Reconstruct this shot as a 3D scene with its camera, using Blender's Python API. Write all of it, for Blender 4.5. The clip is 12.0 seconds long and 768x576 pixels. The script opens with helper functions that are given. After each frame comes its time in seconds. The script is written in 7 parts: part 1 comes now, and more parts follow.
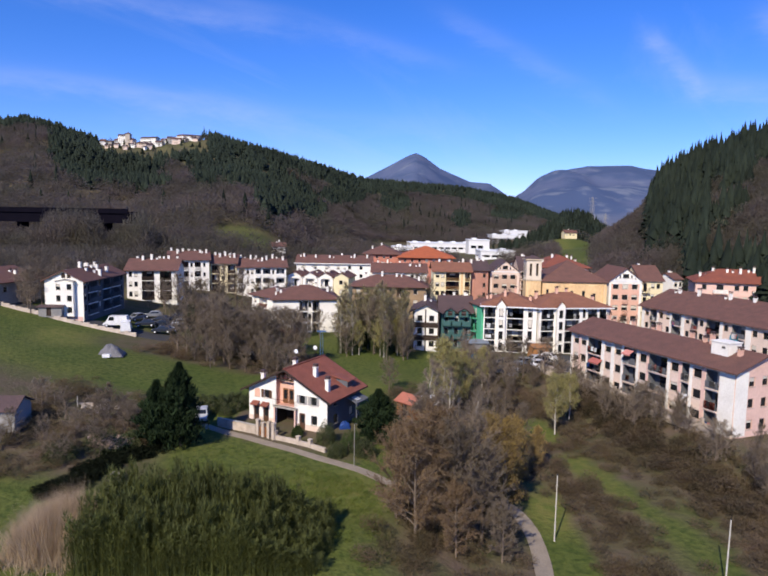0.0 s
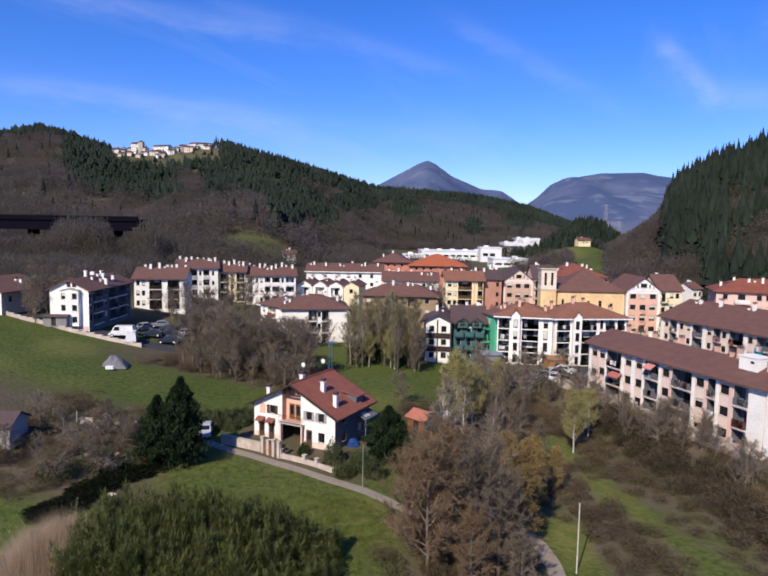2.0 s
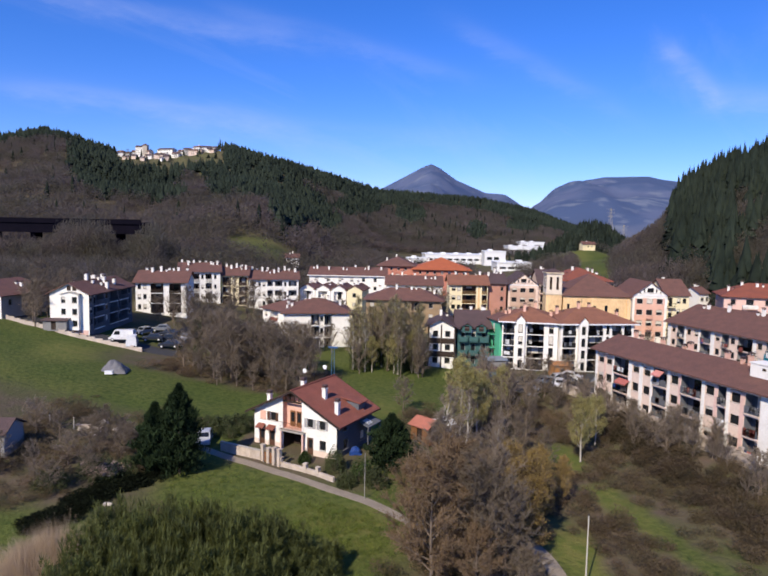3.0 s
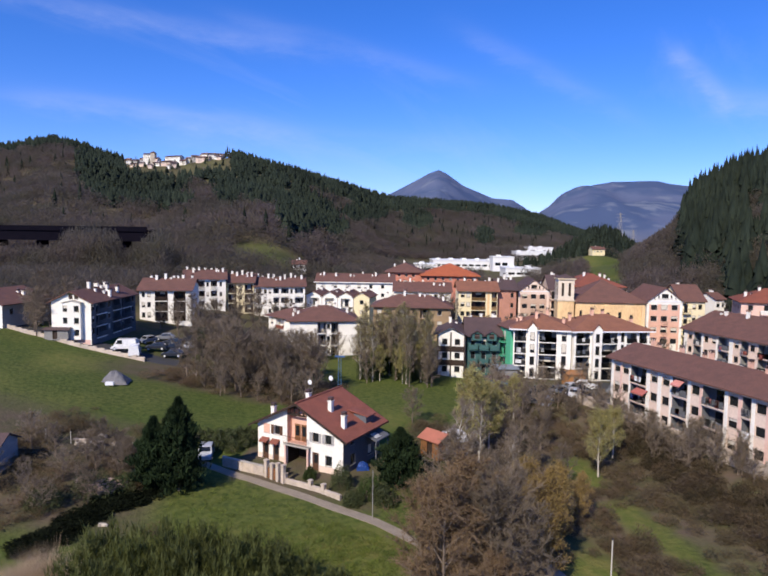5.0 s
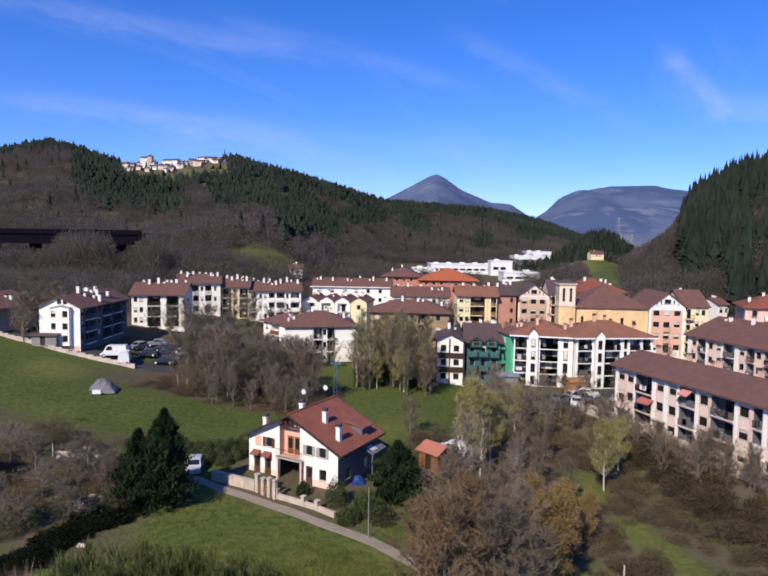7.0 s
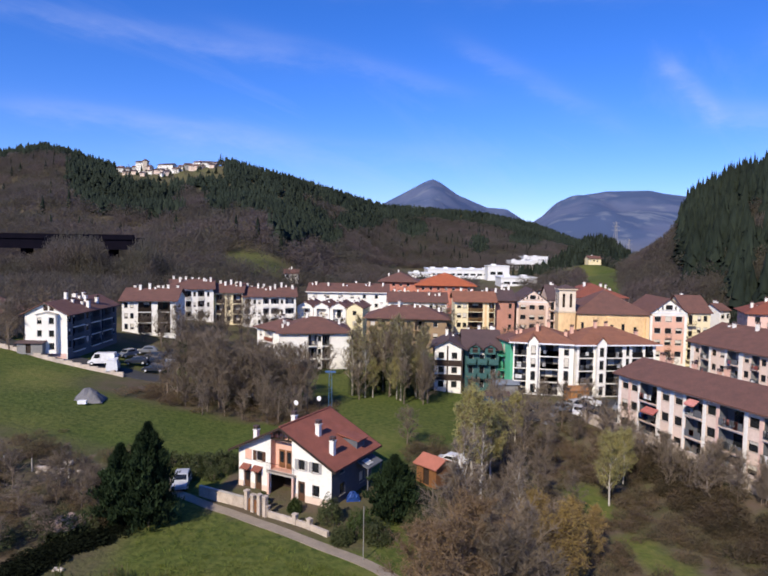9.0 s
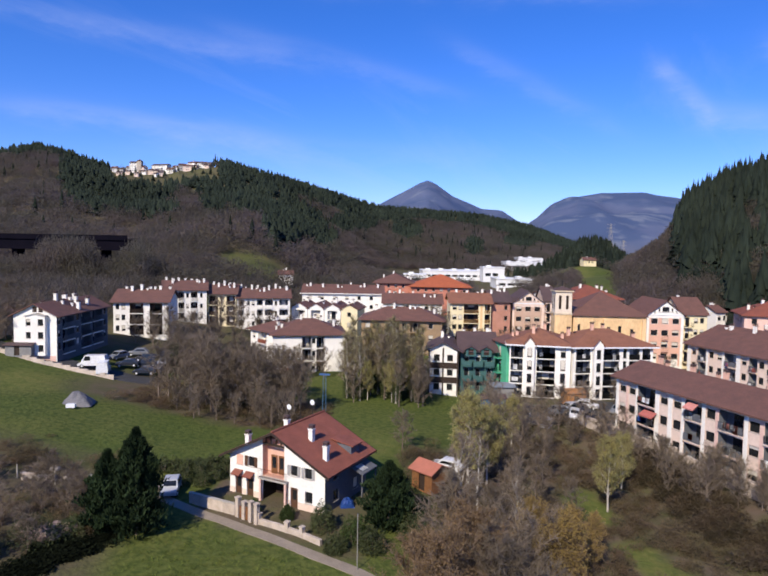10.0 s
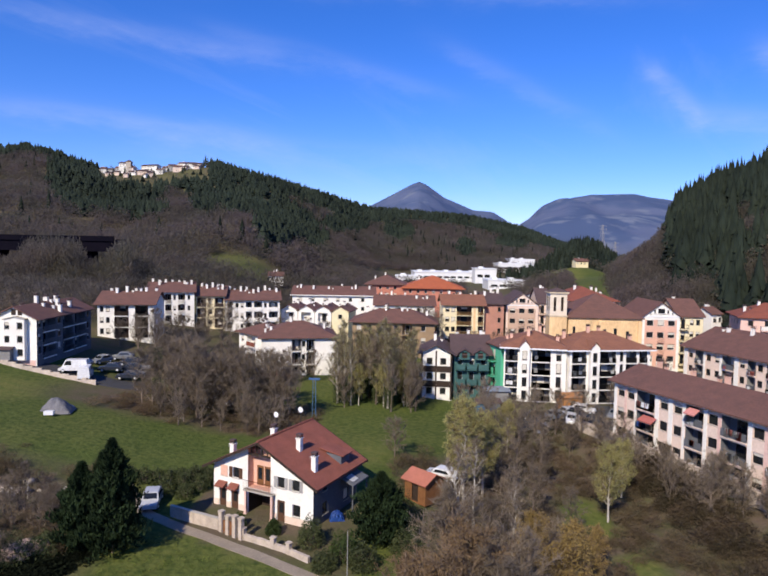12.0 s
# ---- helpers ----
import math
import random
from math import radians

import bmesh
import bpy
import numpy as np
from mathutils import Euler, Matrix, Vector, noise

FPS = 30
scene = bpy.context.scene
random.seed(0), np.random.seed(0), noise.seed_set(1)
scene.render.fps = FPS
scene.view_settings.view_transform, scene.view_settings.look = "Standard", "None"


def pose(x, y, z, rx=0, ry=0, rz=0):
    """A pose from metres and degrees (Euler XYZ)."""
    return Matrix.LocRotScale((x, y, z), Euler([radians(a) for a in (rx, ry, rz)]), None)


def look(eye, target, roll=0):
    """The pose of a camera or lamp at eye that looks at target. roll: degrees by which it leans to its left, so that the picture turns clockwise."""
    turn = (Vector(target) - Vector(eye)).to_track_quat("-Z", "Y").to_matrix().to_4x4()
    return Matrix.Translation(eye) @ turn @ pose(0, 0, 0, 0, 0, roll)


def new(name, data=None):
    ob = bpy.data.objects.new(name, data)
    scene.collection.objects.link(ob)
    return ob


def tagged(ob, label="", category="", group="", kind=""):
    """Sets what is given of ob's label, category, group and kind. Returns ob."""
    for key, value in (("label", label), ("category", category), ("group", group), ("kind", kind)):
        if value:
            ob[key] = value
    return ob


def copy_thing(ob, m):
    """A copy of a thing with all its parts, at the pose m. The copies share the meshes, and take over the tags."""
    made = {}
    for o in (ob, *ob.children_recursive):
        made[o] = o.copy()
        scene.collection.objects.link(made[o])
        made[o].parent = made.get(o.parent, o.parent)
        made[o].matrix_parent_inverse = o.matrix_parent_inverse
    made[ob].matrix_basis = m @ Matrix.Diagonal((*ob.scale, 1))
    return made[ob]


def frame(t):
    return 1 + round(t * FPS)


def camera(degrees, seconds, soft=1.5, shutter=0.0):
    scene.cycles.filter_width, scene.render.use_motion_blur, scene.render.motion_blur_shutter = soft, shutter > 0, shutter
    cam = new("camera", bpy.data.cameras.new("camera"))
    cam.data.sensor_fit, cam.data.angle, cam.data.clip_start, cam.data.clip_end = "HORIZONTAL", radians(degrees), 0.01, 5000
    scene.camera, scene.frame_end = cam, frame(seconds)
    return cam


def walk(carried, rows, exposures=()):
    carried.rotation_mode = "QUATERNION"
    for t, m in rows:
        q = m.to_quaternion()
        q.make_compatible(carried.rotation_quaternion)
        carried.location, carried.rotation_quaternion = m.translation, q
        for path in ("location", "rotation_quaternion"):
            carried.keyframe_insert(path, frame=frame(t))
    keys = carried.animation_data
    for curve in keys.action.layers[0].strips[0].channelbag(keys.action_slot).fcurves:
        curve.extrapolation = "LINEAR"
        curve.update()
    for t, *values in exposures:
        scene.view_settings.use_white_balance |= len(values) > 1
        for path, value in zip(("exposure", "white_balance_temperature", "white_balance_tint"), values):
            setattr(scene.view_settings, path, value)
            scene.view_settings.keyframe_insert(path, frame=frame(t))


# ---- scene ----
cam = camera(64.0, 12.0, 1.9)
PATH = [
    (0, (0.512, 0.25, 30.588), (0.417, 2.237, 30.378), 1.0),
    (0.5, (0.486, 1.061, 30.644), (0.382, 3.047, 30.438), 1.0),
    (1, (0.427, 1.932, 30.736), (0.312, 3.919, 30.539), 1.0),
    (1.5, (0.472, 2.713, 30.767), (0.347, 4.699, 30.572), 1.0),
    (2, (0.417, 3.532, 30.765), (0.285, 5.519, 30.578), 1.0),
    (2.5, (0.364, 4.26, 30.745), (0.224, 6.247, 30.565), 1.0),
    (3, (0.381, 5.066, 30.788), (0.237, 7.053, 30.612), 1.1),
    (5, (0.116, 8.036, 30.759), (-0.053, 10.023, 30.602), 0.8),
    (5.5, (0.064, 8.816, 30.783), (-0.102, 10.803, 30.629), 0.8),
    (6, (0.044, 9.624, 30.786), (-0.124, 11.612, 30.637), 0.8),
    (6.5, (-0.016, 10.279, 30.759), (-0.182, 12.267, 30.615), 0.9),
    (7, (-0.056, 11.022, 30.757), (-0.218, 13.01, 30.613), 0.9),
    (9, (-0.241, 13.984, 30.712), (-0.392, 15.974, 30.584), 0.9),
    (9.5, (-0.283, 14.625, 30.715), (-0.425, 16.616, 30.586), 0.9),
    (10, (-0.328, 15.356, 30.696), (-0.463, 17.348, 30.572), 1.0),
    (10.5, (-0.364, 16.03, 30.681), (-0.495, 18.021, 30.556), 1.0),
    (11, (-0.456, 16.743, 30.718), (-0.587, 18.735, 30.594), 1.0),
    (11.5, (-0.468, 17.503, 30.643), (-0.583, 19.496, 30.519), 1.0),
    (12, (-0.5, 18.276, 30.584), (-0.608, 20.269, 30.465), 1.0),
]
walk(cam, [(t, look(eye, target, roll)) for t, eye, target, roll in PATH])

# ---- world and light ----
SUN_EL, SUN_AZ = 38.0, 202.0      # degrees; azimuth clockwise from +y, of the way towards the sun
world = bpy.data.worlds.new("world")
scene.world = world
world.use_nodes = True
wn, wl = world.node_tree.nodes, world.node_tree.links
sky = wn.new("ShaderNodeTexSky")
sky.sky_type, sky.sun_disc = "NISHITA", False
sky.sun_elevation, sky.sun_rotation = radians(SUN_EL), radians(SUN_AZ)
sky.dust_density, sky.ozone_density, sky.altitude = 0.2, 4.0, 300
hue = wn.new("ShaderNodeHueSaturation")
hue.inputs["Saturation"].default_value, hue.inputs["Value"].default_value = 1.17, 1.0
wtint = wn.new("ShaderNodeMix"); wtint.data_type, wtint.blend_type = "RGBA", "MULTIPLY"
wtint.inputs["Factor"].default_value, wtint.inputs["B"].default_value = 1.0, (1.02, 1.05, 1.56, 1)
wl.new(sky.outputs[0], wtint.inputs["A"]); wl.new(wtint.outputs["Result"], hue.inputs["Color"])
# thin cirrus, streaked across the dome
wtc = wn.new("ShaderNodeTexCoord")
wsep = wn.new("ShaderNodeSeparateXYZ")
wl.new(wtc.outputs["Generated"], wsep.inputs[0])
wadd = wn.new("ShaderNodeMath"); wadd.operation = "ADD"; wadd.inputs[1].default_value = 0.25
wl.new(wsep.outputs["Z"], wadd.inputs[0])
wdx = wn.new("ShaderNodeMath"); wdx.operation = "DIVIDE"
wdy = wn.new("ShaderNodeMath"); wdy.operation = "DIVIDE"
wl.new(wsep.outputs["X"], wdx.inputs[0]); wl.new(wadd.outputs[0], wdx.inputs[1])
wl.new(wsep.outputs["Y"], wdy.inputs[0]); wl.new(wadd.outputs[0], wdy.inputs[1])
wcomb = wn.new("ShaderNodeCombineXYZ")
wl.new(wdx.outputs[0], wcomb.inputs[0]); wl.new(wdy.outputs[0], wcomb.inputs[1])
wmap = wn.new("ShaderNodeMapping")
wmap.vector_type = "TEXTURE"
wmap.inputs["Rotation"].default_value = (0, 0, radians(58))
wmap.inputs["Scale"].default_value = (1.5, 0.5, 1)
wl.new(wcomb.outputs[0], wmap.inputs[0])
wnoise = wn.new("ShaderNodeTexNoise")
wnoise.inputs["Scale"].default_value, wnoise.inputs["Detail"].default_value, wnoise.inputs["Roughness"].default_value, wnoise.inputs["Distortion"].default_value = 0.9, 9, 0.62, 0.9
wl.new(wmap.outputs[0], wnoise.inputs["Vector"])
wramp = wn.new("ShaderNodeMapRange")
wramp.inputs["From Min"].default_value, wramp.inputs["From Max"].default_value, wramp.inputs["To Max"].default_value = 0.5, 0.95, 0.2
wl.new(wnoise.outputs["Fac"], wramp.inputs["Value"])
def wmath(op, a, b=0.0):
    m = wn.new("ShaderNodeMath"); m.operation = op
    for k, v in enumerate((a, b)):
        if isinstance(v, (int, float)):
            m.inputs[k].default_value = v
        else:
            wl.new(v, m.inputs[k])
    return m.outputs[0]
# single wisps over the hills: bearing and slope of each end, width, density
wy = wmath("MAXIMUM", wsep.outputs["Y"], 0.05)
wu, we = wmath("DIVIDE", wsep.outputs["X"], wy), wmath("DIVIDE", wsep.outputs["Z"], wy)
wfray = wn.new("ShaderNodeTexNoise")
wfray.inputs["Scale"].default_value, wfray.inputs["Detail"].default_value, wfray.inputs["Roughness"].default_value = 7.0, 7, 0.65
wfm = wn.new("ShaderNodeMapping"); wfm.inputs["Scale"].default_value = (1.0, 1.0, 3.2)
wl.new(wtc.outputs["Generated"], wfm.inputs[0]); wl.new(wfm.outputs[0], wfray.inputs["Vector"])
wisp = wramp.outputs[0]
for u0, e0, u1, e1, wd, dens in ((-0.72, 0.235, -0.22, 0.17, 0.02, 0.5), (-0.75, 0.4, -0.2, 0.30, 0.016, 0.4), (-0.35, 0.36, 0.05, 0.25, 0.014, 0.25), (0.04, 0.33, 0.3, 0.19, 0.016, 0.24),
                                 (0.35, 0.30, 0.44, 0.215, 0.014, 0.6), (0.42, 0.22, 0.62, 0.2, 0.022, 0.5), (0.52, 0.33, 0.66, 0.24, 0.022, 0.6), (-0.5, 0.16, 0.1, 0.15, 0.02, 0.22), (-0.3, 0.42, 0.35, 0.4, 0.014, 0.3)):
    L = math.hypot(u1 - u0, e1 - e0)
    cx, cy = (u1 - u0) / L, (e1 - e0) / L
    du, de = wmath("SUBTRACT", wu, (u0 + u1) / 2), wmath("SUBTRACT", we, (e0 + e1) / 2)
    al = wmath("ADD", wmath("MULTIPLY", du, cx / (0.5 * L)), wmath("MULTIPLY", de, cy / (0.5 * L)))
    ac = wmath("ADD", wmath("MULTIPLY", du, -cy / wd), wmath("MULTIPLY", de, cx / wd))
    ac = wmath("ADD", ac, wmath("MULTIPLY", wmath("SUBTRACT", wfray.outputs["Fac"], 0.5), 3.0))
    r2 = wmath("ADD", wmath("POWER", wmath("ABSOLUTE", al), 4.0), wmath("MULTIPLY", ac, ac))
    fall = wmath("DIVIDE", dens, wmath("ADD", 1.0, wmath("MULTIPLY", r2, r2)))
    wisp = wmath("ADD", wisp, wmath("MULTIPLY", fall, wmath("MULTIPLY", wfray.outputs["Fac"], wfray.outputs["Fac"])))
wfront = wn.new("ShaderNodeMapRange"); wfront.inputs["From Min"].default_value, wfront.inputs["From Max"].default_value = 0.05, 0.3
wl.new(wsep.outputs["Y"], wfront.inputs["Value"])
wisp = wmath("ADD", wmath("MULTIPLY", wisp, wfront.outputs[0]), wmath("MULTIPLY", wramp.outputs[0], wmath("SUBTRACT", 1.0, wfront.outputs[0])))
wmix = wn.new("ShaderNodeMix"); wmix.data_type = "RGBA"
wmix.inputs["B"].default_value = (6.2, 6.6, 9.6, 1)
wl.new(wisp, wmix.inputs["Factor"]); wl.new(hue.outputs[0], wmix.inputs["A"])
wl.new(wmix.outputs["Result"], wn["Background"].inputs[0])
wn["Background"].inputs[1].default_value = 0.115
sun = new("sun", bpy.data.lights.new("sun", "SUN"))
sun.data.energy, sun.data.angle, sun.data.color = 5.7, radians(0.6), (1, 0.887, 0.72)
sd = Vector((math.sin(radians(SUN_AZ)) * math.cos(radians(SUN_EL)), math.cos(radians(SUN_AZ)) * math.cos(radians(SUN_EL)), math.sin(radians(SUN_EL))))
sun.matrix_world = look((0, 0, 100), Vector((0, 0, 100)) - sd)

# ---- materials ----
def surf(name, c1, c2=None, scale=1.0, rough=0.85, bump=0.0, rnd=0.0, spec=0.3, tint=0.0, metal=0.0, fine=9.0, stretch=(1, 1, 1), thin=0.0):
    """A surface that varies between two colours at two scales; rnd: variation by object; tint: by the mesh's own tint."""
    m = bpy.data.materials.new(name)
    m.use_nodes = True
    n, l = m.node_tree.nodes, m.node_tree.links
    b = n["Principled BSDF"]
    b.inputs["Roughness"].default_value, b.inputs["Specular IOR Level"].default_value, b.inputs["Metallic"].default_value = rough, spec, metal
    c2 = c2 or tuple(v * 0.7 for v in c1)
    geo = n.new("ShaderNodeNewGeometry")
    mp = n.new("ShaderNodeMapping"); mp.inputs["Scale"].default_value = stretch
    l.new(geo.outputs["Position"], mp.inputs[0])
    n1, n2 = n.new("ShaderNodeTexNoise"), n.new("ShaderNodeTexNoise")
    n1.inputs["Scale"].default_value, n1.inputs["Detail"].default_value = scale, 4
    n2.inputs["Scale"].default_value, n2.inputs["Detail"].default_value = scale * fine, 3
    l.new(mp.outputs[0], n1.inputs["Vector"]); l.new(mp.outputs[0], n2.inputs["Vector"])
    ad = n.new("ShaderNodeMath"); ad.operation = "ADD"
    l.new(n1.outputs["Fac"], ad.inputs[0]); l.new(n2.outputs["Fac"], ad.inputs[1])
    mr = n.new("ShaderNodeMapRange")
    mr.inputs["From Min"].default_value, mr.inputs["From Max"].default_value = 0.72, 1.28
    l.new(ad.outputs[0], mr.inputs["Value"])
    mx = n.new("ShaderNodeMix"); mx.data_type = "RGBA"
    mx.inputs["A"].default_value, mx.inputs["B"].default_value = (*c1, 1), (*c2, 1)
    l.new(mr.outputs[0], mx.inputs["Factor"])
    out = mx.outputs["Result"]
    if rnd or tint:
        if rnd:
            src = n.new("ShaderNodeObjectInfo").outputs["Random"]
        else:
            at = n.new("ShaderNodeAttribute"); at.attribute_name = "tint"
            src = at.outputs["Fac"]
        r2 = n.new("ShaderNodeMapRange")
        r2.inputs["To Min"].default_value, r2.inputs["To Max"].default_value = 1 - (rnd or tint), 1 + (rnd or tint)
        l.new(src, r2.inputs["Value"])
        h = n.new("ShaderNodeHueSaturation")
        l.new(r2.outputs[0], h.inputs["Value"]); l.new(out, h.inputs["Color"])
        out = h.outputs[0]
    l.new(out, b.inputs["Base Color"])
    if thin:
        # light passes through thin leaves and sprays
        tr = n.new("ShaderNodeBsdfTranslucent"); ms = n.new("ShaderNodeMixShader")
        ms.inputs[0].default_value = thin
        l.new(out, tr.inputs["Color"]); l.new(b.outputs[0], ms.inputs[1]); l.new(tr.outputs[0], ms.inputs[2])
        l.new(ms.outputs[0], n["Material Output"].inputs["Surface"])
    if bump:
        bp = n.new("ShaderNodeBump"); bp.inputs["Strength"].default_value, bp.inputs["Distance"].default_value = bump, 0.1
        l.new(n2.outputs["Fac"], bp.inputs["Height"]); l.new(bp.outputs[0], b.inputs["Normal"])
    return m

WHITE = surf("white_plaster", (0.82, 0.8, 0.75), (0.68, 0.65, 0.6), 0.5, 0.9, 0.15)
CREAM = surf("cream_plaster", (0.74, 0.59, 0.5), (0.61, 0.48, 0.4), 0.4, 0.9, 0.15)
PINKISH = surf("pink_plaster", (0.72, 0.5, 0.43), (0.6, 0.4, 0.34), 0.4, 0.9, 0.15)
SALMON = surf("salmon_plaster", (0.7, 0.43, 0.33), (0.58, 0.35, 0.27), 0.5, 0.9, 0.15)
YELLOW = surf("ochre_plaster", (0.78, 0.56, 0.3), (0.55, 0.36, 0.19), 0.5, 0.9, 0.2, stretch=(1, 1, 0.3))
OCHRE = surf("weathered_ochre", (0.34, 0.235, 0.135), (0.25, 0.175, 0.11), 0.3, 0.9, 0.2)
PALEYEL = surf("pale_yellow_plaster", (0.78, 0.68, 0.44), (0.66, 0.57, 0.37), 0.4, 0.9, 0.15)
BRICKRED = surf("rose_render", (0.5, 0.2, 0.14), (0.4, 0.16, 0.11), 0.6, 0.9, 0.2)
GREENP = surf("green_paint", (0.1, 0.44, 0.27), (0.07, 0.34, 0.21), 0.6, 0.7)
TEALD = surf("dark_teal_paint", (0.05, 0.125, 0.118), (0.032, 0.085, 0.085), 0.6, 0.7)
# greys for real parts, and for shade painted on walls and recesses
SLATE = surf("slate_grey_and_shade", (0.13, 0.135, 0.15), (0.09, 0.095, 0.11), 0.5, 0.9, 0.2)
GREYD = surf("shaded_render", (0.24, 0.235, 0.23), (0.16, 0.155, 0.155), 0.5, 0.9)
GREYW = surf("grey_render", (0.35, 0.34, 0.33), (0.27, 0.26, 0.26), 0.5, 0.9)
ROOFB = surf("brown_roof_tile", (0.158, 0.077, 0.059), (0.105, 0.056, 0.046), 0.6, 0.85, 0.5, fine=7, stretch=(1, 1, 2))
ROOFM = surf("russet_roof_tile", (0.25, 0.108, 0.064), (0.175, 0.08, 0.052), 0.6, 0.85, 0.5, fine=7, stretch=(1, 1, 2))
ROSE = surf("faded_rose_render", (0.46, 0.23, 0.17), (0.36, 0.18, 0.13), 0.4, 0.9, 0.2)
ROOFR = surf("red_roof_tile", (0.24, 0.075, 0.045), (0.16, 0.055, 0.04), 0.7, 0.85, 0.5, fine=7, stretch=(1, 1, 2))
ROOFO = surf("orange_roof_tile", (0.4, 0.11, 0.045), (0.3, 0.085, 0.04), 0.5, 0.85, 0.5)
ROOFD = surf("dark_roof_tile", (0.098, 0.062, 0.06), (0.066, 0.046, 0.046), 0.5, 0.85, 0.5)
ROOFH = surf("house_roof_tile", (0.25, 0.085, 0.058), (0.17, 0.06, 0.042), 0.8, 0.8, 0.6, fine=8, stretch=(1, 1, 2))
DARKWOOD = surf("dark_wood", (0.045, 0.028, 0.02), (0.025, 0.016, 0.012), 2, 0.7)
WOOD = surf("brown_wood", (0.22, 0.1, 0.04), (0.14, 0.06, 0.025), 2, 0.6)
IRON = surf("dark_iron", (0.03, 0.03, 0.032), (0.02, 0.02, 0.02), 3, 0.5)
FRAME = surf("window_frame", (0.6, 0.58, 0.55), (0.5, 0.48, 0.46), 3, 0.5)
FRAMED = surf("brown_frame", (0.1, 0.05, 0.03), (0.07, 0.035, 0.02), 3, 0.6)
GLASS = surf("dark_pane", (0.02, 0.022, 0.026), (0.012, 0.014, 0.016), 0.5, 0.08, spec=0.5)
BLIND = surf("roller_blind", (0.62, 0.58, 0.5), (0.5, 0.46, 0.4), 2, 0.6)
CONC = surf("concrete", (0.42, 0.39, 0.35), (0.32, 0.3, 0.27), 0.8, 0.9, 0.3)
WHITEST = surf("pale_lime_render", (0.72, 0.62, 0.5), (0.58, 0.5, 0.4), 0.8, 0.9, 0.2)
TOWERST = surf("cream_stone", (0.58, 0.48, 0.34), (0.42, 0.35, 0.26), 0.8, 0.9, 0.4)
STONE = surf("old_wall_stone", (0.45, 0.4, 0.34), (0.28, 0.24, 0.2), 1.5, 0.9, 0.6, rnd=0.2)
ROADM = surf("worn_concrete_lane", (0.3, 0.25, 0.195), (0.21, 0.175, 0.135), 0.7, 0.9, 0.3)
ASPH = surf("asphalt", (0.055, 0.055, 0.058), (0.04, 0.04, 0.042), 0.6, 0.9, 0.3)
METALW = surf("white_metal", (0.75, 0.76, 0.78), (0.65, 0.66, 0.68), 1, 0.5)
BARK = surf("grey_bark", (0.2, 0.155, 0.122), (0.115, 0.09, 0.07), 2, 0.95, rnd=0.25)
BIRCH = surf("pale_bark", (0.5, 0.46, 0.4), (0.25, 0.22, 0.19), 2, 0.9)
TWIG = surf("brown_twig", (0.255, 0.2, 0.15), (0.18, 0.148, 0.108), 0.5, 0.95, rnd=0.25, thin=0.4)
TWIGR = surf("russet_twig", (0.24, 0.168, 0.108), (0.175, 0.124, 0.08), 0.5, 0.95, rnd=0.2, thin=0.4)
CATKIN = surf("ochre_catkin", (0.37, 0.26, 0.085), (0.26, 0.185, 0.07), 0.5, 0.9, rnd=0.15, thin=0.4)
OLIVE = surf("olive_leaf", (0.42, 0.38, 0.15), (0.31, 0.29, 0.11), 0.5, 0.8, rnd=0.2, thin=0.4)
LEAFG = surf("green_leaf", (0.06, 0.09, 0.022), (0.035, 0.055, 0.015), 0.6, 0.7, rnd=0.2, thin=0.4)
IVY = surf("ivy_leaf", (0.05, 0.06, 0.018), (0.03, 0.04, 0.014), 0.6, 0.7, rnd=0.2)
BANKSHADE = surf("shadow_dark_growth", (0.009, 0.012, 0.006), (0.005, 0.007, 0.004), 0.6, 0.95, spec=0.05, tint=0.3)
BRAMB = surf("dark_bramble", (0.135, 0.1, 0.07), (0.085, 0.072, 0.042), 0.3, 0.95, spec=0.05, tint=0.35, thin=0.5)
CYPM = surf("cypress_spray", (0.024, 0.04, 0.016), (0.009, 0.017, 0.008), 0.8, 0.9, spec=0.1, rnd=0.15)
BAMB = surf("bamboo_leaf", (0.12, 0.135, 0.035), (0.065, 0.075, 0.024), 0.35, 0.7, thin=0.4)
REEDM = surf("dry_reed", (0.56, 0.43, 0.29), (0.36, 0.27, 0.18), 0.8, 0.9, thin=0.4)
FCON = surf("forest_conifer", (0.027, 0.035, 0.024), (0.015, 0.022, 0.018), 0.03, 0.95, spec=0.05, tint=0.5)
FDEC = surf("forest_bare", (0.172, 0.135, 0.126), (0.118, 0.11, 0.08), 0.012, 0.95, spec=0.05, tint=0.35, thin=0.55, fine=4)
SCRUBM = surf("bare_scrub", (0.205, 0.145, 0.098), (0.15, 0.125, 0.068), 0.1, 0.95, spec=0.05, tint=0.3, thin=0.55, fine=5)
TUFTM = surf("meadow_tuft", (0.16, 0.19, 0.035), (0.1, 0.14, 0.03), 0.3, 0.9, tint=0.3, thin=0.4)

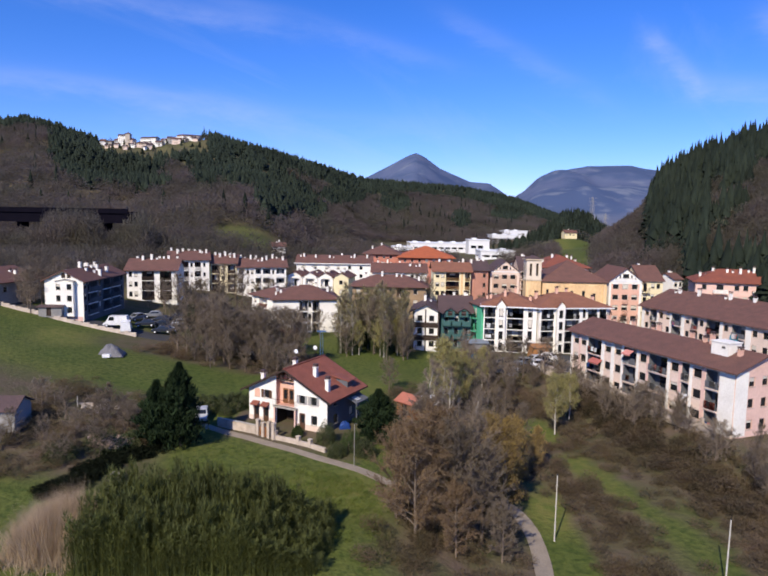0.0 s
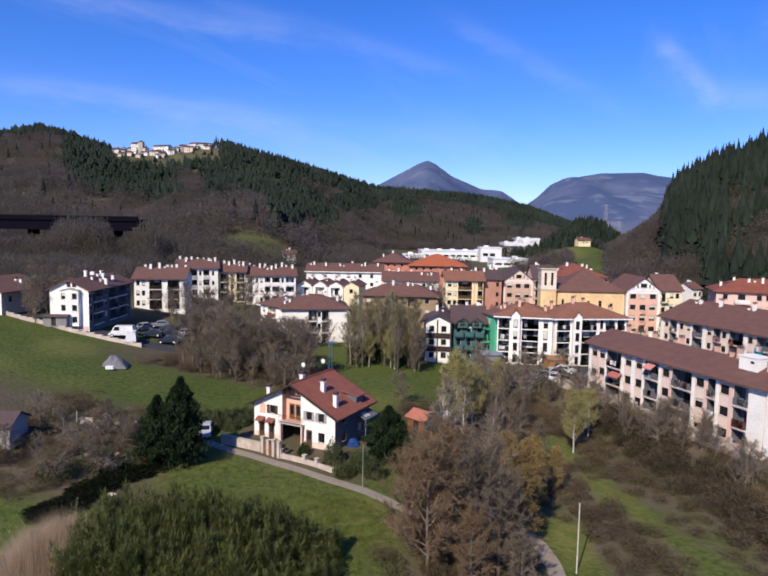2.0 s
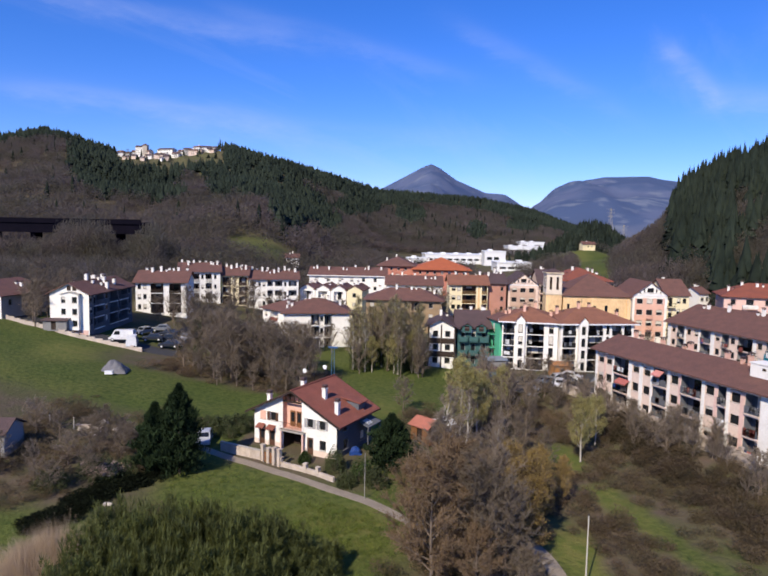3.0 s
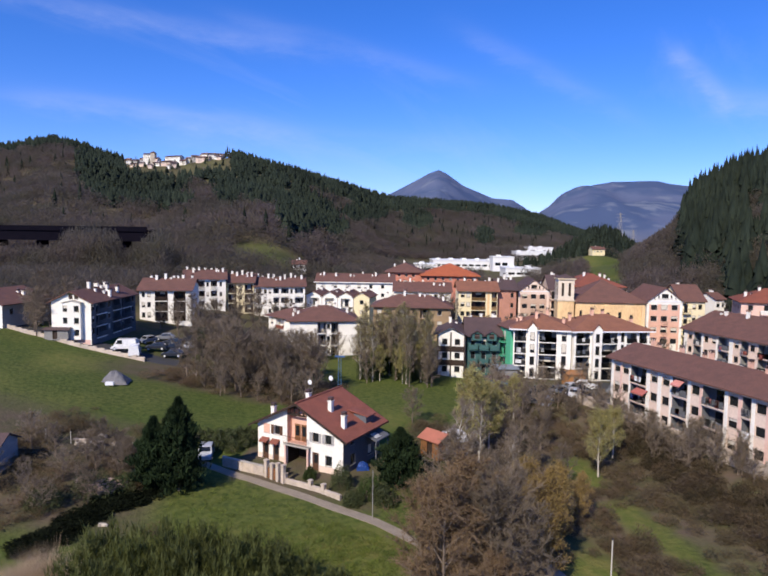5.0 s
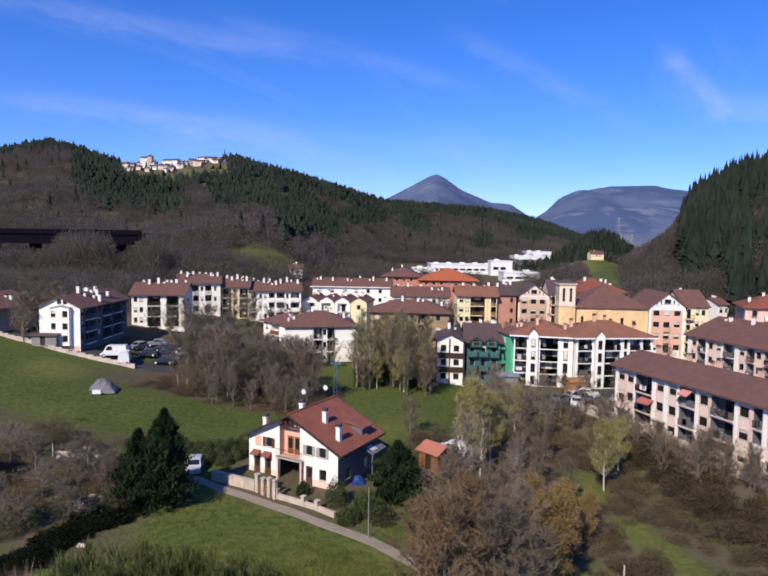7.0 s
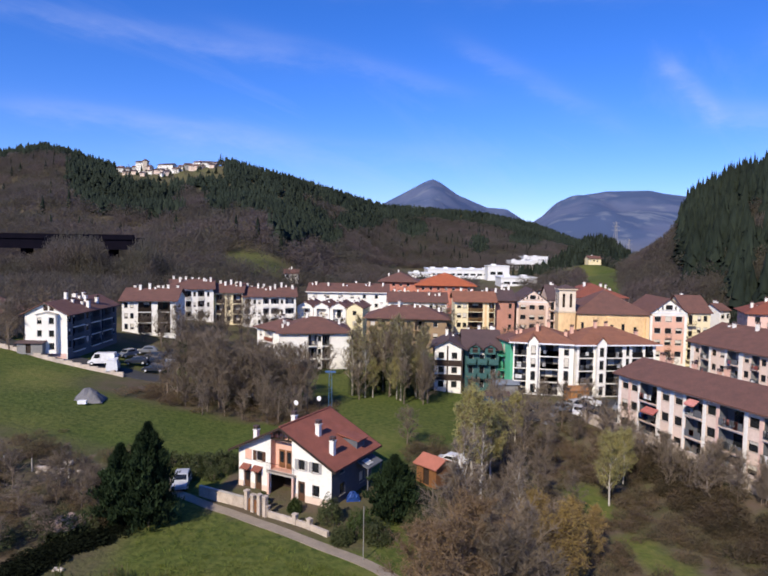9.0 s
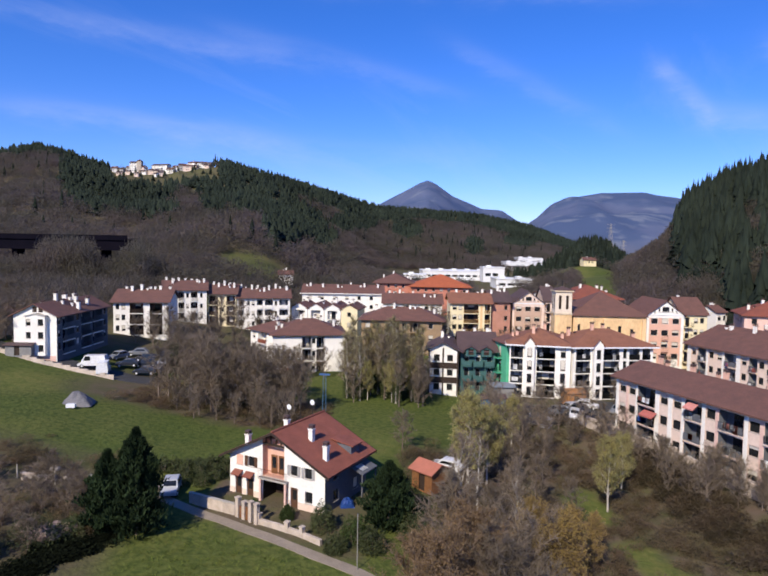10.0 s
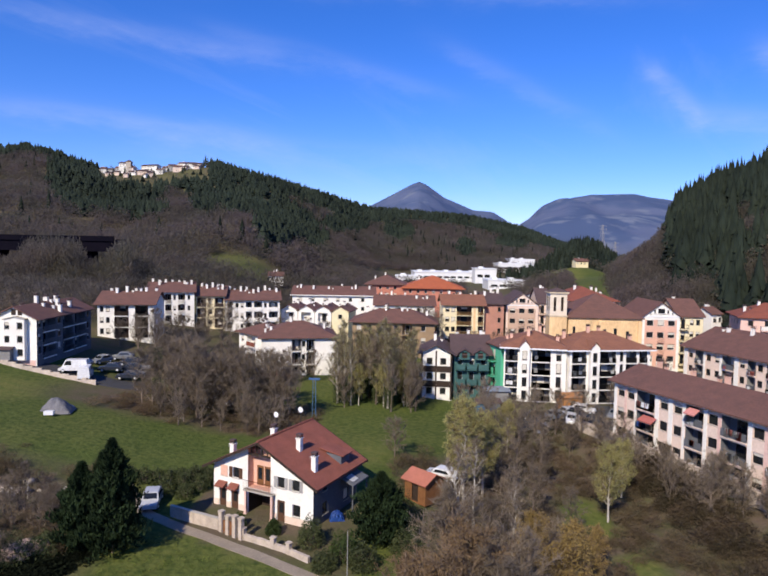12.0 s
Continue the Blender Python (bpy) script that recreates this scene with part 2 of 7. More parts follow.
def ground_surface():
    """Meadow, bare wood floor, dry grass and far hillside with blue haze in its colour, by the sheet's own cover
    weights.
    """
    m = bpy.data.materials.new("ground_cover")
    m.use_nodes = True
    n, l = m.node_tree.nodes, m.node_tree.links
    b = n["Principled BSDF"]
    b.inputs["Roughness"].default_value, b.inputs["Specular IOR Level"].default_value = 0.95, 0.1
    geo = n.new("ShaderNodeNewGeometry")
    def nz(sc, det=5):
        t = n.new("ShaderNodeTexNoise")
        t.inputs["Scale"].default_value, t.inputs["Detail"].default_value = sc, det
        l.new(geo.outputs["Position"], t.inputs["Vector"])
        return t.outputs["Fac"]
    def ramp(src, lo, hi):
        r = n.new("ShaderNodeMapRange")
        r.inputs["From Min"].default_value, r.inputs["From Max"].default_value = lo, hi
        l.new(src, r.inputs["Value"])
        return r.outputs[0]
    def mix(f, a, c):
        x = n.new("ShaderNodeMix"); x.data_type = "RGBA"
        l.new(f, x.inputs["Factor"])
        for k, v in (("A", a), ("B", c)):
            if isinstance(v, tuple):
                x.inputs[k].default_value = (*v, 1)
            else:
                l.new(v, x.inputs[k])
        return x.outputs["Result"]
    at = n.new("ShaderNodeAttribute"); at.attribute_name = "cover"
    sp = n.new("ShaderNodeSeparateColor"); l.new(at.outputs["Color"], sp.inputs[0])
    grass = mix(ramp(nz(0.09), 0.35, 0.65), (0.074, 0.1, 0.022), (0.1, 0.113, 0.03))
    grass = mix(ramp(nz(1.6), 0.4, 0.7), grass, (0.042, 0.062, 0.015))
    dry = mix(ramp(nz(0.8), 0.35, 0.65), (0.16, 0.15, 0.045), (0.1, 0.12, 0.028))
    brown = mix(ramp(nz(0.35), 0.35, 0.65), (0.112, 0.083, 0.062), (0.08, 0.076, 0.038))
    # the haze of distance is put into the far slopes' colour
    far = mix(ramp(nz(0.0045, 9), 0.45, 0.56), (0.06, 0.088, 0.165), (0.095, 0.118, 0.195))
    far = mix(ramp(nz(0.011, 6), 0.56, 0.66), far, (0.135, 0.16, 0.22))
    c = mix(sp.outputs["Green"], grass, dry)
    c = mix(sp.outputs["Red"], c, brown)
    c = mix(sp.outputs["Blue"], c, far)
    l.new(c, b.inputs["Base Color"])
    bp = n.new("ShaderNodeBump"); bp.inputs["Strength"].default_value, bp.inputs["Distance"].default_value = 0.6, 0.25
    l.new(nz(2.2, 6), bp.inputs["Height"]); l.new(bp.outputs[0], b.inputs["Normal"])
    return m
GROUND = ground_surface()

# ---- the lie of the land ----
def sm(a, b, x):
    t = min(1.0, max(0.0, (x - a) / (b - a)))
    return t * t * (3 - 2 * t)

def nz2(x, y, s):
    return noise.noise(Vector((x * s, y * s, 7.3)))

# elevation of the skylines as slopes from the valley, by bearing x / y
LEFT_U = (-1.4, -0.8, -0.68, -0.64, -0.60, -0.55, -0.51, -0.42, -0.36, -0.33, -0.28, -0.2, -0.12, -0.08, 0.0, 0.08, 0.16, 0.225, 0.3)
LEFT_E = (0.10, 0.14, 0.160, 0.165, 0.157, 0.141, 0.1295, 0.129, 0.1385, 0.1405, 0.127, 0.106, 0.083, 0.071, 0.066, 0.06, 0.044, 0.02, -0.01)
RIGHT_U = (0.2, 0.28, 0.32, 0.36, 0.385, 0.43, 0.5, 0.55, 0.7, 1.2)
RIGHT_E = (-0.05, -0.035, -0.018, 0.01, 0.058, 0.084, 0.113, 0.128, 0.16, 0.18)
PEAK_U = (-0.12, -0.082, -0.039, -0.012, 0.0, 0.012, 0.04, 0.087, 0.105, 0.118, 0.142, 0.17)
PEAK_E = (0.05, 0.071, 0.094, 0.109, 0.113, 0.108, 0.088, 0.068, 0.067, 0.066, 0.051, 0.02)
MOUNT_U = (0.14, 0.165, 0.195, 0.24, 0.27, 0.3, 0.339, 0.377, 0.45, 0.6)
MOUNT_E = (0.02, 0.05, 0.069, 0.091, 0.097, 0.096, 0.098, 0.091, 0.08, 0.06)
TERRACE = lambda x, y: x - (35.2 - 0.43 * (y - 92))

def climb(a, b, y):
    """A steady rise from a to the crest at b, and a fall behind it."""
    t = (y - a) / (b - a)
    return max(0.0, t) ** 0.75 if t < 1 else max(0.4, 1 - 0.5 * (t - 1))

def valley(x, y):
    z = 1.6 + 2.6 * sm(14, -6, x) * (1 - 0.4 * sm(85, 125, y)) * sm(20, 45, y)
    z += 0.17 * max(0.0, min(60.0, -28 - x)) * sm(40, 75, y) + 1.2 * sm(140, 200, y)
    z += 2.0 * sm(-10, -2.5, TERRACE(x, y)) * sm(60, 80, y)
    z += 0.25 * nz2(x, y, 0.06) + 0.12 * nz2(x, y, 0.21)
    return z

def ground(x, y):
    z = valley(x, y)
    if y > 60:
        u = x / y
        t = sm(-0.26, -0.02, u)
        ys, yr = 205 + 540 * t, 800 + 480 * t
        if y > ys and u < 0.3:
            e = float(np.interp(u, LEFT_U, LEFT_E))
            top = 30 + e * yr - 6.5
            f = min(1.0, (y - ys) / (yr - ys))
            f = f ** 1.3 * (1 + 0.24 * nz2(x, y, 0.006) * math.sin(math.pi * f)) + 0.08 * nz2(x, y, 0.013) * math.sin(math.pi * f)
            z = z + (top - z) * f * (1 - 0.45 * sm(yr * 1.05, yr * 1.8, y))
        if u > 0.2:
            ys, yr = 185 - 60 * sm(0.35, 0.7, u), 345
            if y > ys:
                e = float(np.interp(u, RIGHT_U, RIGHT_E))
                top = 30 + e * yr
                f = min(1.0, (y - ys) / (yr - ys)) ** 0.85
                z2 = z + (top - z) * f * (1 + 0.12 * nz2(x, y, 0.012) * math.sin(math.pi * f)) * (1 - 0.8 * sm(yr * 1.1, yr * 2, y) * sm(0.5, 0.36, u))
                z = max(z, z2)
        z = max(z, valley(x, y) + 31 * math.exp(-((x - 145) / 34) ** 2 - ((y - 570) / 60) ** 2))
        z = max(z, valley(x, y) + 17 * math.exp(-((x - 116) / 34) ** 2 - ((y - 470) / 60) ** 2))
        if y > 1500:
            z = max(z, 30 + float(np.interp(u, PEAK_U, PEAK_E)) * 3000 * climb(1500, 3000, y) + (46 * nz2(x, y, 0.0026) + 26 * nz2(x, y, 0.008)) * sm(1500, 1900, y) * sm(2900, 2300, y))
            z = max(z, 30 + float(np.interp(u, MOUNT_U, MOUNT_E)) * 2600 * climb(1500, 2600, y) + (50 * nz2(x + 900, y, 0.0028) + 28 * nz2(x, y, 0.009)) * sm(1500, 1900, y) * sm(2650, 2200, y))
    return z

def off_line(x, y, pts):
    """Distance from a line through points."""
    best = 1e9
    for (ax, ay), (bx, by) in zip(pts, pts[1:]):
        t = min(1.0, max(0.0, ((x - ax) * (bx - ax) + (y - ay) * (by - ay)) / ((bx - ax) ** 2 + (by - ay) ** 2)))
        best = min(best, math.hypot(x - ax - t * (bx - ax), y - ay - t * (by - ay)))
    return best

MOWN = ((20.6, 75.5), (22.6, 70), (24.4, 64), (26.6, 57), (28.4, 48), (30, 38))
def scrub_at(x, y):
    """How far bare scrub, not meadow, covers the ground."""
    w = 1.4 * nz2(x, y, 0.12) + 0.7 * nz2(x, y, 0.35)
    s = sm(-3, 3, x - 4 * nz2(x, y, 0.08)) * sm(120, 108, y)
    s *= 1 - 0.95 * sm(2.7, 1.0, off_line(x, y, MOWN) + w)
    s *= 1 - sm(4, 2.2, math.hypot(x - 18.3, (y - 85.5) * 0.6) + w)
    s *= 1 - sm(3.6, 1.6, abs(x - 14.2) + w) * sm(70, 62, y)
    s *= 1 - 0.6 * sm(0.2, 0.5, nz2(x + 11, y - 5, 0.09)) * sm(92, 80, y)
    s *= 1 - sm(5.0, 3.4, math.hypot(x - 1.6, (y - 111) / 2.8))
    s *= sm(20, 44, y)
    s = max(s, sm(-25, -32, x + 0.2 * (y - 66)) * sm(55, 60, y) * sm(88, 78, y))
    s = max(s, sm(-14, -20, x) * sm(-62, -50, x) * sm(103, 107, y) * sm(126, 122, y))
    return s

def cover(x, y):
    r = math.hypot(x, y)
    red = scrub_at(x, y)
    u = x / max(y, 1.0)
    if y > 165 and (u < -0.42 or u > 0.42):
        red = max(red, sm(165, 185, y))
    if u < -0.52 and y > 132 and x < -77:
        red = max(red, sm(132, 140, y))
    if y > 190:
        red = max(red, sm(190, 230, y) * (0.85 + 0.3 * nz2(x, y, 0.02)))
        red *= 1 - 0.66 * sm(0.4, 1.0, math.exp(-((x + 84 + 0.3 * (y - 304)) / 21) ** 2 - ((y - 304) / 30) ** 2) * 1.5 + 0.3 * nz2(x, y, 0.08))
        red *= 1 - 0.9 * sm(0.5, 0.9, math.exp(-((x - 108) / 26) ** 2 - ((y - 430) / 50) ** 2) * 1.4)
        red *= 1 - 0.9 * sm(0.04, 0.025, abs(u - 0.262 - 0.02 * nz2(x, y, 0.03))) * sm(235, 255, y) * sm(470, 440, y)
        red *= 1 - 0.3 * sm(-0.53, -0.5, u) * sm(-0.33, -0.36, u) * sm(640, 700, y)
    red = max(red, 0.9 * sm(-23.5, -22.5, x) * sm(-4.5, -6, x) * sm(72.6, 73.4, y + 0.45 * (x + 22)) * sm(84, 82, y))
    red = max(red, 0.85 * sm(126, 134, y) * sm(-22, -28, x) * sm(225, 200, y))
    red = max(red, 0.9 * sm(8, 13, x) * sm(112, 116, y) * sm(200, 190, y))
    if u > 0.34:
        red = max(red, 0.9 * sm(148, 156, y))
    dry = 0.75 * sm(0.05, 0.5, nz2(x + 31, y, 0.07)) + 0.7 * math.exp(-((x + 11) / 9) ** 2 - ((y - 57) / 5) ** 2)
    # weight of the painted haze, growing with distance
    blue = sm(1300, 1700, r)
    return (min(1, max(0, red)), min(1, max(0, dry)), blue, 1)

def link(name, me, m=None, parent=None):
    if m is not None:
        for k in (m if isinstance(m, (list, tuple)) else [m]):
            me.materials.append(k)
    ob = new(name, me)
    if parent is not None:
        ob.parent = parent
    return ob

def part(name, bm, material, parent, label="", smooth=False):
    """Links a bmesh as one mesh object under a thing or a part."""
    me = bpy.data.meshes.new(name)
    bm.to_mesh(me)
    bm.free()
    if smooth:
        me.shade_smooth()
    ob = link(name, me, material, parent)
    return tagged(ob, label) if label else ob

def arrays(name, v, f, m, parent=None, tint=None):
    """A mesh from vertex and triangle arrays."""
    me = bpy.data.meshes.new(name)
    v, f = np.asarray(v, np.float32), np.asarray(f, np.int32)
    me.vertices.add(len(v)); me.vertices.foreach_set("co", v.ravel())
    me.loops.add(f.size); me.loops.foreach_set("vertex_index", f.ravel())
    me.polygons.add(len(f)); me.polygons.foreach_set("loop_start", np.arange(0, f.size, f.shape[1], dtype=np.int32))
    me.update(calc_edges=True)
    if tint is not None:
        a = me.attributes.new("tint", "FLOAT", "POINT")
        a.data.foreach_set("value", np.asarray(tint, np.float32))
    return link(name, me, m, parent)

def stamp(name, shapes, places, m, soft=False):
    """One mesh of many copies of small shapes. places: x, y, z, turn, width, height, tint, which shape."""
    vs, fs, ts, ns, n = [], [], [], [], 0
    for x, y, z, a, w, h, t, k in places:
        v, f = shapes[k][:2]
        c, s = math.cos(a), math.sin(a)
        q = np.empty_like(v)
        q[:, 0] = x + w * (c * v[:, 0] - s * v[:, 1]); q[:, 1] = y + w * (s * v[:, 0] + c * v[:, 1]); q[:, 2] = z + h * v[:, 2]
        vs.append(q); fs.append(f + n); ts.append(np.full(len(v), t)); n += len(v)
        if soft:
            # crowns shade as rounded masses
            e = np.stack((v[:, 0], v[:, 1], (v[:, 2] - 0.35) * 0.6 + 0.12), 1)
            ns.append(np.stack((c * e[:, 0] - s * e[:, 1], s * e[:, 0] + c * e[:, 1], e[:, 2]), 1))
    ob = arrays(name, np.concatenate(vs), np.concatenate(fs), m, tint=np.concatenate(ts))
    if soft:
        e = np.concatenate(ns)
        e = e / np.maximum(np.linalg.norm(e, axis=1, keepdims=True), 1e-6)
        ob.data.shade_smooth()
        ob.data.normals_split_custom_set_from_vertices(e.tolist())
    return ob

def box(bm, x0, y0, z0, x1, y1, z1, mi=0):
    v = [bm.verts.new(p) for p in ((x0, y0, z0), (x1, y0, z0), (x1, y1, z0), (x0, y1, z0), (x0, y0, z1), (x1, y0, z1), (x1, y1, z1), (x0, y1, z1))]
    for q in ((0, 3, 2, 1), (4, 5, 6, 7), (0, 1, 5, 4), (1, 2, 6, 5), (2, 3, 7, 6), (3, 0, 4, 7)):
        bm.faces.new([v[k] for k in q]).material_index = mi

def tube(bm, pts, radii, sides=6):
    """A tapering tube along points."""
    rings = []
    for k, p in enumerate(pts):
        p = Vector(p)
        d = Vector(pts[min(k + 1, len(pts) - 1)]) - Vector(pts[max(k - 1, 0)])
        d.normalize()
        a = d.orthogonal().normalized(); b = d.cross(a)
        rings.append([bm.verts.new(p + radii[k] * (a * math.cos(2 * math.pi * j / sides) + b * math.sin(2 * math.pi * j / sides))) for j in range(sides)])
    for r0, r1 in zip(rings, rings[1:]):
        for j in range(sides):
            bm.faces.new((r0[j], r0[(j + 1) % sides], r1[(j + 1) % sides], r1[j]))
    bm.faces.new(rings[-1]); bm.faces.new(rings[0][::-1])

def make_ground():
    fine = [radians(-45 + 90 * k / 330) for k in range(331)]
    coarse = [radians(45 + 270 * k / 60) for k in range(1, 60)]
    az = fine + coarse
    rad = [8 * (4200 / 8) ** (j / 244) for j in range(245)]
    v = [(0, 0, ground(0, 0))]
    v += [(r * math.sin(a), r * math.cos(a), ground(r * math.sin(a), r * math.cos(a))) for r in rad for a in az]
    n = len(az)
    f = []
    for j in range(len(rad) - 1):
        o = 1 + j * n
        f += [(o + i, o + (i + 1) % n, o + n + (i + 1) % n, o + n + i) for i in range(n)]
    me = bpy.data.meshes.new("ground")
    me.from_pydata(v, [], f + [(0, 1 + (i + 1) % n, 1 + i) for i in range(n)])
    a = me.color_attributes.new("cover", "FLOAT_COLOR", "POINT")
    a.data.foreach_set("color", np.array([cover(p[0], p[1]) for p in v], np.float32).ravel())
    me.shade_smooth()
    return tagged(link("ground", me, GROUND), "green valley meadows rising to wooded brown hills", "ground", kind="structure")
make_ground()

def lane(name, pts, width, m, label, lift=0.05, category="road"):
    """A strip of paving laid on the ground along points."""
    P = [Vector((*p, 0)) for p in pts]
    line = []
    for k in range(len(P) - 1):
        a, b, c, d = P[max(k - 1, 0)], P[k], P[k + 1], P[min(k + 2, len(P) - 1)]
        for s in range(8):
            t = s / 8
            line.append(0.5 * ((2 * b) + (c - a) * t + (2 * a - 5 * b + 4 * c - d) * t * t + (3 * b - a - 3 * c + d) * t ** 3))
    line.append(P[-1])
    bm = bmesh.new()
    prev = None
    for k, p in enumerate(line):
        d = (line[min(k + 1, len(line) - 1)] - line[max(k - 1, 0)]).normalized()
        n = Vector((-d.y, d.x, 0))
        w = width * (1 + 0.08 * nz2(p.x, p.y, 0.5))
        row = []
        zc = ground(p.x, p.y) + lift
        for s in (-0.5, -0.17, 0.17, 0.5):
            q = p + n * w * s
            row.append(bm.verts.new((q.x, q.y, max(zc, ground(q.x, q.y) + lift))))
        low = [bm.verts.new(row[0].co - Vector((0, 0, 0.3))), bm.verts.new(row[-1].co - Vector((0, 0, 0.3)))]
        row = [low[0]] + row + [low[1]]
        if prev:
            for i in range(5):
                bm.faces.new((prev[i], prev[i + 1], row[i + 1], row[i]))
        prev = row
    return tagged(part(name, bm, m, None), label, category, kind="structure")

lane("road", [(-33, 84), (-28, 77.5), (-23.2, 74.2), (-17, 71.0), (-11, 67.6), (-6, 64.6), (-1.5, 61.2), (3, 57.5)], 1.2, ROADM, "narrow pale concrete lane along the meadow below the house")
lane("path", [(11.6, 38), (11.7, 44), (11.9, 48.4), (12.3, 53), (12.2, 57), (11.2, 60.5), (9, 63), (6, 64.5)], 1.5, ROADM, "curving grey footpath through the grass", category="path")
lane("pavement", [(14, 121), (22, 118), (28, 117), (33, 121), (36, 128)], 9.0, ASPH, "dark asphalt car park beside the flats", 0.06)
lane("road", [(-92, 126), (-78, 122.5), (-66, 120.4), (-54, 119.4), (-46, 121)], 5.0, ASPH, "asphalt street before the white flats on the left slope", 0.06)

# ---- pieces of buildings ----
def root(name, label, category, p, ang, z, group=""):
    ob = new(name)
    ob.empty_display_size = 0.5
    ob.matrix_basis = pose(p[0], p[1], z, 0, 0, math.degrees(ang))
    return tagged(ob, label, category, group)

SIDES = {"f": lambda W, D: (Vector((0, 0, 0)), Vector((1, 0, 0)), Vector((0, 1, 0)), W),
         "r": lambda W, D: (Vector((W, 0, 0)), Vector((0, 1, 0)), Vector((-1, 0, 0)), D),
         "b": lambda W, D: (Vector((W, D, 0)), Vector((-1, 0, 0)), Vector((0, -1, 0)), W),
         "l": lambda W, D: (Vector((0, D, 0)), Vector((0, -1, 0)), Vector((1, 0, 0)), D)}

def facade(bm, O, X, N, W, top, holes, apex=None, mi=0):
    """A wall face with recessed openings. top(x): its height; holes: x0, z0, x1, z1 (None: up to the roof), recess, back wall?"""
    xs = sorted({0.0, W} | {h[0] for h in holes} | {h[2] for h in holes} | ({apex} if apex is not None else set()))
    xs = [x for x in xs if -1e-6 <= x <= W + 1e-6]
    Z = Vector((0, 0, 1))
    def quad(a, b, c, d, m=mi):
        try:
            bm.faces.new([bm.verts.new(p) for p in (a, b, c, d)]).material_index = m
        except ValueError:
            pass
    for xa, xb in zip(xs, xs[1:]):
        if xb - xa < 1e-4:
            continue
        ta, tb = top(xa), top(xb)
        lim = min(ta, tb)
        mine = [h for h in holes if h[0] < xb - 1e-4 and h[2] > xa + 1e-4]
        zs = sorted({0.0} | {h[1] for h in mine} | {h[3] for h in mine if h[3] is not None and h[3] < lim})
        for k, za in enumerate(zs):
            last = k == len(zs) - 1
            zb = None if last else zs[k + 1]
            mid = za + 1e-3
            if any(h[1] <= mid and (h[3] is None or h[3] > mid) for h in mine):
                continue
            quad(O + X * xa + Z * za, O + X * xb + Z * za, O + X * xb + Z * (tb if last else zb), O + X * xa + Z * (ta if last else zb))
    for x0, z0, x1, z1, rec, back in holes:
        za, zb = (z1, z1) if z1 is not None else (top(x0), top(x1))
        a, b, c, d = O + X * x0 + Z * z0, O + X * x1 + Z * z0, O + X * x1 + Z * zb, O + X * x0 + Z * za
        n = N * rec
        # reveals share the back's colour, so painted shade lines the whole recess
        for p, q in ((a, b), (b, c), (c, d), (d, a)):
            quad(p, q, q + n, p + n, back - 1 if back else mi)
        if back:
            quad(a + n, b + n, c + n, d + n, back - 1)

SHARED = {}
def shared(key, make):
    if key not in SHARED:
        SHARED[key] = make()
    return SHARED[key]

def mesh_of(bm, *mats):
    me = bpy.data.meshes.new("piece")
    bm.to_mesh(me); bm.free()
    for m in mats:
        me.materials.append(m)
    return me

def window_frame(w, h, m):
    def make():
        bm = bmesh.new()
        t = 0.07
        xs, zs = [0, t, w / 2 - 0.03, w / 2 + 0.03, w - t, w], [0, t, h - t, h]
        g = [[bm.verts.new((x, 0.06, z)) for x in xs] for z in zs]
        for j in range(3):
            for i in range(5):
                if not (j == 1 and i in (1, 3)):
                    bm.faces.new((g[j][i], g[j][i + 1], g[j + 1][i + 1], g[j + 1][i]))
        bmesh.ops.solidify(bm, geom=bm.faces[:], thickness=0.06)
        return mesh_of(bm, m)
    return shared(("frame", w, h, m.name), make)

def plate(w, h, m, d=0.02):
    def make():
        bm = bmesh.new()
        box(bm, 0, 0, 0, w, d, h)
        return mesh_of(bm, m)
    return shared(("plate", w, h, m.name, d), make)

def put(name, me, parent, M):
    ob = new(name, me)
    ob.parent = parent
    ob.matrix_basis = M
    return ob

def basis(P, X, N):
    return Matrix(((X.x, N.x, 0, P.x), (X.y, N.y, 0, P.y), (0, 0, 1, P.z), (0, 0, 0, 1)))

rng = random.Random(5)
def window(parent, P, X, N, w, h, m=FRAME, blind=0.45):
    ob = put("window", window_frame(w, h, m), parent, basis(P + N * 0.12, X, N))
    put("pane", plate(w - 0.14, h - 0.14, GLASS), ob, Matrix.Translation((0.07, 0.03, 0.07)))
    put("sill", plate(w + 0.12, 0.06, CONC, 0.2), ob, Matrix.Translation((-0.06, -0.17, -0.064)))
    if rng.random() < blind:
        k = rng.choice((0.25, 0.4, 0.6, 0.85))
        put("roller_blind", plate(w - 0.16, round(h * k, 2), BLIND, 0.02), ob, Matrix.Translation((0.08, 0.005, h - 0.07 - round(h * k, 2))))
    return ob

def railing(w, m, h=1.0, bars=True):
    def make():
        bm = bmesh.new()
        n = max(2, int(w / 0.22)) if bars else 1
        xs = []
        for k in range(n + 1):
            x = (w - 0.03) * k / n
            xs += [x, x + 0.03]
        zs = [0.06, 0.12, h - 0.06, h]
        g = [[bm.verts.new((x, 0.03, z)) for x in xs] for z in zs]
        for j in range(3):
            for i in range(len(xs) - 1):
                if not bars or j != 1 or i % 2 == 0:
                    bm.faces.new((g[j][i], g[j][i + 1], g[j + 1][i + 1], g[j + 1][i]))
        bmesh.ops.solidify(bm, geom=bm.faces[:], thickness=0.035)
        return mesh_of(bm, m)
    return shared(("rail", w, h, m.name, bars), make)

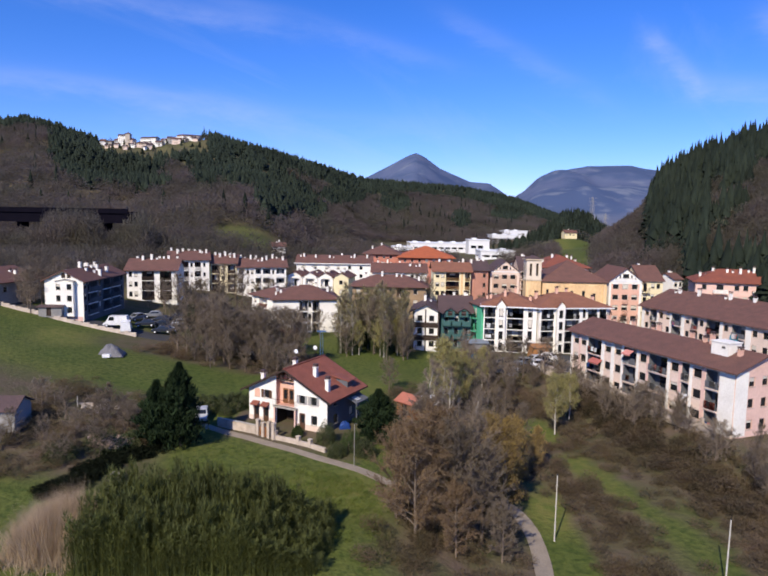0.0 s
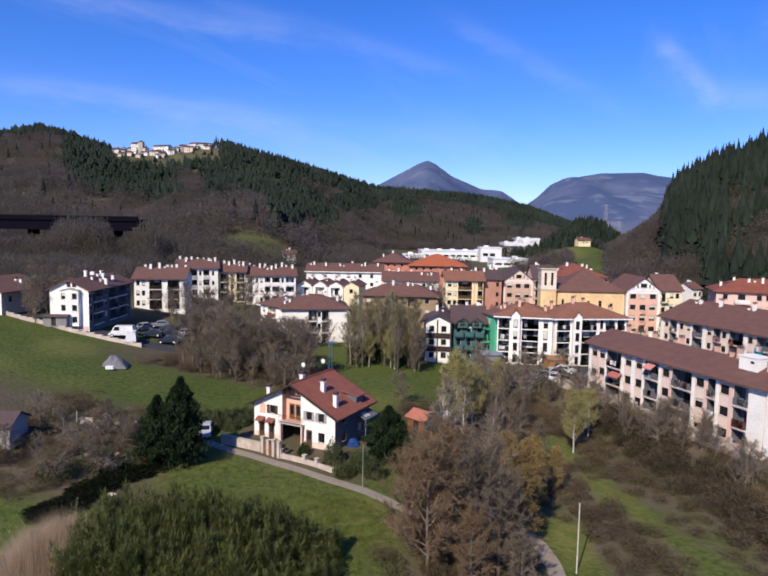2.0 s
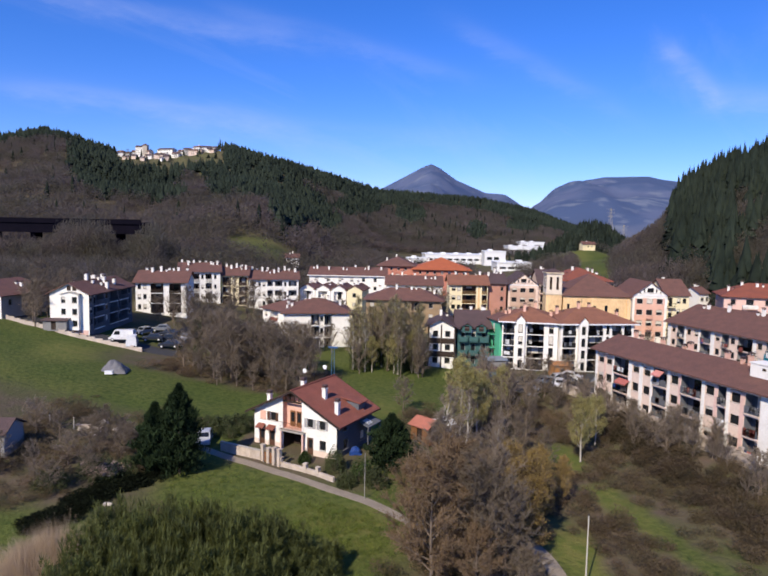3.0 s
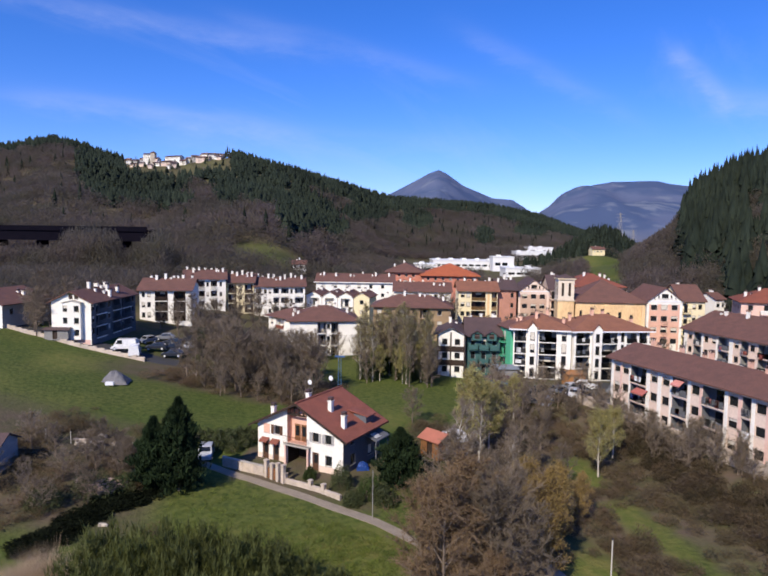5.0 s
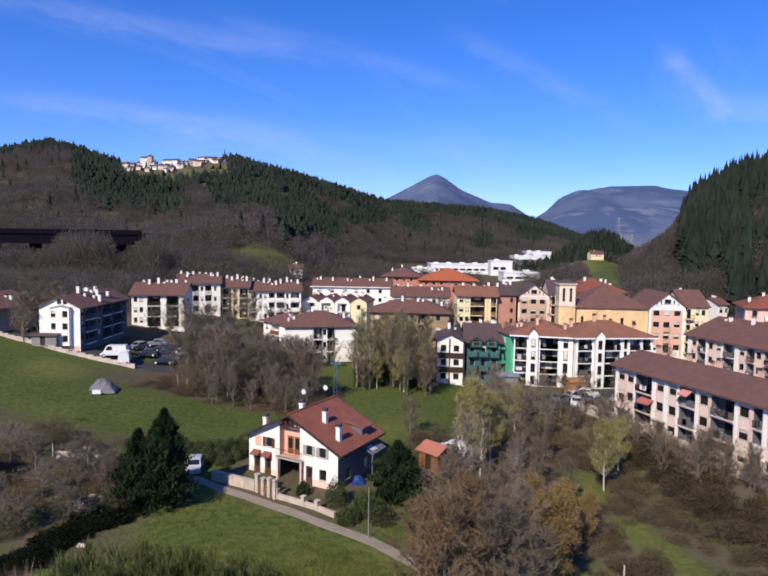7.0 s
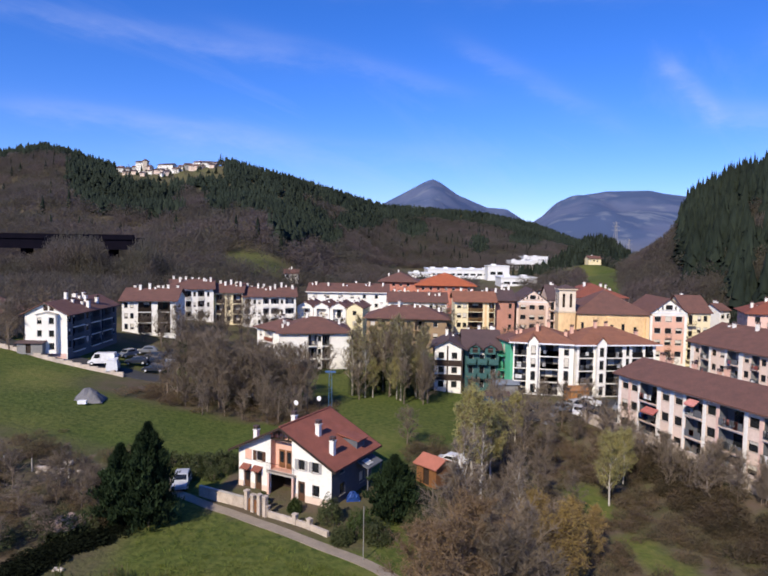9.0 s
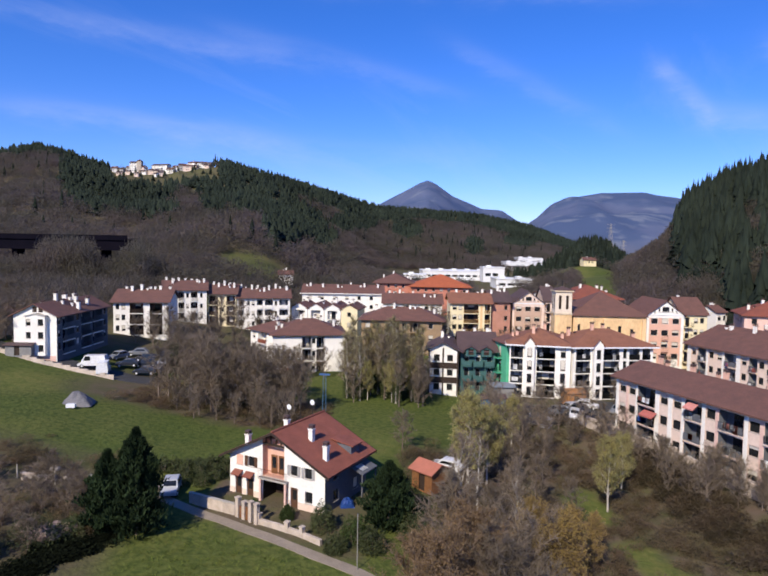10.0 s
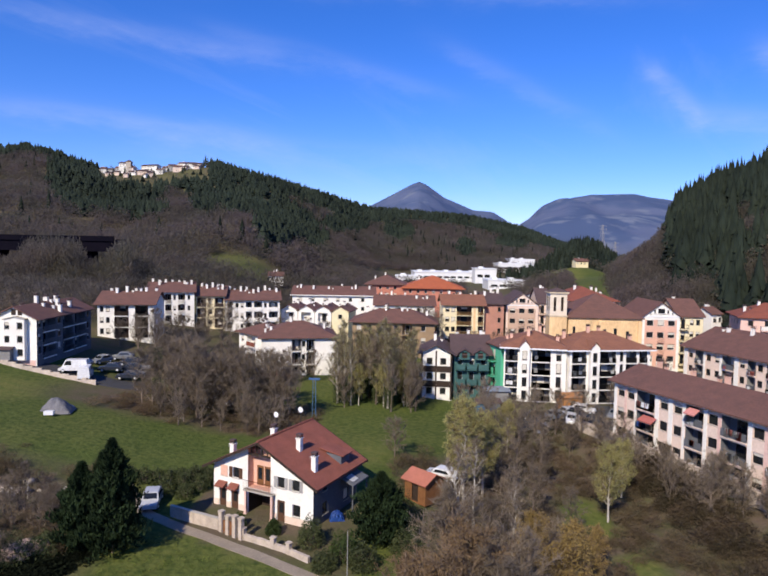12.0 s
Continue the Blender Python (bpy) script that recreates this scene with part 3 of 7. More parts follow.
def slab(w, d, m):
    def make():
        bm = bmesh.new()
        box(bm, 0, -d, -0.16, w, 0, 0)
        return mesh_of(bm, m)
    return shared(("slab", w, d, m.name), make)

def gable_roof(bm, L, Wd, H, s, o, og, t=0.2, along="x", L0=0.0):
    """A gabled roof slab: ridge along x (or y) of length L, span Wd, eaves at height H, slope s, overhangs o (eaves) and og (gables)."""
    prof = [(-o, H - o * s), (Wd / 2, H + s * Wd / 2), (Wd + o, H - o * s)]
    ring = [(a, z + t) for a, z in prof] + [(a, z + 0.01) for a, z in prof[::-1]]
    ends = []
    for l in (L0 - og, L + og):
        ends.append([bm.verts.new((l, a, z) if along == "x" else (a, l, z)) for a, z in ring])
    for k in range(6):
        bm.faces.new((ends[0][k], ends[0][(k + 1) % 6], ends[1][(k + 1) % 6], ends[1][k]))
    for e in ends:
        bm.faces.new((e[0], e[1], e[4], e[5])); bm.faces.new((e[1], e[2], e[3], e[4]))
def hip_roof(bm, W, D, H, s, o, t=0.2):
    r = min(W, D) / 2 + o
    zt = H - o * s + r * s
    if W >= D:
        ridge = [(r - o, D / 2), (W - r + o, D / 2)]
    else:
        ridge = [(W / 2, r - o), (W / 2, D - r + o)]
    low, up = [[bm.verts.new((x, y, H - o * s + k)) for x, y in ((-o, -o), (W + o, -o), (W + o, D + o), (-o, D + o))] for k in (0.01, t)]
    a, b = [bm.verts.new((x, y, zt + t)) for x, y in ridge]
    bm.faces.new(low[::-1])
    for k in range(4):
        bm.faces.new((low[k], low[(k + 1) % 4], up[(k + 1) % 4], up[k]))
    if W >= D:
        for q in ((up[0], up[1], b, a), (up[1], up[2], b), (up[2], up[3], a, b), (up[3], up[0], a)):
            bm.faces.new(q)
    else:
        for q in ((up[0], up[1], a), (up[1], up[2], b, a), (up[2], up[3], b), (up[3], up[0], a, b)):
            bm.faces.new(q)

def chimney(parent, x, y, z, h=1.5, m=WHITE, w=0.55):
    def make():
        bm = bmesh.new()
        box(bm, -w / 2, -w / 2, -1.0, w / 2, w / 2, h)
        box(bm, -w / 2 - 0.06, -w / 2 - 0.06, h, w / 2 + 0.06, w / 2 + 0.06, h + 0.1)
        return mesh_of(bm, m)
    def cap():
        bm = bmesh.new()
        for a in (-1, 1):
            for b in (-1, 1):
                box(bm, a * w * 0.36 - 0.06, b * w * 0.36 - 0.06, 0, a * w * 0.36 + 0.06, b * w * 0.36 + 0.06, 0.3)
        box(bm, -w / 2 - 0.04, -w / 2 - 0.04, 0.3, w / 2 + 0.04, w / 2 + 0.04, 0.4)
        return mesh_of(bm, ROOFD)
    c = put("chimney", shared(("chim", h, w, m.name), make), parent, Matrix.Translation((x, y, z)))
    put("chimney_cap", shared(("cap", w), cap), c, Matrix.Translation((0, 0, h + 0.1)))
    return c

def building(name, label, p, q, D, floors, roof=("x", 0.4, 0.6), z0=None, fh=2.85, base=0.6, eave=None, wall=WHITE, roofm=ROOFB, bays=None,
             back=None, frame=FRAME, rail=IRON, group="blocks of flats in the town", chimneys=0, category="apartment building", railbars=True, accents=(), fascia=None, cm=WHITE, sidewall=None):
    """A block with its front from p to q (seen from outside, left to right) and D deep. bays: for each side, a list of
    (kind, x, width); w window, t tall window, b recessed balcony, p projecting balcony. accents: strips of other plaster."""
    p, q = Vector((*p, 0)), Vector((*q, 0))
    d = q - p
    W, ang = d.length, math.atan2(d.y, d.x)
    if z0 is None:
        n = Vector((-d.y, d.x, 0)).normalized() * D
        z0 = min(ground(*(p.xy)), ground(*(q.xy)), ground(*((p + n).xy)), ground(*((q + n).xy)))
    ob = root(name, label, category, p, ang, z0, group)
    H = eave - z0 if eave is not None else base + floors * fh + 0.3
    along, s, o = roof
    first = H - 0.3 - floors * fh
    bays = bays or {}
    # back and sidewall: wall colours, mostly darkened to paint in shade
    mats = [wall, back or wall, DARKWOOD] + [m for k, m in (sidewall or {}).items()]
    bm = bmesh.new()
    for side in "frbl":
        O, X, N, L = SIDES[side](W, D)
        gable = (along == "x" and side in "lr") or (along == "y" and side in "fb")
        top = (lambda x, L=L: H + s * min(x, L - x)) if gable else (lambda x: H)
        holes = []
        for kind, x, w in bays.get(side, ()):
            for k in range(floors):
                zf = first + k * fh
                if zf < -0.5:
                    continue
                if kind == "w":
                    h = (x, zf + 0.95, x + w, zf + 2.2, 0.18, 0)
                    window(ob, O + X * x + Vector((0, 0, zf + 0.95)), X, N, w, 1.25, frame)
                elif kind == "t":
                    ht = round(min(2.1, fh - 0.5), 2)
                    h = (x, zf + 0.3, x + w, zf + 0.3 + ht, 0.18, 0)
                    window(ob, O + X * x + Vector((0, 0, zf + 0.3)), X, N, w, ht, frame, 0.2)
                elif kind == "b":
                    h = (x, zf + 0.05, x + w, zf + min(2.5, fh - 0.2), 1.3, 2)
                    ba = put("balcony", slab(round(w, 2), 0.25, wall), ob, basis(O + X * x + Vector((0, 0, zf + 0.03)), X, N))
                    put("railing", railing(round(w, 2), rail, 1.0, railbars), ba, Matrix.Translation((0, -0.22, 0)))
                    window(ob, O + X * (x + w * 0.3) + N * 1.1 + Vector((0, 0, zf + 0.1)), X, N, round(w * 0.45, 2), round(min(2.1, fh - 0.4), 2), frame, 0.3)
                else:
                    h = (x + w * 0.25, zf + 0.1, x + w * 0.75, zf + 2.3, 0.18, 0)
                    window(ob, O + X * (x + w * 0.25) + Vector((0, 0, zf + 0.1)), X, N, round(w * 0.5, 2), 2.2, frame, 0.25)
                    ba = put("balcony", slab(round(w, 2), 1.1, wall), ob, basis(O + X * x + Vector((0, 0, zf + 0.06)), X, N))
                    put("railing", railing(round(w, 2), rail, 1.0, railbars), ba, Matrix.Translation((0, -1.1, 0)))
                    for e in (0, round(w, 2)):
                        put("railing", railing(1.05, rail, 1.0, railbars), ba, Matrix.Translation((e, -1.1, 0)) @ pose(0, 0, 0, 0, 0, 90))
                holes.append(h)
        facade(bm, O, X, N, L, top, holes, L / 2 if gable else None, 3 + list(sidewall).index(side) if sidewall and side in sidewall else 0)
    part("wall", bm, mats, ob)
    for side, x, w, za, zb, m in accents:
        O, X, N, L = SIDES[side](W, D)
        put("wall_panel", plate(round(w, 2), round(zb - za, 2), m, 0.05), ob, basis(O + X * x - N * 0.055 + Vector((0, 0, za)), X, N))
    bm = bmesh.new()
    if along == "x":
        gable_roof(bm, W, D, H, s, o, o * 0.8)
    elif along == "y":
        gable_roof(bm, D, W, H, s, o, o * 0.8, along="y")
    else:
        hip_roof(bm, W, D, H, s, o)
    part("roof", bm, roofm, ob)
    if fascia:
        bm = bmesh.new()
        zf = H - o * s
        box(bm, -o - 0.04, -o - 0.04, zf - 0.12, W + o + 0.04, -o + 0.02, zf + 0.14)
        box(bm, -o - 0.04, -o + 0.02, zf - 0.12, -o + 0.02, D + o, zf + 0.14)
        box(bm, W + o - 0.02, -o + 0.02, zf - 0.12, W + o + 0.04, D + o, zf + 0.14)
        part("fascia", bm, fascia, ob, "white painted fascia board")
    r2 = random.Random(name + label + str(p.x))
    for k in range(chimneys):
        x, y = W * (k + 0.5 + 0.25 * (r2.random() - 0.5)) / chimneys, D * r2.uniform(0.3, 0.7)
        if along == "y":
            zr = H + s * min(x, W - x)
        elif along == "x":
            zr = H + s * min(y, D - y)
        else:
            zr = H + s * min(y, D - y, x, W - x)
        chimney(ob, x, y, zr, r2.choice((0.9, 1.2, 1.4)), cm)
        if k % 2 == 0:
            dx = r2.choice((-1.2, 1.3))
            chimney(ob, min(W - 0.6, max(0.6, x + dx)), y, H + s * (min(y, D - y) if along == "x" else min(x + dx, W - x - dx) if along == "y" else min(y, D - y, x, W - x)) - 0.15, r2.choice((0.6, 0.8)), cm, 0.42)
        if k % 3 == 1:
            def mast():
                bm = bmesh.new()
                tube(bm, [(0, 0, -0.5), (0, 0, 2.4)], [0.03, 0.025], 5)
                for j in range(4):
                    box(bm, -0.4 + 0.06 * j, -0.015, 1.7 + 0.2 * j, 0.4 - 0.06 * j, 0.015, 1.73 + 0.2 * j)
                return mesh_of(bm, IRON)
            put("aerial", shared("aerial", mast), ob, Matrix.Translation((x + 0.6, y, zr - 0.2)))
    return ob, W, H

# ---- the white house with the red roof ----
def house():
    p, q = Vector((-21.01, 79.3, 0)), Vector((-9.85, 74.43, 0))
    d = q - p
    W, D, ang = d.length, 8.35, math.atan2(d.y, d.x)
    z0 = 4.1
    H, s = 4.5, 0.497
    ob = root("house", "white two-storey house with a red tiled gable roof", "house", p, ang, z0)
    bm = bmesh.new()
    sides = {k: SIDES[k](W, D) for k in "frbl"}
    slope = lambda x, L=W: H + s * min(x, L - x)
    f = [(0.95, 3.4, 1.8, 4.5, 0.18, 0), (2.45, 3.4, 3.3, 4.5, 0.18, 0), (4.4, 2.75, 7.2, None, 0.9, 2), (8.0, 3.4, 8.85, 4.5, 0.18, 0), (9.75, 3.4, 10.6, 4.5, 0.18, 0),
         (0.75, 0.1, 1.65, 2.15, 0.18, 0), (2.3, 0.1, 3.2, 2.15, 0.18, 0), (4.5, 0.05, 7.6, 2.5, 2.2, 3), (8.0, 0.1, 8.9, 2.2, 0.18, 0), (9.8, 0.9, 10.7, 2.1, 0.18, 0)]
    O, X, N, L = sides["f"]
    facade(bm, O, X, N, L, slope, f, W / 2)
    rw = [(1.6, 0.9, 2.6, 2.1, 0.18, 0), (5.6, 0.9, 6.6, 2.1, 0.18, 0), (1.6, 3.2, 2.4, 4.2, 0.18, 0), (5.8, 3.2, 6.6, 4.2, 0.18, 0)]
    O2, X2, N2, L2 = sides["r"]
    facade(bm, O2, X2, N2, L2, lambda x: H, rw, None, 3)
    O3, X3, N3, L3 = sides["l"]
    facade(bm, O3, X3, N3, L3, lambda x: H, [(2, 0.9, 3, 2.1, 0.18, 0), (6, 0.9, 7, 2.1, 0.18, 0)])
    O4, X4, N4, L4 = sides["b"]
    facade(bm, O4, X4, N4, L4, slope, [(2, 0.9, 3, 2.1, 0.18, 0), (7, 3.4, 8, 4.5, 0.18, 0)], W / 2)
    # slate right side and near-black porch recess: shade put into wall colours
    part("wall", bm, [WHITE, SALMON, DARKWOOD, SLATE], ob, "white plaster walls with a salmon loggia")
    V = lambda x, z: O + X * x + Vector((0, 0, z))
    for x0, za, x1, zb in ((0.95, 3.4, 1.8, 4.5), (2.45, 3.4, 3.3, 4.5), (8.0, 3.4, 8.85, 4.5), (9.75, 3.4, 10.6, 4.5), (9.8, 0.9, 10.7, 2.1)):
        w = window(ob, V(x0, za), X, N, round(x1 - x0, 2), round(zb - za, 2), FRAMED, 0.3)
        if x0 == 2.45:
            for dx in (-0.42, round(x1 - x0, 2) + 0.02):
                put("shutter", plate(0.4, 1.1, FRAMED if x0 < 5 else GREYW, 0.04), w, Matrix.Translation((dx, -0.17, 0)))
    for x0, za, x1, zb in ((0.75, 0.1, 1.65, 2.15), (2.3, 0.1, 3.2, 2.15), (8.0, 0.1, 8.9, 2.2)):
        dr = put("door", plate(round(x1 - x0, 2), round(zb - za, 2), FRAMED, 0.05), ob, basis(V(x0, za) + N * 0.1, X, N))
        put("pane", plate(0.5, 1.0, GLASS, 0.01), dr, Matrix.Translation((0.2, -0.012, 0.85)))
    for x in (0.5, 2.05):
        bm = bmesh.new()
        v = [(0.15, 0, 0.45), (1.3, 0, 0.45), (1.3, -0.7, 0.1), (0.15, -0.7, 0.1)]
        up = [bm.verts.new((a, b, c + 0.09)) for a, b, c in v]; lo = [bm.verts.new(k) for k in v]
        bm.faces.new(up); bm.faces.new(lo[::-1])
        for k in range(4):
            bm.faces.new((lo[k], lo[(k + 1) % 4], up[(k + 1) % 4], up[k]))
        for k in range(4):
            box(bm, 0.2 + k * 0.3, -0.72, 0.02, 0.28 + k * 0.3, -0.02, 0.1)
        c = part("door_canopy", bm, ROOFH, ob, "small tiled door canopy")
        c.matrix_basis = basis(V(x, 2.3), X, N)
    for O_, X_, N_, hs in ((O2, X2, N2, rw), (O3, X3, N3, [(2, 0.9, 3, 2.1), (6, 0.9, 7, 2.1)]), (O4, X4, N4, [(2, 0.9, 3, 2.1), (7, 3.4, 8, 4.5)])):
        for h in hs:
            window(ob, O_ + X_ * h[0] + Vector((0, 0, h[1])), X_, N_, round(h[2] - h[0], 2), round(h[3] - h[1], 2), FRAMED)
    # loggia: doors, balcony slab on two posts, wooden rail
    for x in (4.9, 5.85):
        w = put("balcony_door", plate(0.8, 2.0, WOOD, 0.05), ob, basis(V(x, 2.85) + N * 0.82, X, N))
        put("pane", plate(0.5, 1.2, GLASS, 0.01), w, Matrix.Translation((0.15, -0.012, 0.6)))
    ba = put("balcony", slab(3.6, 0.55, CONC), ob, basis(V(4.2, 2.72), X, N))
    put("railing", railing(3.6, FRAMED, 0.95), ba, Matrix.Translation((0, -0.53, 0)))
    for x in (4.45, 7.65):
        bm = bmesh.new()
        box(bm, -0.11, -0.11, 0, 0.11, 0.11, 2.56); box(bm, -0.16, -0.16, 0, 0.16, 0.16, 0.3)
        c = part("porch_post", bm, PINKISH, ob)
        c.matrix_basis = basis(V(x, 0) - N * 0.4, X, N)
    # gable timbers over the loggia
    bm = bmesh.new()
    box(bm, 4.35, 0.02, 6.05, 7.25, 0.16, 6.25)
    for k in range(4):
        box(bm, 4.7 + k * 0.65, 0.04, 6.25, 4.82 + k * 0.65, 0.14, H + s * min(4.76 + k * 0.65, W - 4.76 - k * 0.65))
    part("gable_timber", bm, DARKWOOD, ob)
    # pinkish stone plinth between the openings, and the lean-to with its skylight
    for x, w in ((0.04, 0.66), (1.7, 0.55), (3.25, 1.2), (7.65, 0.3), (8.95, 2.9)):
        put("plinth", plate(w, 0.8, CREAM, 0.06), ob, basis(V(x, 0.02) - N * 0.063, X, N))
    for x in (7.62, 9.37):
        put("shutter", plate(0.34, 1.1, GREYW, 0.05), ob, basis(V(x, 3.4) - N * 0.055, X, N))
    for x in (8.88, 10.63):
        put("shutter", plate(0.34, 1.1, GREYW, 0.05), ob, basis(V(x, 3.4) - N * 0.055, X, N))
    put("shutter", plate(0.85, 1.1, SALMON, 0.05), ob, basis(V(0.95, 3.4) - N * 0.055, X, N))
    bm = bmesh.new()
    v = [(W + 0.02, 4.8, 3.5), (W + 0.02, 8.0, 3.5), (W + 1.6, 8.0, 2.9), (W + 1.6, 4.8, 2.9)]
    up = [bm.verts.new((a, b, c + 0.12)) for a, b, c in v]; lo = [bm.verts.new(k) for k in v]
    bm.faces.new(up); bm.faces.new(lo[::-1])
    for k in range(4):
        bm.faces.new((lo[k], lo[(k + 1) % 4], up[(k + 1) % 4], up[k]))
    for y in (4.95, 7.85):
        box(bm, W + 1.4, y - 0.06, 0.0, W + 1.52, y + 0.06, 2.92)
    lt = part("lean_to", bm, SLATE, ob, "grey lean-to on posts")
    bm = bmesh.new()
    bm.faces.new([bm.verts.new((W + 0.02 + 1.58 * k, y, 3.68 - 0.6 * k)) for k, y in ((0.25, 5.3), (0.25, 6.5), (0.8, 6.5), (0.8, 5.3))])
    bmesh.ops.solidify(bm, geom=bm.faces[:], thickness=0.05)
    part("skylight", bm, METALW, lt, "white corrugated panel")
    bm = bmesh.new()
    gable_roof(bm, D, W, H, s, 0.85, 0.7, 0.22, "y", 0.0)
    part("roof", bm, ROOFH, ob, "red clay tile roof")
    # tile courses: one ribbed sheet on each slope, and the ridge tiles
    for sg in (0, 1):
        bm = bmesh.new()
        n, rows_ = 92, 14
        grid = []
        for j in range(rows_ + 1):
            for step in ((0,) if j in (0, rows_) else (0, 1)):
                a = (j - 0.0) / rows_
                x = -0.87 + (W / 2 + 0.87) * a
                z = H + s * x + 0.225 + (0.006 if step else 0.0) + 0.01
                grid.append([bm.verts.new((x if not sg else W - x, -0.72 + (D + 1.44) * k / n, z + (0.02 if k % 2 else 0.0))) for k in range(n + 1)])
        for r0, r1 in zip(grid, grid[1:]):
            for k in range(n):
                bm.faces.new((r0[k], r0[k + 1], r1[k + 1], r1[k]))
        part("tile_slope", bm, ROOFH, ob)
    bm = bmesh.new()
    tube(bm, [(W / 2, -0.74 + (D + 1.48) * k / 28, H + s * W / 2 + 0.26) for k in range(29)], [0.15 if k % 2 else 0.12 for k in range(29)], 8)
    part("ridge_tiles", bm, ROOFH, ob)
    for sg in (0, 1):
        for e in (-0.79, D + 0.71):
            bm = bmesh.new()
            a = [(-0.9, H - 0.9 * s - 0.02), (W / 2, H + s * W / 2 - 0.02)]
            pts = [(x if not sg else W - x, z) for x, z in a]
            v = [bm.verts.new((x, e + dy, z + dz)) for x, z in pts for dy in (0, 0.08) for dz in (0, 0.26)]
            for f4 in ((0, 4, 6, 2), (1, 3, 7, 5), (0, 1, 5, 4), (2, 6, 7, 3), (0, 2, 3, 1), (4, 5, 7, 6)):
                bm.faces.new([v[k] for k in f4])
            part("barge_board", bm, DARKWOOD, ob)
    def rafter():
        bm = bmesh.new(); box(bm, 0, -0.05, 0, 0.75, 0.05, 0.11)
        return mesh_of(bm, DARKWOOD)
    for k in range(12):
        for sg in (0, 1):
            put("rafter", shared("rafter", rafter), ob, Matrix.Translation((-0.8 if not sg else W + 0.05, 0.3 + k * (D - 0.6) / 11, H - 0.85 * s)))
    for x, y, h in ((0.9, 1.9, 1.0), (5.3, 3.0, 0.8), (8.7, 2.7, 1.3), (11.3, 1.5, 1.5)):
        chimney(ob, x, y, H + s * min(x, W - x) + 0.1, h, WHITE, 0.5)
    # dormer on the right slope, in slate to put its shade into the colour
    bm = bmesh.new()
    box(bm, W - 2.0, 5.2, H + 0.2, W - 0.1, 6.8, H + 1.2)
    dm = part("dormer", bm, SLATE, ob, "small dark shed dormer")
    bm = bmesh.new()
    v = [(W - 2.6, 5.0, H + 1.6), (W - 2.6, 7.0, H + 1.6), (W + 0.25, 7.0, H + 1.15), (W + 0.25, 5.0, H + 1.15)]
    up = [bm.verts.new((a, b, c + 0.12)) for a, b, c in v]; lo = [bm.verts.new(k) for k in v]
    bm.faces.new(up); bm.faces.new(lo[::-1])
    for k in range(4):
        bm.faces.new((lo[k], lo[(k + 1) % 4], up[(k + 1) % 4], up[k]))
    part("dormer_roof", bm, ROOFH, dm)
    # mast with two dishes
    bm = bmesh.new()
    tube(bm, [(W / 2 - 1.3, 6.2, H + 2.0), (W / 2 - 1.3, 6.2, H + 5.3)], [0.03, 0.025], 6)
    for k in range(4):
        box(bm, W / 2 - 1.7 + k * 0.05, 6.18, H + 4.7 + k * 0.16, W / 2 - 0.9 - k * 0.05, 6.22, H + 4.73 + k * 0.16)
    part("aerial", bm, IRON, ob)
    for x, y, z in ((W / 2 - 2.4, 5.6, 4.2), (W / 2 - 0.2, 7.0, 4.7)):
        bm = bmesh.new()
        tube(bm, [(x, y, H + 2.0), (x, y, H + z - 0.35)], [0.03, 0.03], 6)
        ns = part("dish_mast", bm, IRON, ob)
        bm = bmesh.new()
        rings = []
        for k in range(5):
            r = 0.3 * k / 4 + 0.01
            rings.append([bm.verts.new((x + r * math.cos(j * math.pi / 6), y - 0.12 + 0.5 * r * r, H + z + r * math.sin(j * math.pi / 6))) for j in range(12)])
        for a, b in zip(rings, rings[1:]):
            for j in range(12):
                bm.faces.new((a[j], a[(j + 1) % 12], b[(j + 1) % 12], b[j]))
        part("dish", bm, METALW, ns, "white satellite dish")
    return ob
house()

# ---- the town ----
W2 = lambda *xs: [("w", x, 1.1) for x in xs]
# right side in slate: its shade is put into the wall colour
left, W, H = building("apartment_block", "white four-storey block of flats with a shaded balcony side", (-73.4, 119.4), (-65.7, 119.9), 20, 3, ("y", 0.5, 0.7), z0=9.2, eave=18.0, fh=2.3, frame=FRAMED,
    bays={"r": [("w", 0.5, 0.9), ("b", 2.0, 4.2), ("w", 7.0, 1.1), ("b", 8.9, 3.6), ("b", 13.4, 4.2), ("w", 18.3, 0.9)]}, chimneys=9, rail=SLATE, railbars=False, back=SLATE, sidewall={"r": SLATE},
    accents=(("f", 2.2, 5.3, 0.05, 1.55, PINKISH), ("f", 0.3, 1.6, 0.05, 1.9, DARKWOOD)))
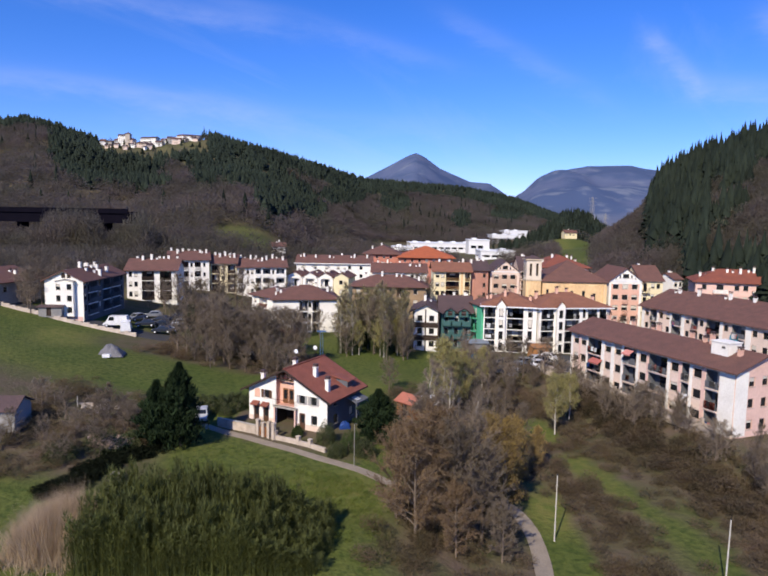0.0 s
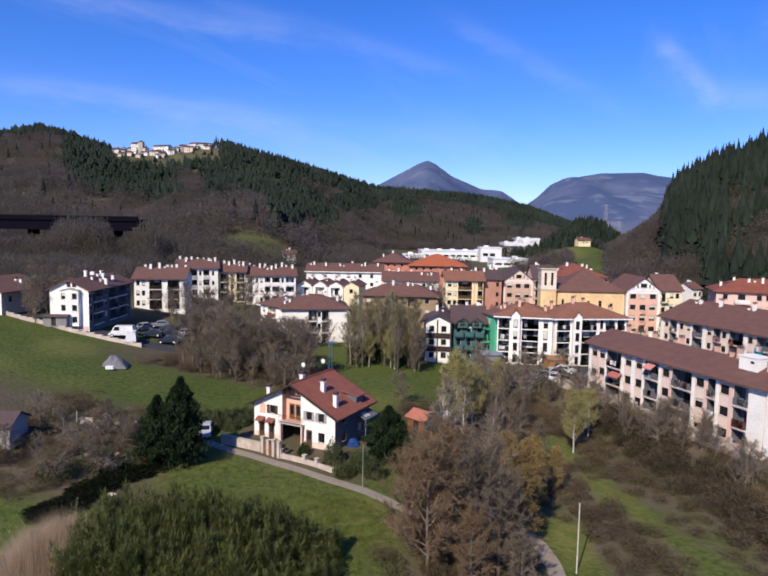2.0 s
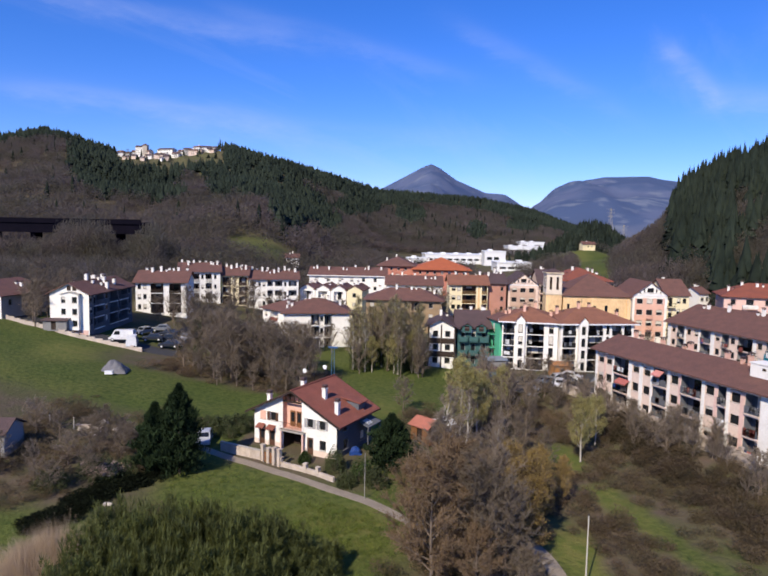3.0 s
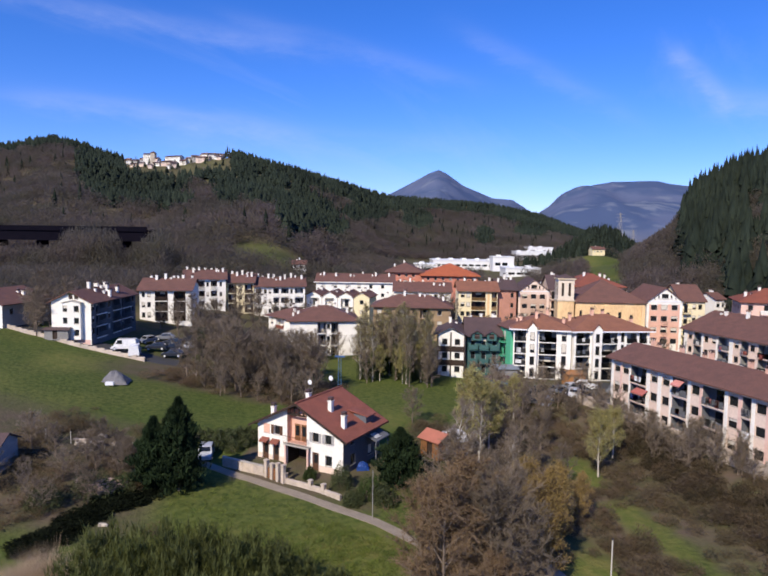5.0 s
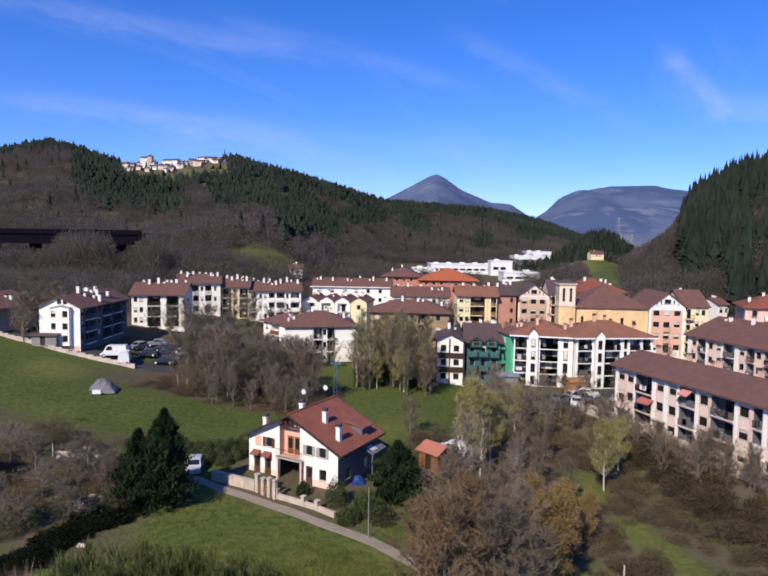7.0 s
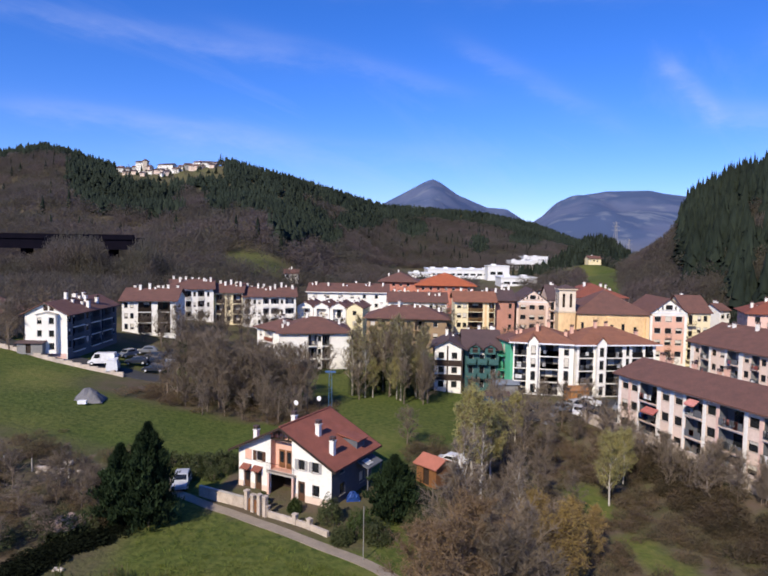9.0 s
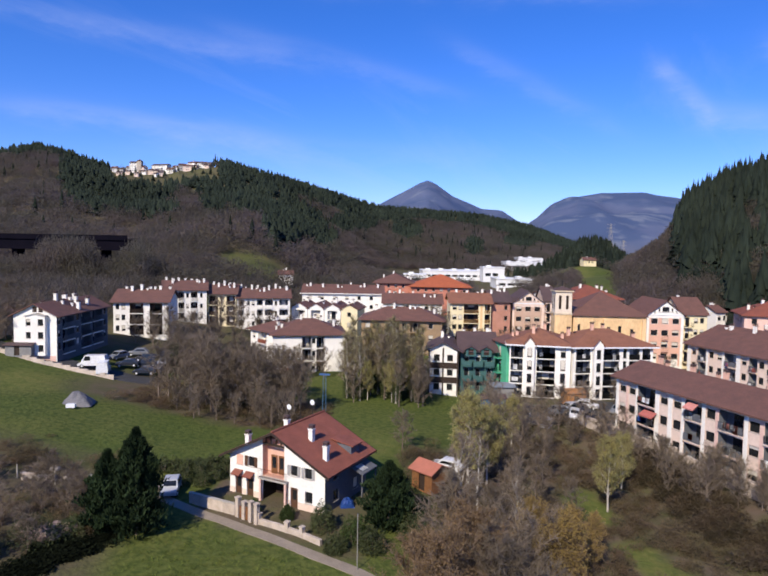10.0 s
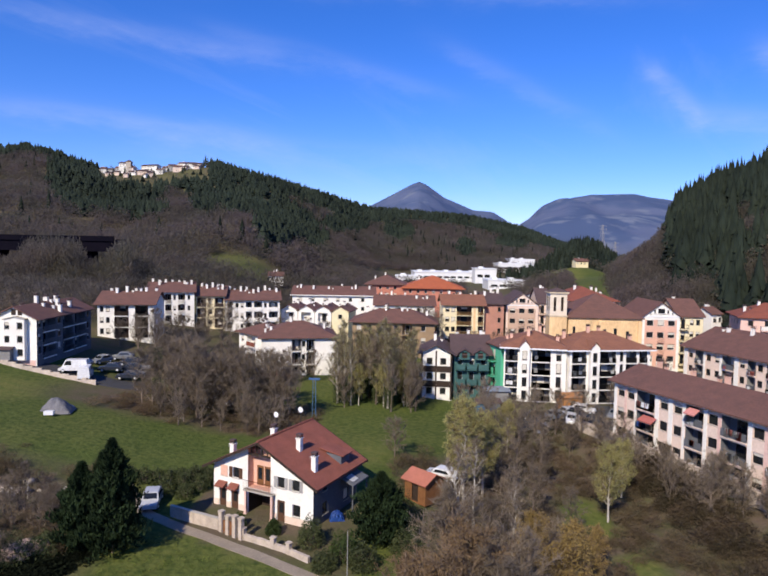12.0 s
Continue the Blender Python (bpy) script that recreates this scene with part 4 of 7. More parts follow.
def oriel(ob, x0, x1, z0, z1, d):
    """A three-storey bay standing out of the gable wall, with two windows on each floor."""
    bm = bmesh.new()
    hs = [(0.12, 0.75 + 2.3 * k, 0.97, 1.9 + 2.3 * k) for k in range(3)] + [(x1 - x0 - 1.25, 0.75 + 2.3 * k, x1 - x0 - 0.3, 1.9 + 2.3 * k) for k in range(3)]
    m = (x1 - x0) / 2
    facade(bm, Vector((x0, -d, z0)), Vector((1, 0, 0)), Vector((0, 1, 0)), x1 - x0, lambda x: z1 - z0 - 0.22 * abs(x - m), [(*h, 0.18, 0) for h in hs], m)
    for x in (x0, x1):
        bm.faces.new([bm.verts.new(q) for q in ((x, -d, z0), (x, 0, z0), (x, 0, z1 - 0.22 * m), (x, -d, z1 - 0.22 * m))])
    bm.faces.new([bm.verts.new(q) for q in ((x0, -d, z0), (x1, -d, z0), (x1, 0, z0), (x0, 0, z0))])
    bay = part("oriel", bm, WHITE, ob, "white projecting bay of windows")
    bm = bmesh.new()
    v = [(x0 - 0.15, z1 - 0.22 * m - 0.05), (x0 + m, z1 + 0.02), (x1 + 0.15, z1 - 0.22 * m - 0.05)]
    r = [[bm.verts.new((x, y, z + dz)) for x, z in v for dz in (0, 0.14)] for y in (-d - 0.2, 0.0)]
    for i in (0, 2):
        bm.faces.new((r[0][i + 1], r[0][i + 3], r[1][i + 3], r[1][i + 1])); bm.faces.new((r[0][i], r[1][i], r[1][i + 2], r[0][i + 2])); bm.faces.new((r[0][i], r[0][i + 2], r[0][i + 3], r[0][i + 1]))
    part("roof", bm, CONC, bay)
    for h in hs:
        window(ob, Vector((x0 + h[0], -d, z0 + h[1])), Vector((1, 0, 0)), Vector((0, 1, 0)), round(h[2] - h[0], 2), 1.15, FRAMED, 0.2)
    for x in (3.45, 4.55):
        put("attic_opening", plate(0.75, 1.0, DARKWOOD, 0.05), ob, Matrix.Translation((x, -0.055, z1 + 0.25)))
oriel(left, 2.6, 6.1, 1.7, 9.1, 0.9)
# right side a grey copy of the white wall, to paint its shade
building("apartment_block", "white flats half hidden at the valley's edge", (-97, 120), (-83.4, 119.4), 14, 3, ("y", 0.35, 0.7), eave=17.2, bays={"f": W2(1.5, 4.0, 8.5, 11.2), "r": W2(2, 6, 10)}, chimneys=3, sidewall={"r": GREYW})
building("apartment_block", "white flats with brown timber balconies", (-71.6, 151), (-59.8, 153.6), 12, 3, ("x", 0.38, 0.8), z0=7.5, eave=17.9, rail=DARKWOOD, railbars=False, back=FRAMED, frame=FRAMED, fh=2.5,
         bays={"f": [("w", 0.5, 0.8), ("w", 1.8, 0.8), ("b", 3.6, 3.0), ("b", 8.0, 2.8)], "r": W2(2, 6)}, chimneys=6)
building("apartment_block", "tall white block with stacked balconies", (-70.5, 175), (-59.9, 179), 12, 4, ("x", 0.35, 0.7), z0=5.6, eave=19.0,
         back=FRAMED, rail=WHITE, railbars=False,
         bays={"f": [("b", 0.4, 1.7), ("w", 2.6, 0.7), ("b", 4.0, 1.5), ("w", 6.0, 0.7), ("b", 7.2, 1.7), ("w", 9.6, 0.7)], "l": W2(2, 6)}, chimneys=7)
building("apartment_block", "ochre block with dark balconies between white flats", (-59.8, 180.2), (-52.6, 181.8), 12, 4, ("x", 0.35, 0.7), z0=5.6, eave=17.9, wall=PALEYEL, rail=DARKWOOD, railbars=False, back=FRAMED,
         bays={"f": [("b", 0.2, 2.3), ("w", 3.1, 1.0), ("b", 4.8, 2.3)]}, chimneys=5)
building("apartment_block", "long white block with balconies and a brown roof", (-52.4, 182), (-38.4, 186), 12, 4, ("x", 0.35, 0.7), z0=5.2, eave=16.8,
         back=SLATE, rail=WHITE, railbars=False,
         bays={"f": [("b", 0.4, 1.4), ("w", 2.7, 0.8), ("w", 4.0, 0.8), ("b", 5.4, 1.6), ("b", 7.6, 2.2), ("w", 10.3, 0.7), ("b", 11.6, 2.4)]}, chimneys=9)
for k in range(4):
    building("terraced_house", "small white gabled house in a terrace", (-38.6 + k * 4.85, 189 - 0.5 * k), (-33.9 + k * 4.85, 188.5 - 0.5 * k), 10, 3, ("y", 0.55, 0.5), z0=4.6, eave=13.8, roofm=ROOFB,
             bays={"f": [("b", 0.9, 2.8)] if k < 3 else W2(1.8)}, group="terrace of gabled houses", chimneys=1, category="house", wall=WHITE if k < 3 else PALEYEL)
building("apartment_block", "low block under a long brown roof", (-40.4, 213), (-14.1, 215), 13, 4, ("x", 0.35, 0.7), eave=16.4, bays={"f": W2(2, 6, 10, 14, 18, 22)}, chimneys=6, fascia=WHITE)
building("apartment_block", "white flats behind a row of bare trees", (-13, 200), (4.8, 201), 12, 4, ("x", 0.4, 0.7), eave=14.8, bays={"f": W2(1, 3.5) + [("b", 6, 2.5)] + W2(10, 12.5, 15.4)}, chimneys=5)
# slate recesses and grey strips paint in the shade of the set-back middle
building("apartment_block", "white flats with a plain end wall beside the meadow", (-33.6, 147.5), (-18.2, 151.2), 13, 3, ("h", 0.4, 0.8), z0=2.6, eave=11.8, rail=FRAMED, railbars=True, back=SLATE,
         bays={"f": [("b", 6.5, 1.9), ("w", 8.6, 0.8), ("b", 9.6, 1.6)], "r": W2(2, 5, 9)}, chimneys=4,
         accents=(("f", 1.6, 4.6, 0.05, 1.7, BRICKRED), ("f", 6.35, 0.13, 0.1, 8.7, GREYW), ("f", 8.45, 0.13, 0.1, 8.7, GREYW), ("f", 11.25, 0.13, 0.1, 8.7, GREYW)))
building("apartment_block", "white wing with a red balcony", (-41.4, 157.5), (-34.4, 150.8), 9, 3, ("h", 0.4, 0.8), z0=2.8, eave=11.8, rail=ROOFR, railbars=False, bays={"f": [("b", 3.4, 3.6)] + W2(1)}, chimneys=2)
building("apartment_block", "ochre flats behind bare poplars", (-15.9, 165), (3.9, 165), 12, 3, ("h", 0.4, 0.9), eave=13.8, wall=OCHRE, bays={"f": W2(1, 3.5) + [("b", 6, 2.4)] + W2(10) + [("b", 12, 2.4)] + W2(16.5), "l": W2(2, 6)}, chimneys=4)
building("hall", "broad hall under an orange hipped roof", (-5.7, 258), (16.8, 258), 22, 3, ("h", 0.38, 1.2), eave=16.8, wall=BRICKRED, roofm=ROOFO, bays={"f": W2(2, 5, 8, 11, 14, 17, 20)}, chimneys=2, category="building", group="")
building("hall", "hall under a brown hipped roof", (-21, 266), (-5.9, 266), 20, 3, ("h", 0.42, 1.2), eave=17.6, wall=BRICKRED, bays={"f": W2(2, 5, 8, 11)}, chimneys=3, category="building", group="")
building("apartment_block", "yellow flats with timber balconies", (6.4, 180), (17.2, 180.4), 12, 4, ("x", 0.35, 0.8), z0=3.6, eave=17.0, wall=PALEYEL, rail=YELLOW, railbars=False, back=FRAMED, frame=FRAMED, fh=2.6, roofm=ROOFM, bays={"f": W2(0.6) + [("b", 3.6, 3.9), ("w", 2.2, 1.0), ("b", 9.2, 1.4)]}, chimneys=3,
         accents=(("f", 8.0, 0.6, 0.3, 13.2, YELLOW),))
building("apartment_block", "rose rendered flats with few windows", (17.4, 182), (22.6, 182.3), 14, 4, ("x", 0.35, 0.7), z0=3.6, eave=17.3, wall=ROSE, roofm=ROOFD, bays={"f": [("w", 3.6, 0.8)]}, chimneys=3)

def gabled_flats(label, p, q, wing, z0, eave, weave, s, wall, strip, roofm, wroof):
    """A gable front with three window columns on a coloured strip, and a lower wing beside it."""
    b, W, H = building("apartment_block", label, p, q, 14, 4, ("y", s, 0.6), z0=z0, eave=eave, wall=wall, rail=IRON, back=FRAMED, frame=FRAMED, roofm=roofm, fh=2.75,
                       bays={"f": [("w", 1.0, 1.5), ("w", 3.45, 1.5), ("w", 5.9, 1.5)], "l": [("p", 0.3, 2.2)]}, chimneys=0)
    for k in range(5):
        x, w = ((0.55, 0.42), (2.53, 0.89), (4.98, 0.89), (7.43, 0.4))[min(k, 3)]
        if k < 4:
            put("wall_panel", plate(w, 11.2, strip, 0.05), b, basis(Vector((x, -0.056, 1.2)), Vector((1, 0, 0)), Vector((0, 1, 0))))
    for k in range(3):
        for x in (0.97, 3.42, 5.87):
            put("wall_panel", plate(1.56, 1.42, strip, 0.045), b, basis(Vector((x, -0.05, H - 0.3 - 2.75 * (3 - k) - 0.53)), Vector((1, 0, 0)), Vector((0, 1, 0))))
        zf = H - 0.3 - 2.75 * (3 - k)
        ba = put("balcony", slab(1.5, 0.5, strip), b, basis(Vector((3.45, 0, zf - 2.7)), Vector((1, 0, 0)), Vector((0, 1, 0))))
        put("railing", railing(1.5, DARKWOOD, 1.0, True), ba, Matrix.Translation((0, -0.48, 0)))
    for x, w, z, h in ((W / 2 - 0.85, 1.7, 0.7, 1.2), (W / 2 - 1.75, 0.5, 0.7, 0.9), (W / 2 + 1.25, 0.5, 0.7, 0.9), (W / 2 - 2.7, 0.4, 0.5, 0.5), (W / 2 + 2.3, 0.4, 0.5, 0.5)):
        window(b, Vector((x, -0.16, H + z)), Vector((1, 0, 0)), Vector((0, 1, 0)), w, h, FRAMED, 0)
    bm = bmesh.new()
    box(bm, -0.1, -0.12, H - 0.12, W + 0.1, -0.003, H + 0.12)
    part("string_course", bm, METALW, b)
    d = (Vector(q) - Vector(p)).normalized()
    n = Vector((-d.y, d.x))
    p2 = Vector(q) + d * 0.06 + n * 0.9
    q2 = p2 + d * wing
    bay = [("p", 0.2, 1.9)] + [("w", x, 0.9) for x in (2.7, 4.1) if x + 1 < wing]
    building("apartment_block", label.replace("gabled", "wing of the gabled"), tuple(p2), tuple(q2), 12.5, 4, ("x", 0.55, 0.5), z0=z0, eave=weave, wall=PALEYEL if strip is SALMON else wall, roofm=wroof, frame=FRAMED, rail=DARKWOOD, fh=2.75,
             bays={"f": bay, "r": W2(2, 5, 9)}, chimneys=1)
gabled_flats("gabled cream block with brown windows", (23.4, 184), (32.0, 184), 2.9, 3.4, 16.8, 17.6, 0.76, CREAM, surf("tan_plaster", (0.52, 0.37, 0.28), (0.42, 0.29, 0.22), 0.5, 0.9, 0.15), ROOFD, ROOFD)
building("apartment_block", "white flats seen behind the church tower", (34, 196), (42, 198), 10, 4, ("x", 0.3, 0.6), eave=17.5, bays={"f": W2(1, 4, 6)}, chimneys=1)
church, cw, ch = building("church", "ochre church with a broad brown hipped roof", (32.2, 152.2), (47.7, 152.2), 16, 1, ("h", 0.58, 0.5), z0=3.0, eave=17.3, fh=10.5, wall=YELLOW, group="", category="church", bays={})
for k, x in enumerate((6.4, 14.7)):
    bm = bmesh.new(); box(bm, 0, -0.4, 0, 0.8, 0.02, 13.4); box(bm, -0.08, -0.55, 0, 0.88, 0.02, 5.0)
    part("buttress", bm, YELLOW, church).matrix_basis = Matrix.Translation((x, -0.003, 0))
for x, z, w, h in ((0.9, 10.6, 0.7, 1.6), (4.4, 5.6, 1.0, 3.4), (9.6, 10.2, 0.8, 1.8), (12.2, 9.6, 0.8, 1.8)):
    window(church, Vector((x, -0.16, z)), Vector((1, 0, 0)), Vector((0, 1, 0)), w, h, FRAMED, 0)

def church_tower():
    ob = root("church_tower", "square cream bell tower with tall louvred openings", "tower", (28.1, 151.7), 0.02, 3.0)
    bm = bmesh.new()
    for side in "frbl":
        O, X, N, L = SIDES[side](3.6, 3.6)
        facade(bm, O, X, N, L, lambda x: 19.2, [(0.75, 15.4, 1.3, 18.4, 0.6, 2), (2.3, 15.4, 2.85, 18.4, 0.6, 2)], None, 2)
    part("wall", bm, [TOWERST, DARKWOOD, WHITEST], ob)
    bm = bmesh.new()
    box(bm, -0.06, -0.06, 0, 3.66, 3.66, 14.2)
    part("shaft", bm, YELLOW, ob, "ochre rendered lower shaft")
    bm = bmesh.new(); box(bm, -0.3, -0.3, 19.2, 3.9, 3.9, 19.5); box(bm, -0.16, -0.16, 14.2, 3.76, 3.76, 14.5)
    part("cornice", bm, TOWERST, ob)
    bm = bmesh.new(); hip_roof(bm, 3.6, 3.6001, 19.55, 0.42, 0.25, 0.1)
    part("roof", bm, ROOFD, ob)
    bm = bmesh.new(); tube(bm, [(1.8, 1.8, 20.1), (1.8, 1.8, 22.0)], [0.09, 0.05], 5); tube(bm, [(1.35, 1.8, 21.4), (2.25, 1.8, 21.4)], [0.05, 0.05], 5)
    part("cross", bm, IRON, ob)
    return ob
church_tower()
building("apartment_block", "block under a red hipped roof behind the church", (37, 176), (50, 177), 16, 5, ("h", 0.44, 0.8), eave=19.2, wall=CREAM, roofm=ROOFR, bays={"f": W2(2, 5, 9, 13)}, chimneys=4)
# timbered chalet and its teal neighbour
building("chalet", "white chalet with dark timber balconies and gable", (0.5, 135.2), (6.4, 134.8), 11, 3, ("y", 0.5, 0.9), z0=2.2, eave=11.4, roofm=ROOFD, rail=DARKWOOD, railbars=False, back=FRAMED, bays={"f": W2(1.1, 3.7), "l": W2(2, 6)},
         category="house", group="", frame=FRAMED, chimneys=1, accents=(("f", 0.02, 0.3, 0.2, 9.1, DARKWOOD), ("f", 2.75, 0.3, 0.2, 9.6, DARKWOOD), ("f", 5.6, 0.3, 0.2, 9.1, DARKWOOD)) + tuple(("f", x, w, 2.66 + 2.85 * k, 3.85 + 2.85 * k, DARKWOOD) for k in range(2) for x, w in ((0.33, 2.41), (3.06, 2.53))))
teal, W, H = building("apartment_block", "dark teal flats with dormers and balconies", (6.8, 136.2), (13.6, 136.2), 11, 3, ("x", 0.5, 0.8), z0=2.2, eave=11.4, wall=TEALD, roofm=ROOFD, rail=TEALD, railbars=False, back=TEALD, group="",
         bays={"f": [("p", 0.3, 1.9), ("p", 2.5, 1.9), ("p", 4.7, 1.9)]}, chimneys=3)
for x in (1.0, 4.0):
    bm = bmesh.new()
    facade(bm, Vector((x, -0.9, H - 1.2)), Vector((1, 0, 0)), Vector((0, 1, 0)), 2.0, lambda q: 1.3 + 0.6 * min(q, 2.0 - q), [(0.5, 0.3, 1.5, 1.4, 0.3, 2)], 1.0)
    for e in (x, x + 2.0):
        bm.faces.new([bm.verts.new(q) for q in ((e, -0.9, H - 1.2), (e, 0.5, H - 1.2), (e, 0.5, H + 0.1), (e, -0.9, H + 0.1))])
    dm = part("dormer", bm, [TEALD, DARKWOOD], teal, "teal gabled dormer")
    bm = bmesh.new()
    for sg in (-1, 1):
        v = [(x + 1, -1.2, H + 0.75), (x + 1, 2.0, H + 0.75), (x + 1 + sg * 1.35, 2.0, H - 0.05), (x + 1 + sg * 1.35, -1.2, H - 0.05)]
        up = [bm.verts.new((q[0], q[1], q[2] + 0.14)) for q in v]; lo = [bm.verts.new(q) for q in v]
        bm.faces.new(up); bm.faces.new(lo[::-1])
        for k in range(4):
            bm.faces.new((lo[k], lo[(k + 1) % 4], up[(k + 1) % 4], up[k]))
    part("roof", bm, ROOFD, dm)
building("apartment_block", "narrow bright green house between two blocks", (13.7, 138.6), (15.4, 133.4), 5, 3, ("x", 0.35, 0.5), z0=2.2, eave=13.2, wall=GREENP, rail=GREENP, bays={"f": [("p", 1.4, 2.2)]}, group="")
def gabled_bay(ob, x, w, z0, H, fh):
    """A white bay that breaks through the eaves under a little gable of its own."""
    d, r = 0.95, 1.15
    bm = bmesh.new()
    hs = [(0.45, H - 0.3 - fh * (k + 1) - z0 + 0.35, w - 0.45, H - 0.3 - fh * (k + 1) - z0 + 2.05) for k in range(4) if H - 0.3 - fh * (k + 1) - z0 + 0.3 > 0]
    top = lambda q: H + 0.15 - z0 + r * min(q, w - q)
    facade(bm, Vector((x, -d, z0)), Vector((1, 0, 0)), Vector((0, 1, 0)), w, top, [(*h, 0.15, 0) for h in hs], w / 2)
    for e in (x, x + w):
        bm.faces.new([bm.verts.new(q) for q in ((e, -d, z0), (e, 0.6, z0), (e, 0.6, H + 0.15), (e, -d, H + 0.15))])
    bm.faces.new([bm.verts.new(q) for q in ((x, -d, z0), (x + w, -d, z0), (x + w, 0, z0), (x, 0, z0))])
    bay = part("gabled_bay", bm, WHITE, ob, "white gabled bay")
    bm = bmesh.new()
    for sg in (-1, 1):
        m = x + w / 2
        v = [(m, -d - 0.25, H + 0.2 + r * w / 2), (m, 3.4, H + 0.2 + r * w / 2), (m + sg * (w / 2 + 0.25), 3.4, H - 0.1), (m + sg * (w / 2 + 0.25), -d - 0.25, H - 0.1)]
        up = [bm.verts.new((q[0], q[1], q[2] + 0.14)) for q in v]; lo = [bm.verts.new(q) for q in v]
        bm.faces.new(up); bm.faces.new(lo[::-1])
        for k in range(4):
            bm.faces.new((lo[k], lo[(k + 1) % 4], up[(k + 1) % 4], up[k]))
    part("roof", bm, ROOFM, bay)
    for h in hs:
        window(ob, Vector((x + h[0], -d, z0 + h[1])), Vector((1, 0, 0)), Vector((0, 1, 0)), round(h[2] - h[0], 2), 1.7, FRAMED, 0.15)

balcony_rows = []
for lab, p, q, bays, ped in (
        ("white flats with grey balconies and gabled glazed bays", (15.7, 131.4), (26.7, 130.0), [("b", 0.25, 2.2), ("b", 5.0, 3.3), ("t", 9.3, 0.9)], 2.9),
        ("white flats with grey balconies beside the car park", (27.2, 129.6), (42.4, 132.6), [("b", 0.4, 2.7), ("b", 5.6, 3.2), ("t", 9.6, 0.7), ("b", 10.8, 2.0), ("b", 13.4, 1.5)], 3.6)):
    W_ = math.hypot(q[0] - p[0], q[1] - p[1])
    # dark grey recess backs carry the balconies' shade in their colour
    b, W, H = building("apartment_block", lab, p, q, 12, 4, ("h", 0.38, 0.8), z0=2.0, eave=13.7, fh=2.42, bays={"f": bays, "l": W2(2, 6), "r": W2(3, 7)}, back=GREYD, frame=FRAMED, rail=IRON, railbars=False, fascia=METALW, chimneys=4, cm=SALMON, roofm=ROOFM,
                       accents=(("f", 0.1, ped - 0.3, 0.1, 1.6, FRAMED), ("f", ped + 1.7, W_ - ped - 1.9, 0.1, 1.6, FRAMED)) if ped < 3 else ())
    balcony_rows = balcony_rows + [(b, [q for q in bays if q[0] == "b"])]
    gabled_bay(b, ped - 0.1, 1.75, 1.75, H, 2.42)
gabled_flats("gabled white and salmon block with brown windows", (51.4, 162.0), (59.9, 162.3), 5.7, 3.6, 16.7, 16.9, 0.76, WHITE, SALMON, ROOFB, ROOFB)

# the two long rows above the river bank
W3 = lambda *xs: [("w", x, 1.35) for x in xs]
# slate recess backs paint in the shade of the balconies
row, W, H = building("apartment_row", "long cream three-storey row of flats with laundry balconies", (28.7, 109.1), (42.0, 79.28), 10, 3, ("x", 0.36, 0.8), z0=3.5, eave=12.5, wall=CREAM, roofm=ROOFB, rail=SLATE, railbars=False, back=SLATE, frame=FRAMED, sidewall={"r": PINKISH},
    bays={"f": W3(0.7, 2.6) + [("b", 4.5, 3.2)] + W3(8.6, 10.9) + [("b", 12.9, 2.6)] + W3(16.2) + [("b", 18.1, 3.4)] + W3(22.2) + [("b", 24.2, 1.2)] + W3(26.1) + [("b", 28.2, 2.0)], "r": W2(2.4, 4.8, 7.2), "l": W2(3, 6)},
    chimneys=6, cm=SALMON, accents=(("r", 0.02, 2.2, 0.3, 8.8, WHITE),) + tuple(("f", x, w, 0.3, 8.7, WHITE) for x, w in ((0.05, 0.55), (4.1, 0.35), (7.8, 0.7), (10.1, 0.7), (12.4, 0.4), (15.6, 0.5), (21.6, 0.5), (25.5, 0.5), (30.3, 2.2))) + tuple(("f", x, w, 0.3, 8.7, PINKISH) for x, w in ((2.15, 0.4), (17.65, 0.4), (23.65, 0.5), (27.5, 0.6))), group="long rows of flats")
bm = bmesh.new(); box(bm, 0, 0, -1.0, 2.7, 2.4, 1.9); box(bm, -0.1, -0.1, 1.9, 2.8, 2.5, 2.05)
stair = part("stair_head", bm, WHITE, row, "white stair head standing out of the roof")
stair.matrix_basis = Matrix.Translation((26.6, 2.4, H + 0.36 * 2.4))
put("vent", plate(0.5, 0.3, DARKWOOD, 0.03), stair, Matrix.Translation((1.7, -0.035, 1.2)))
# recess backs in dark grey: balcony shade put into the colour
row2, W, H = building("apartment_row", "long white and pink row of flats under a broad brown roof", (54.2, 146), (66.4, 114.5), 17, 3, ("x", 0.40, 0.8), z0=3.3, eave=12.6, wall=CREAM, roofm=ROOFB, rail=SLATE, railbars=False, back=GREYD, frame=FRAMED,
    bays={"f": W2(1.2, 5.6) + [("b", 2.9, 2.0)] + W2(7.6) + [("b", 9.4, 2.6)] + W2(13.2, 16.9) + [("b", 14.9, 1.7)] + [("b", 18.8, 3.2)] + W2(23) + [("b", 25, 3)] + W2(29.5, 31.8), "l": W2(3, 8, 13)}, chimneys=5, group="long rows of flats",
    accents=tuple(("f", x, w, 0.4, 9.0, WHITE) for x, w in ((0.1, 0.9), (4.95, 0.5), (8.8, 0.55), (12.1, 0.9), (22.1, 0.75), (28.1, 1.2))))
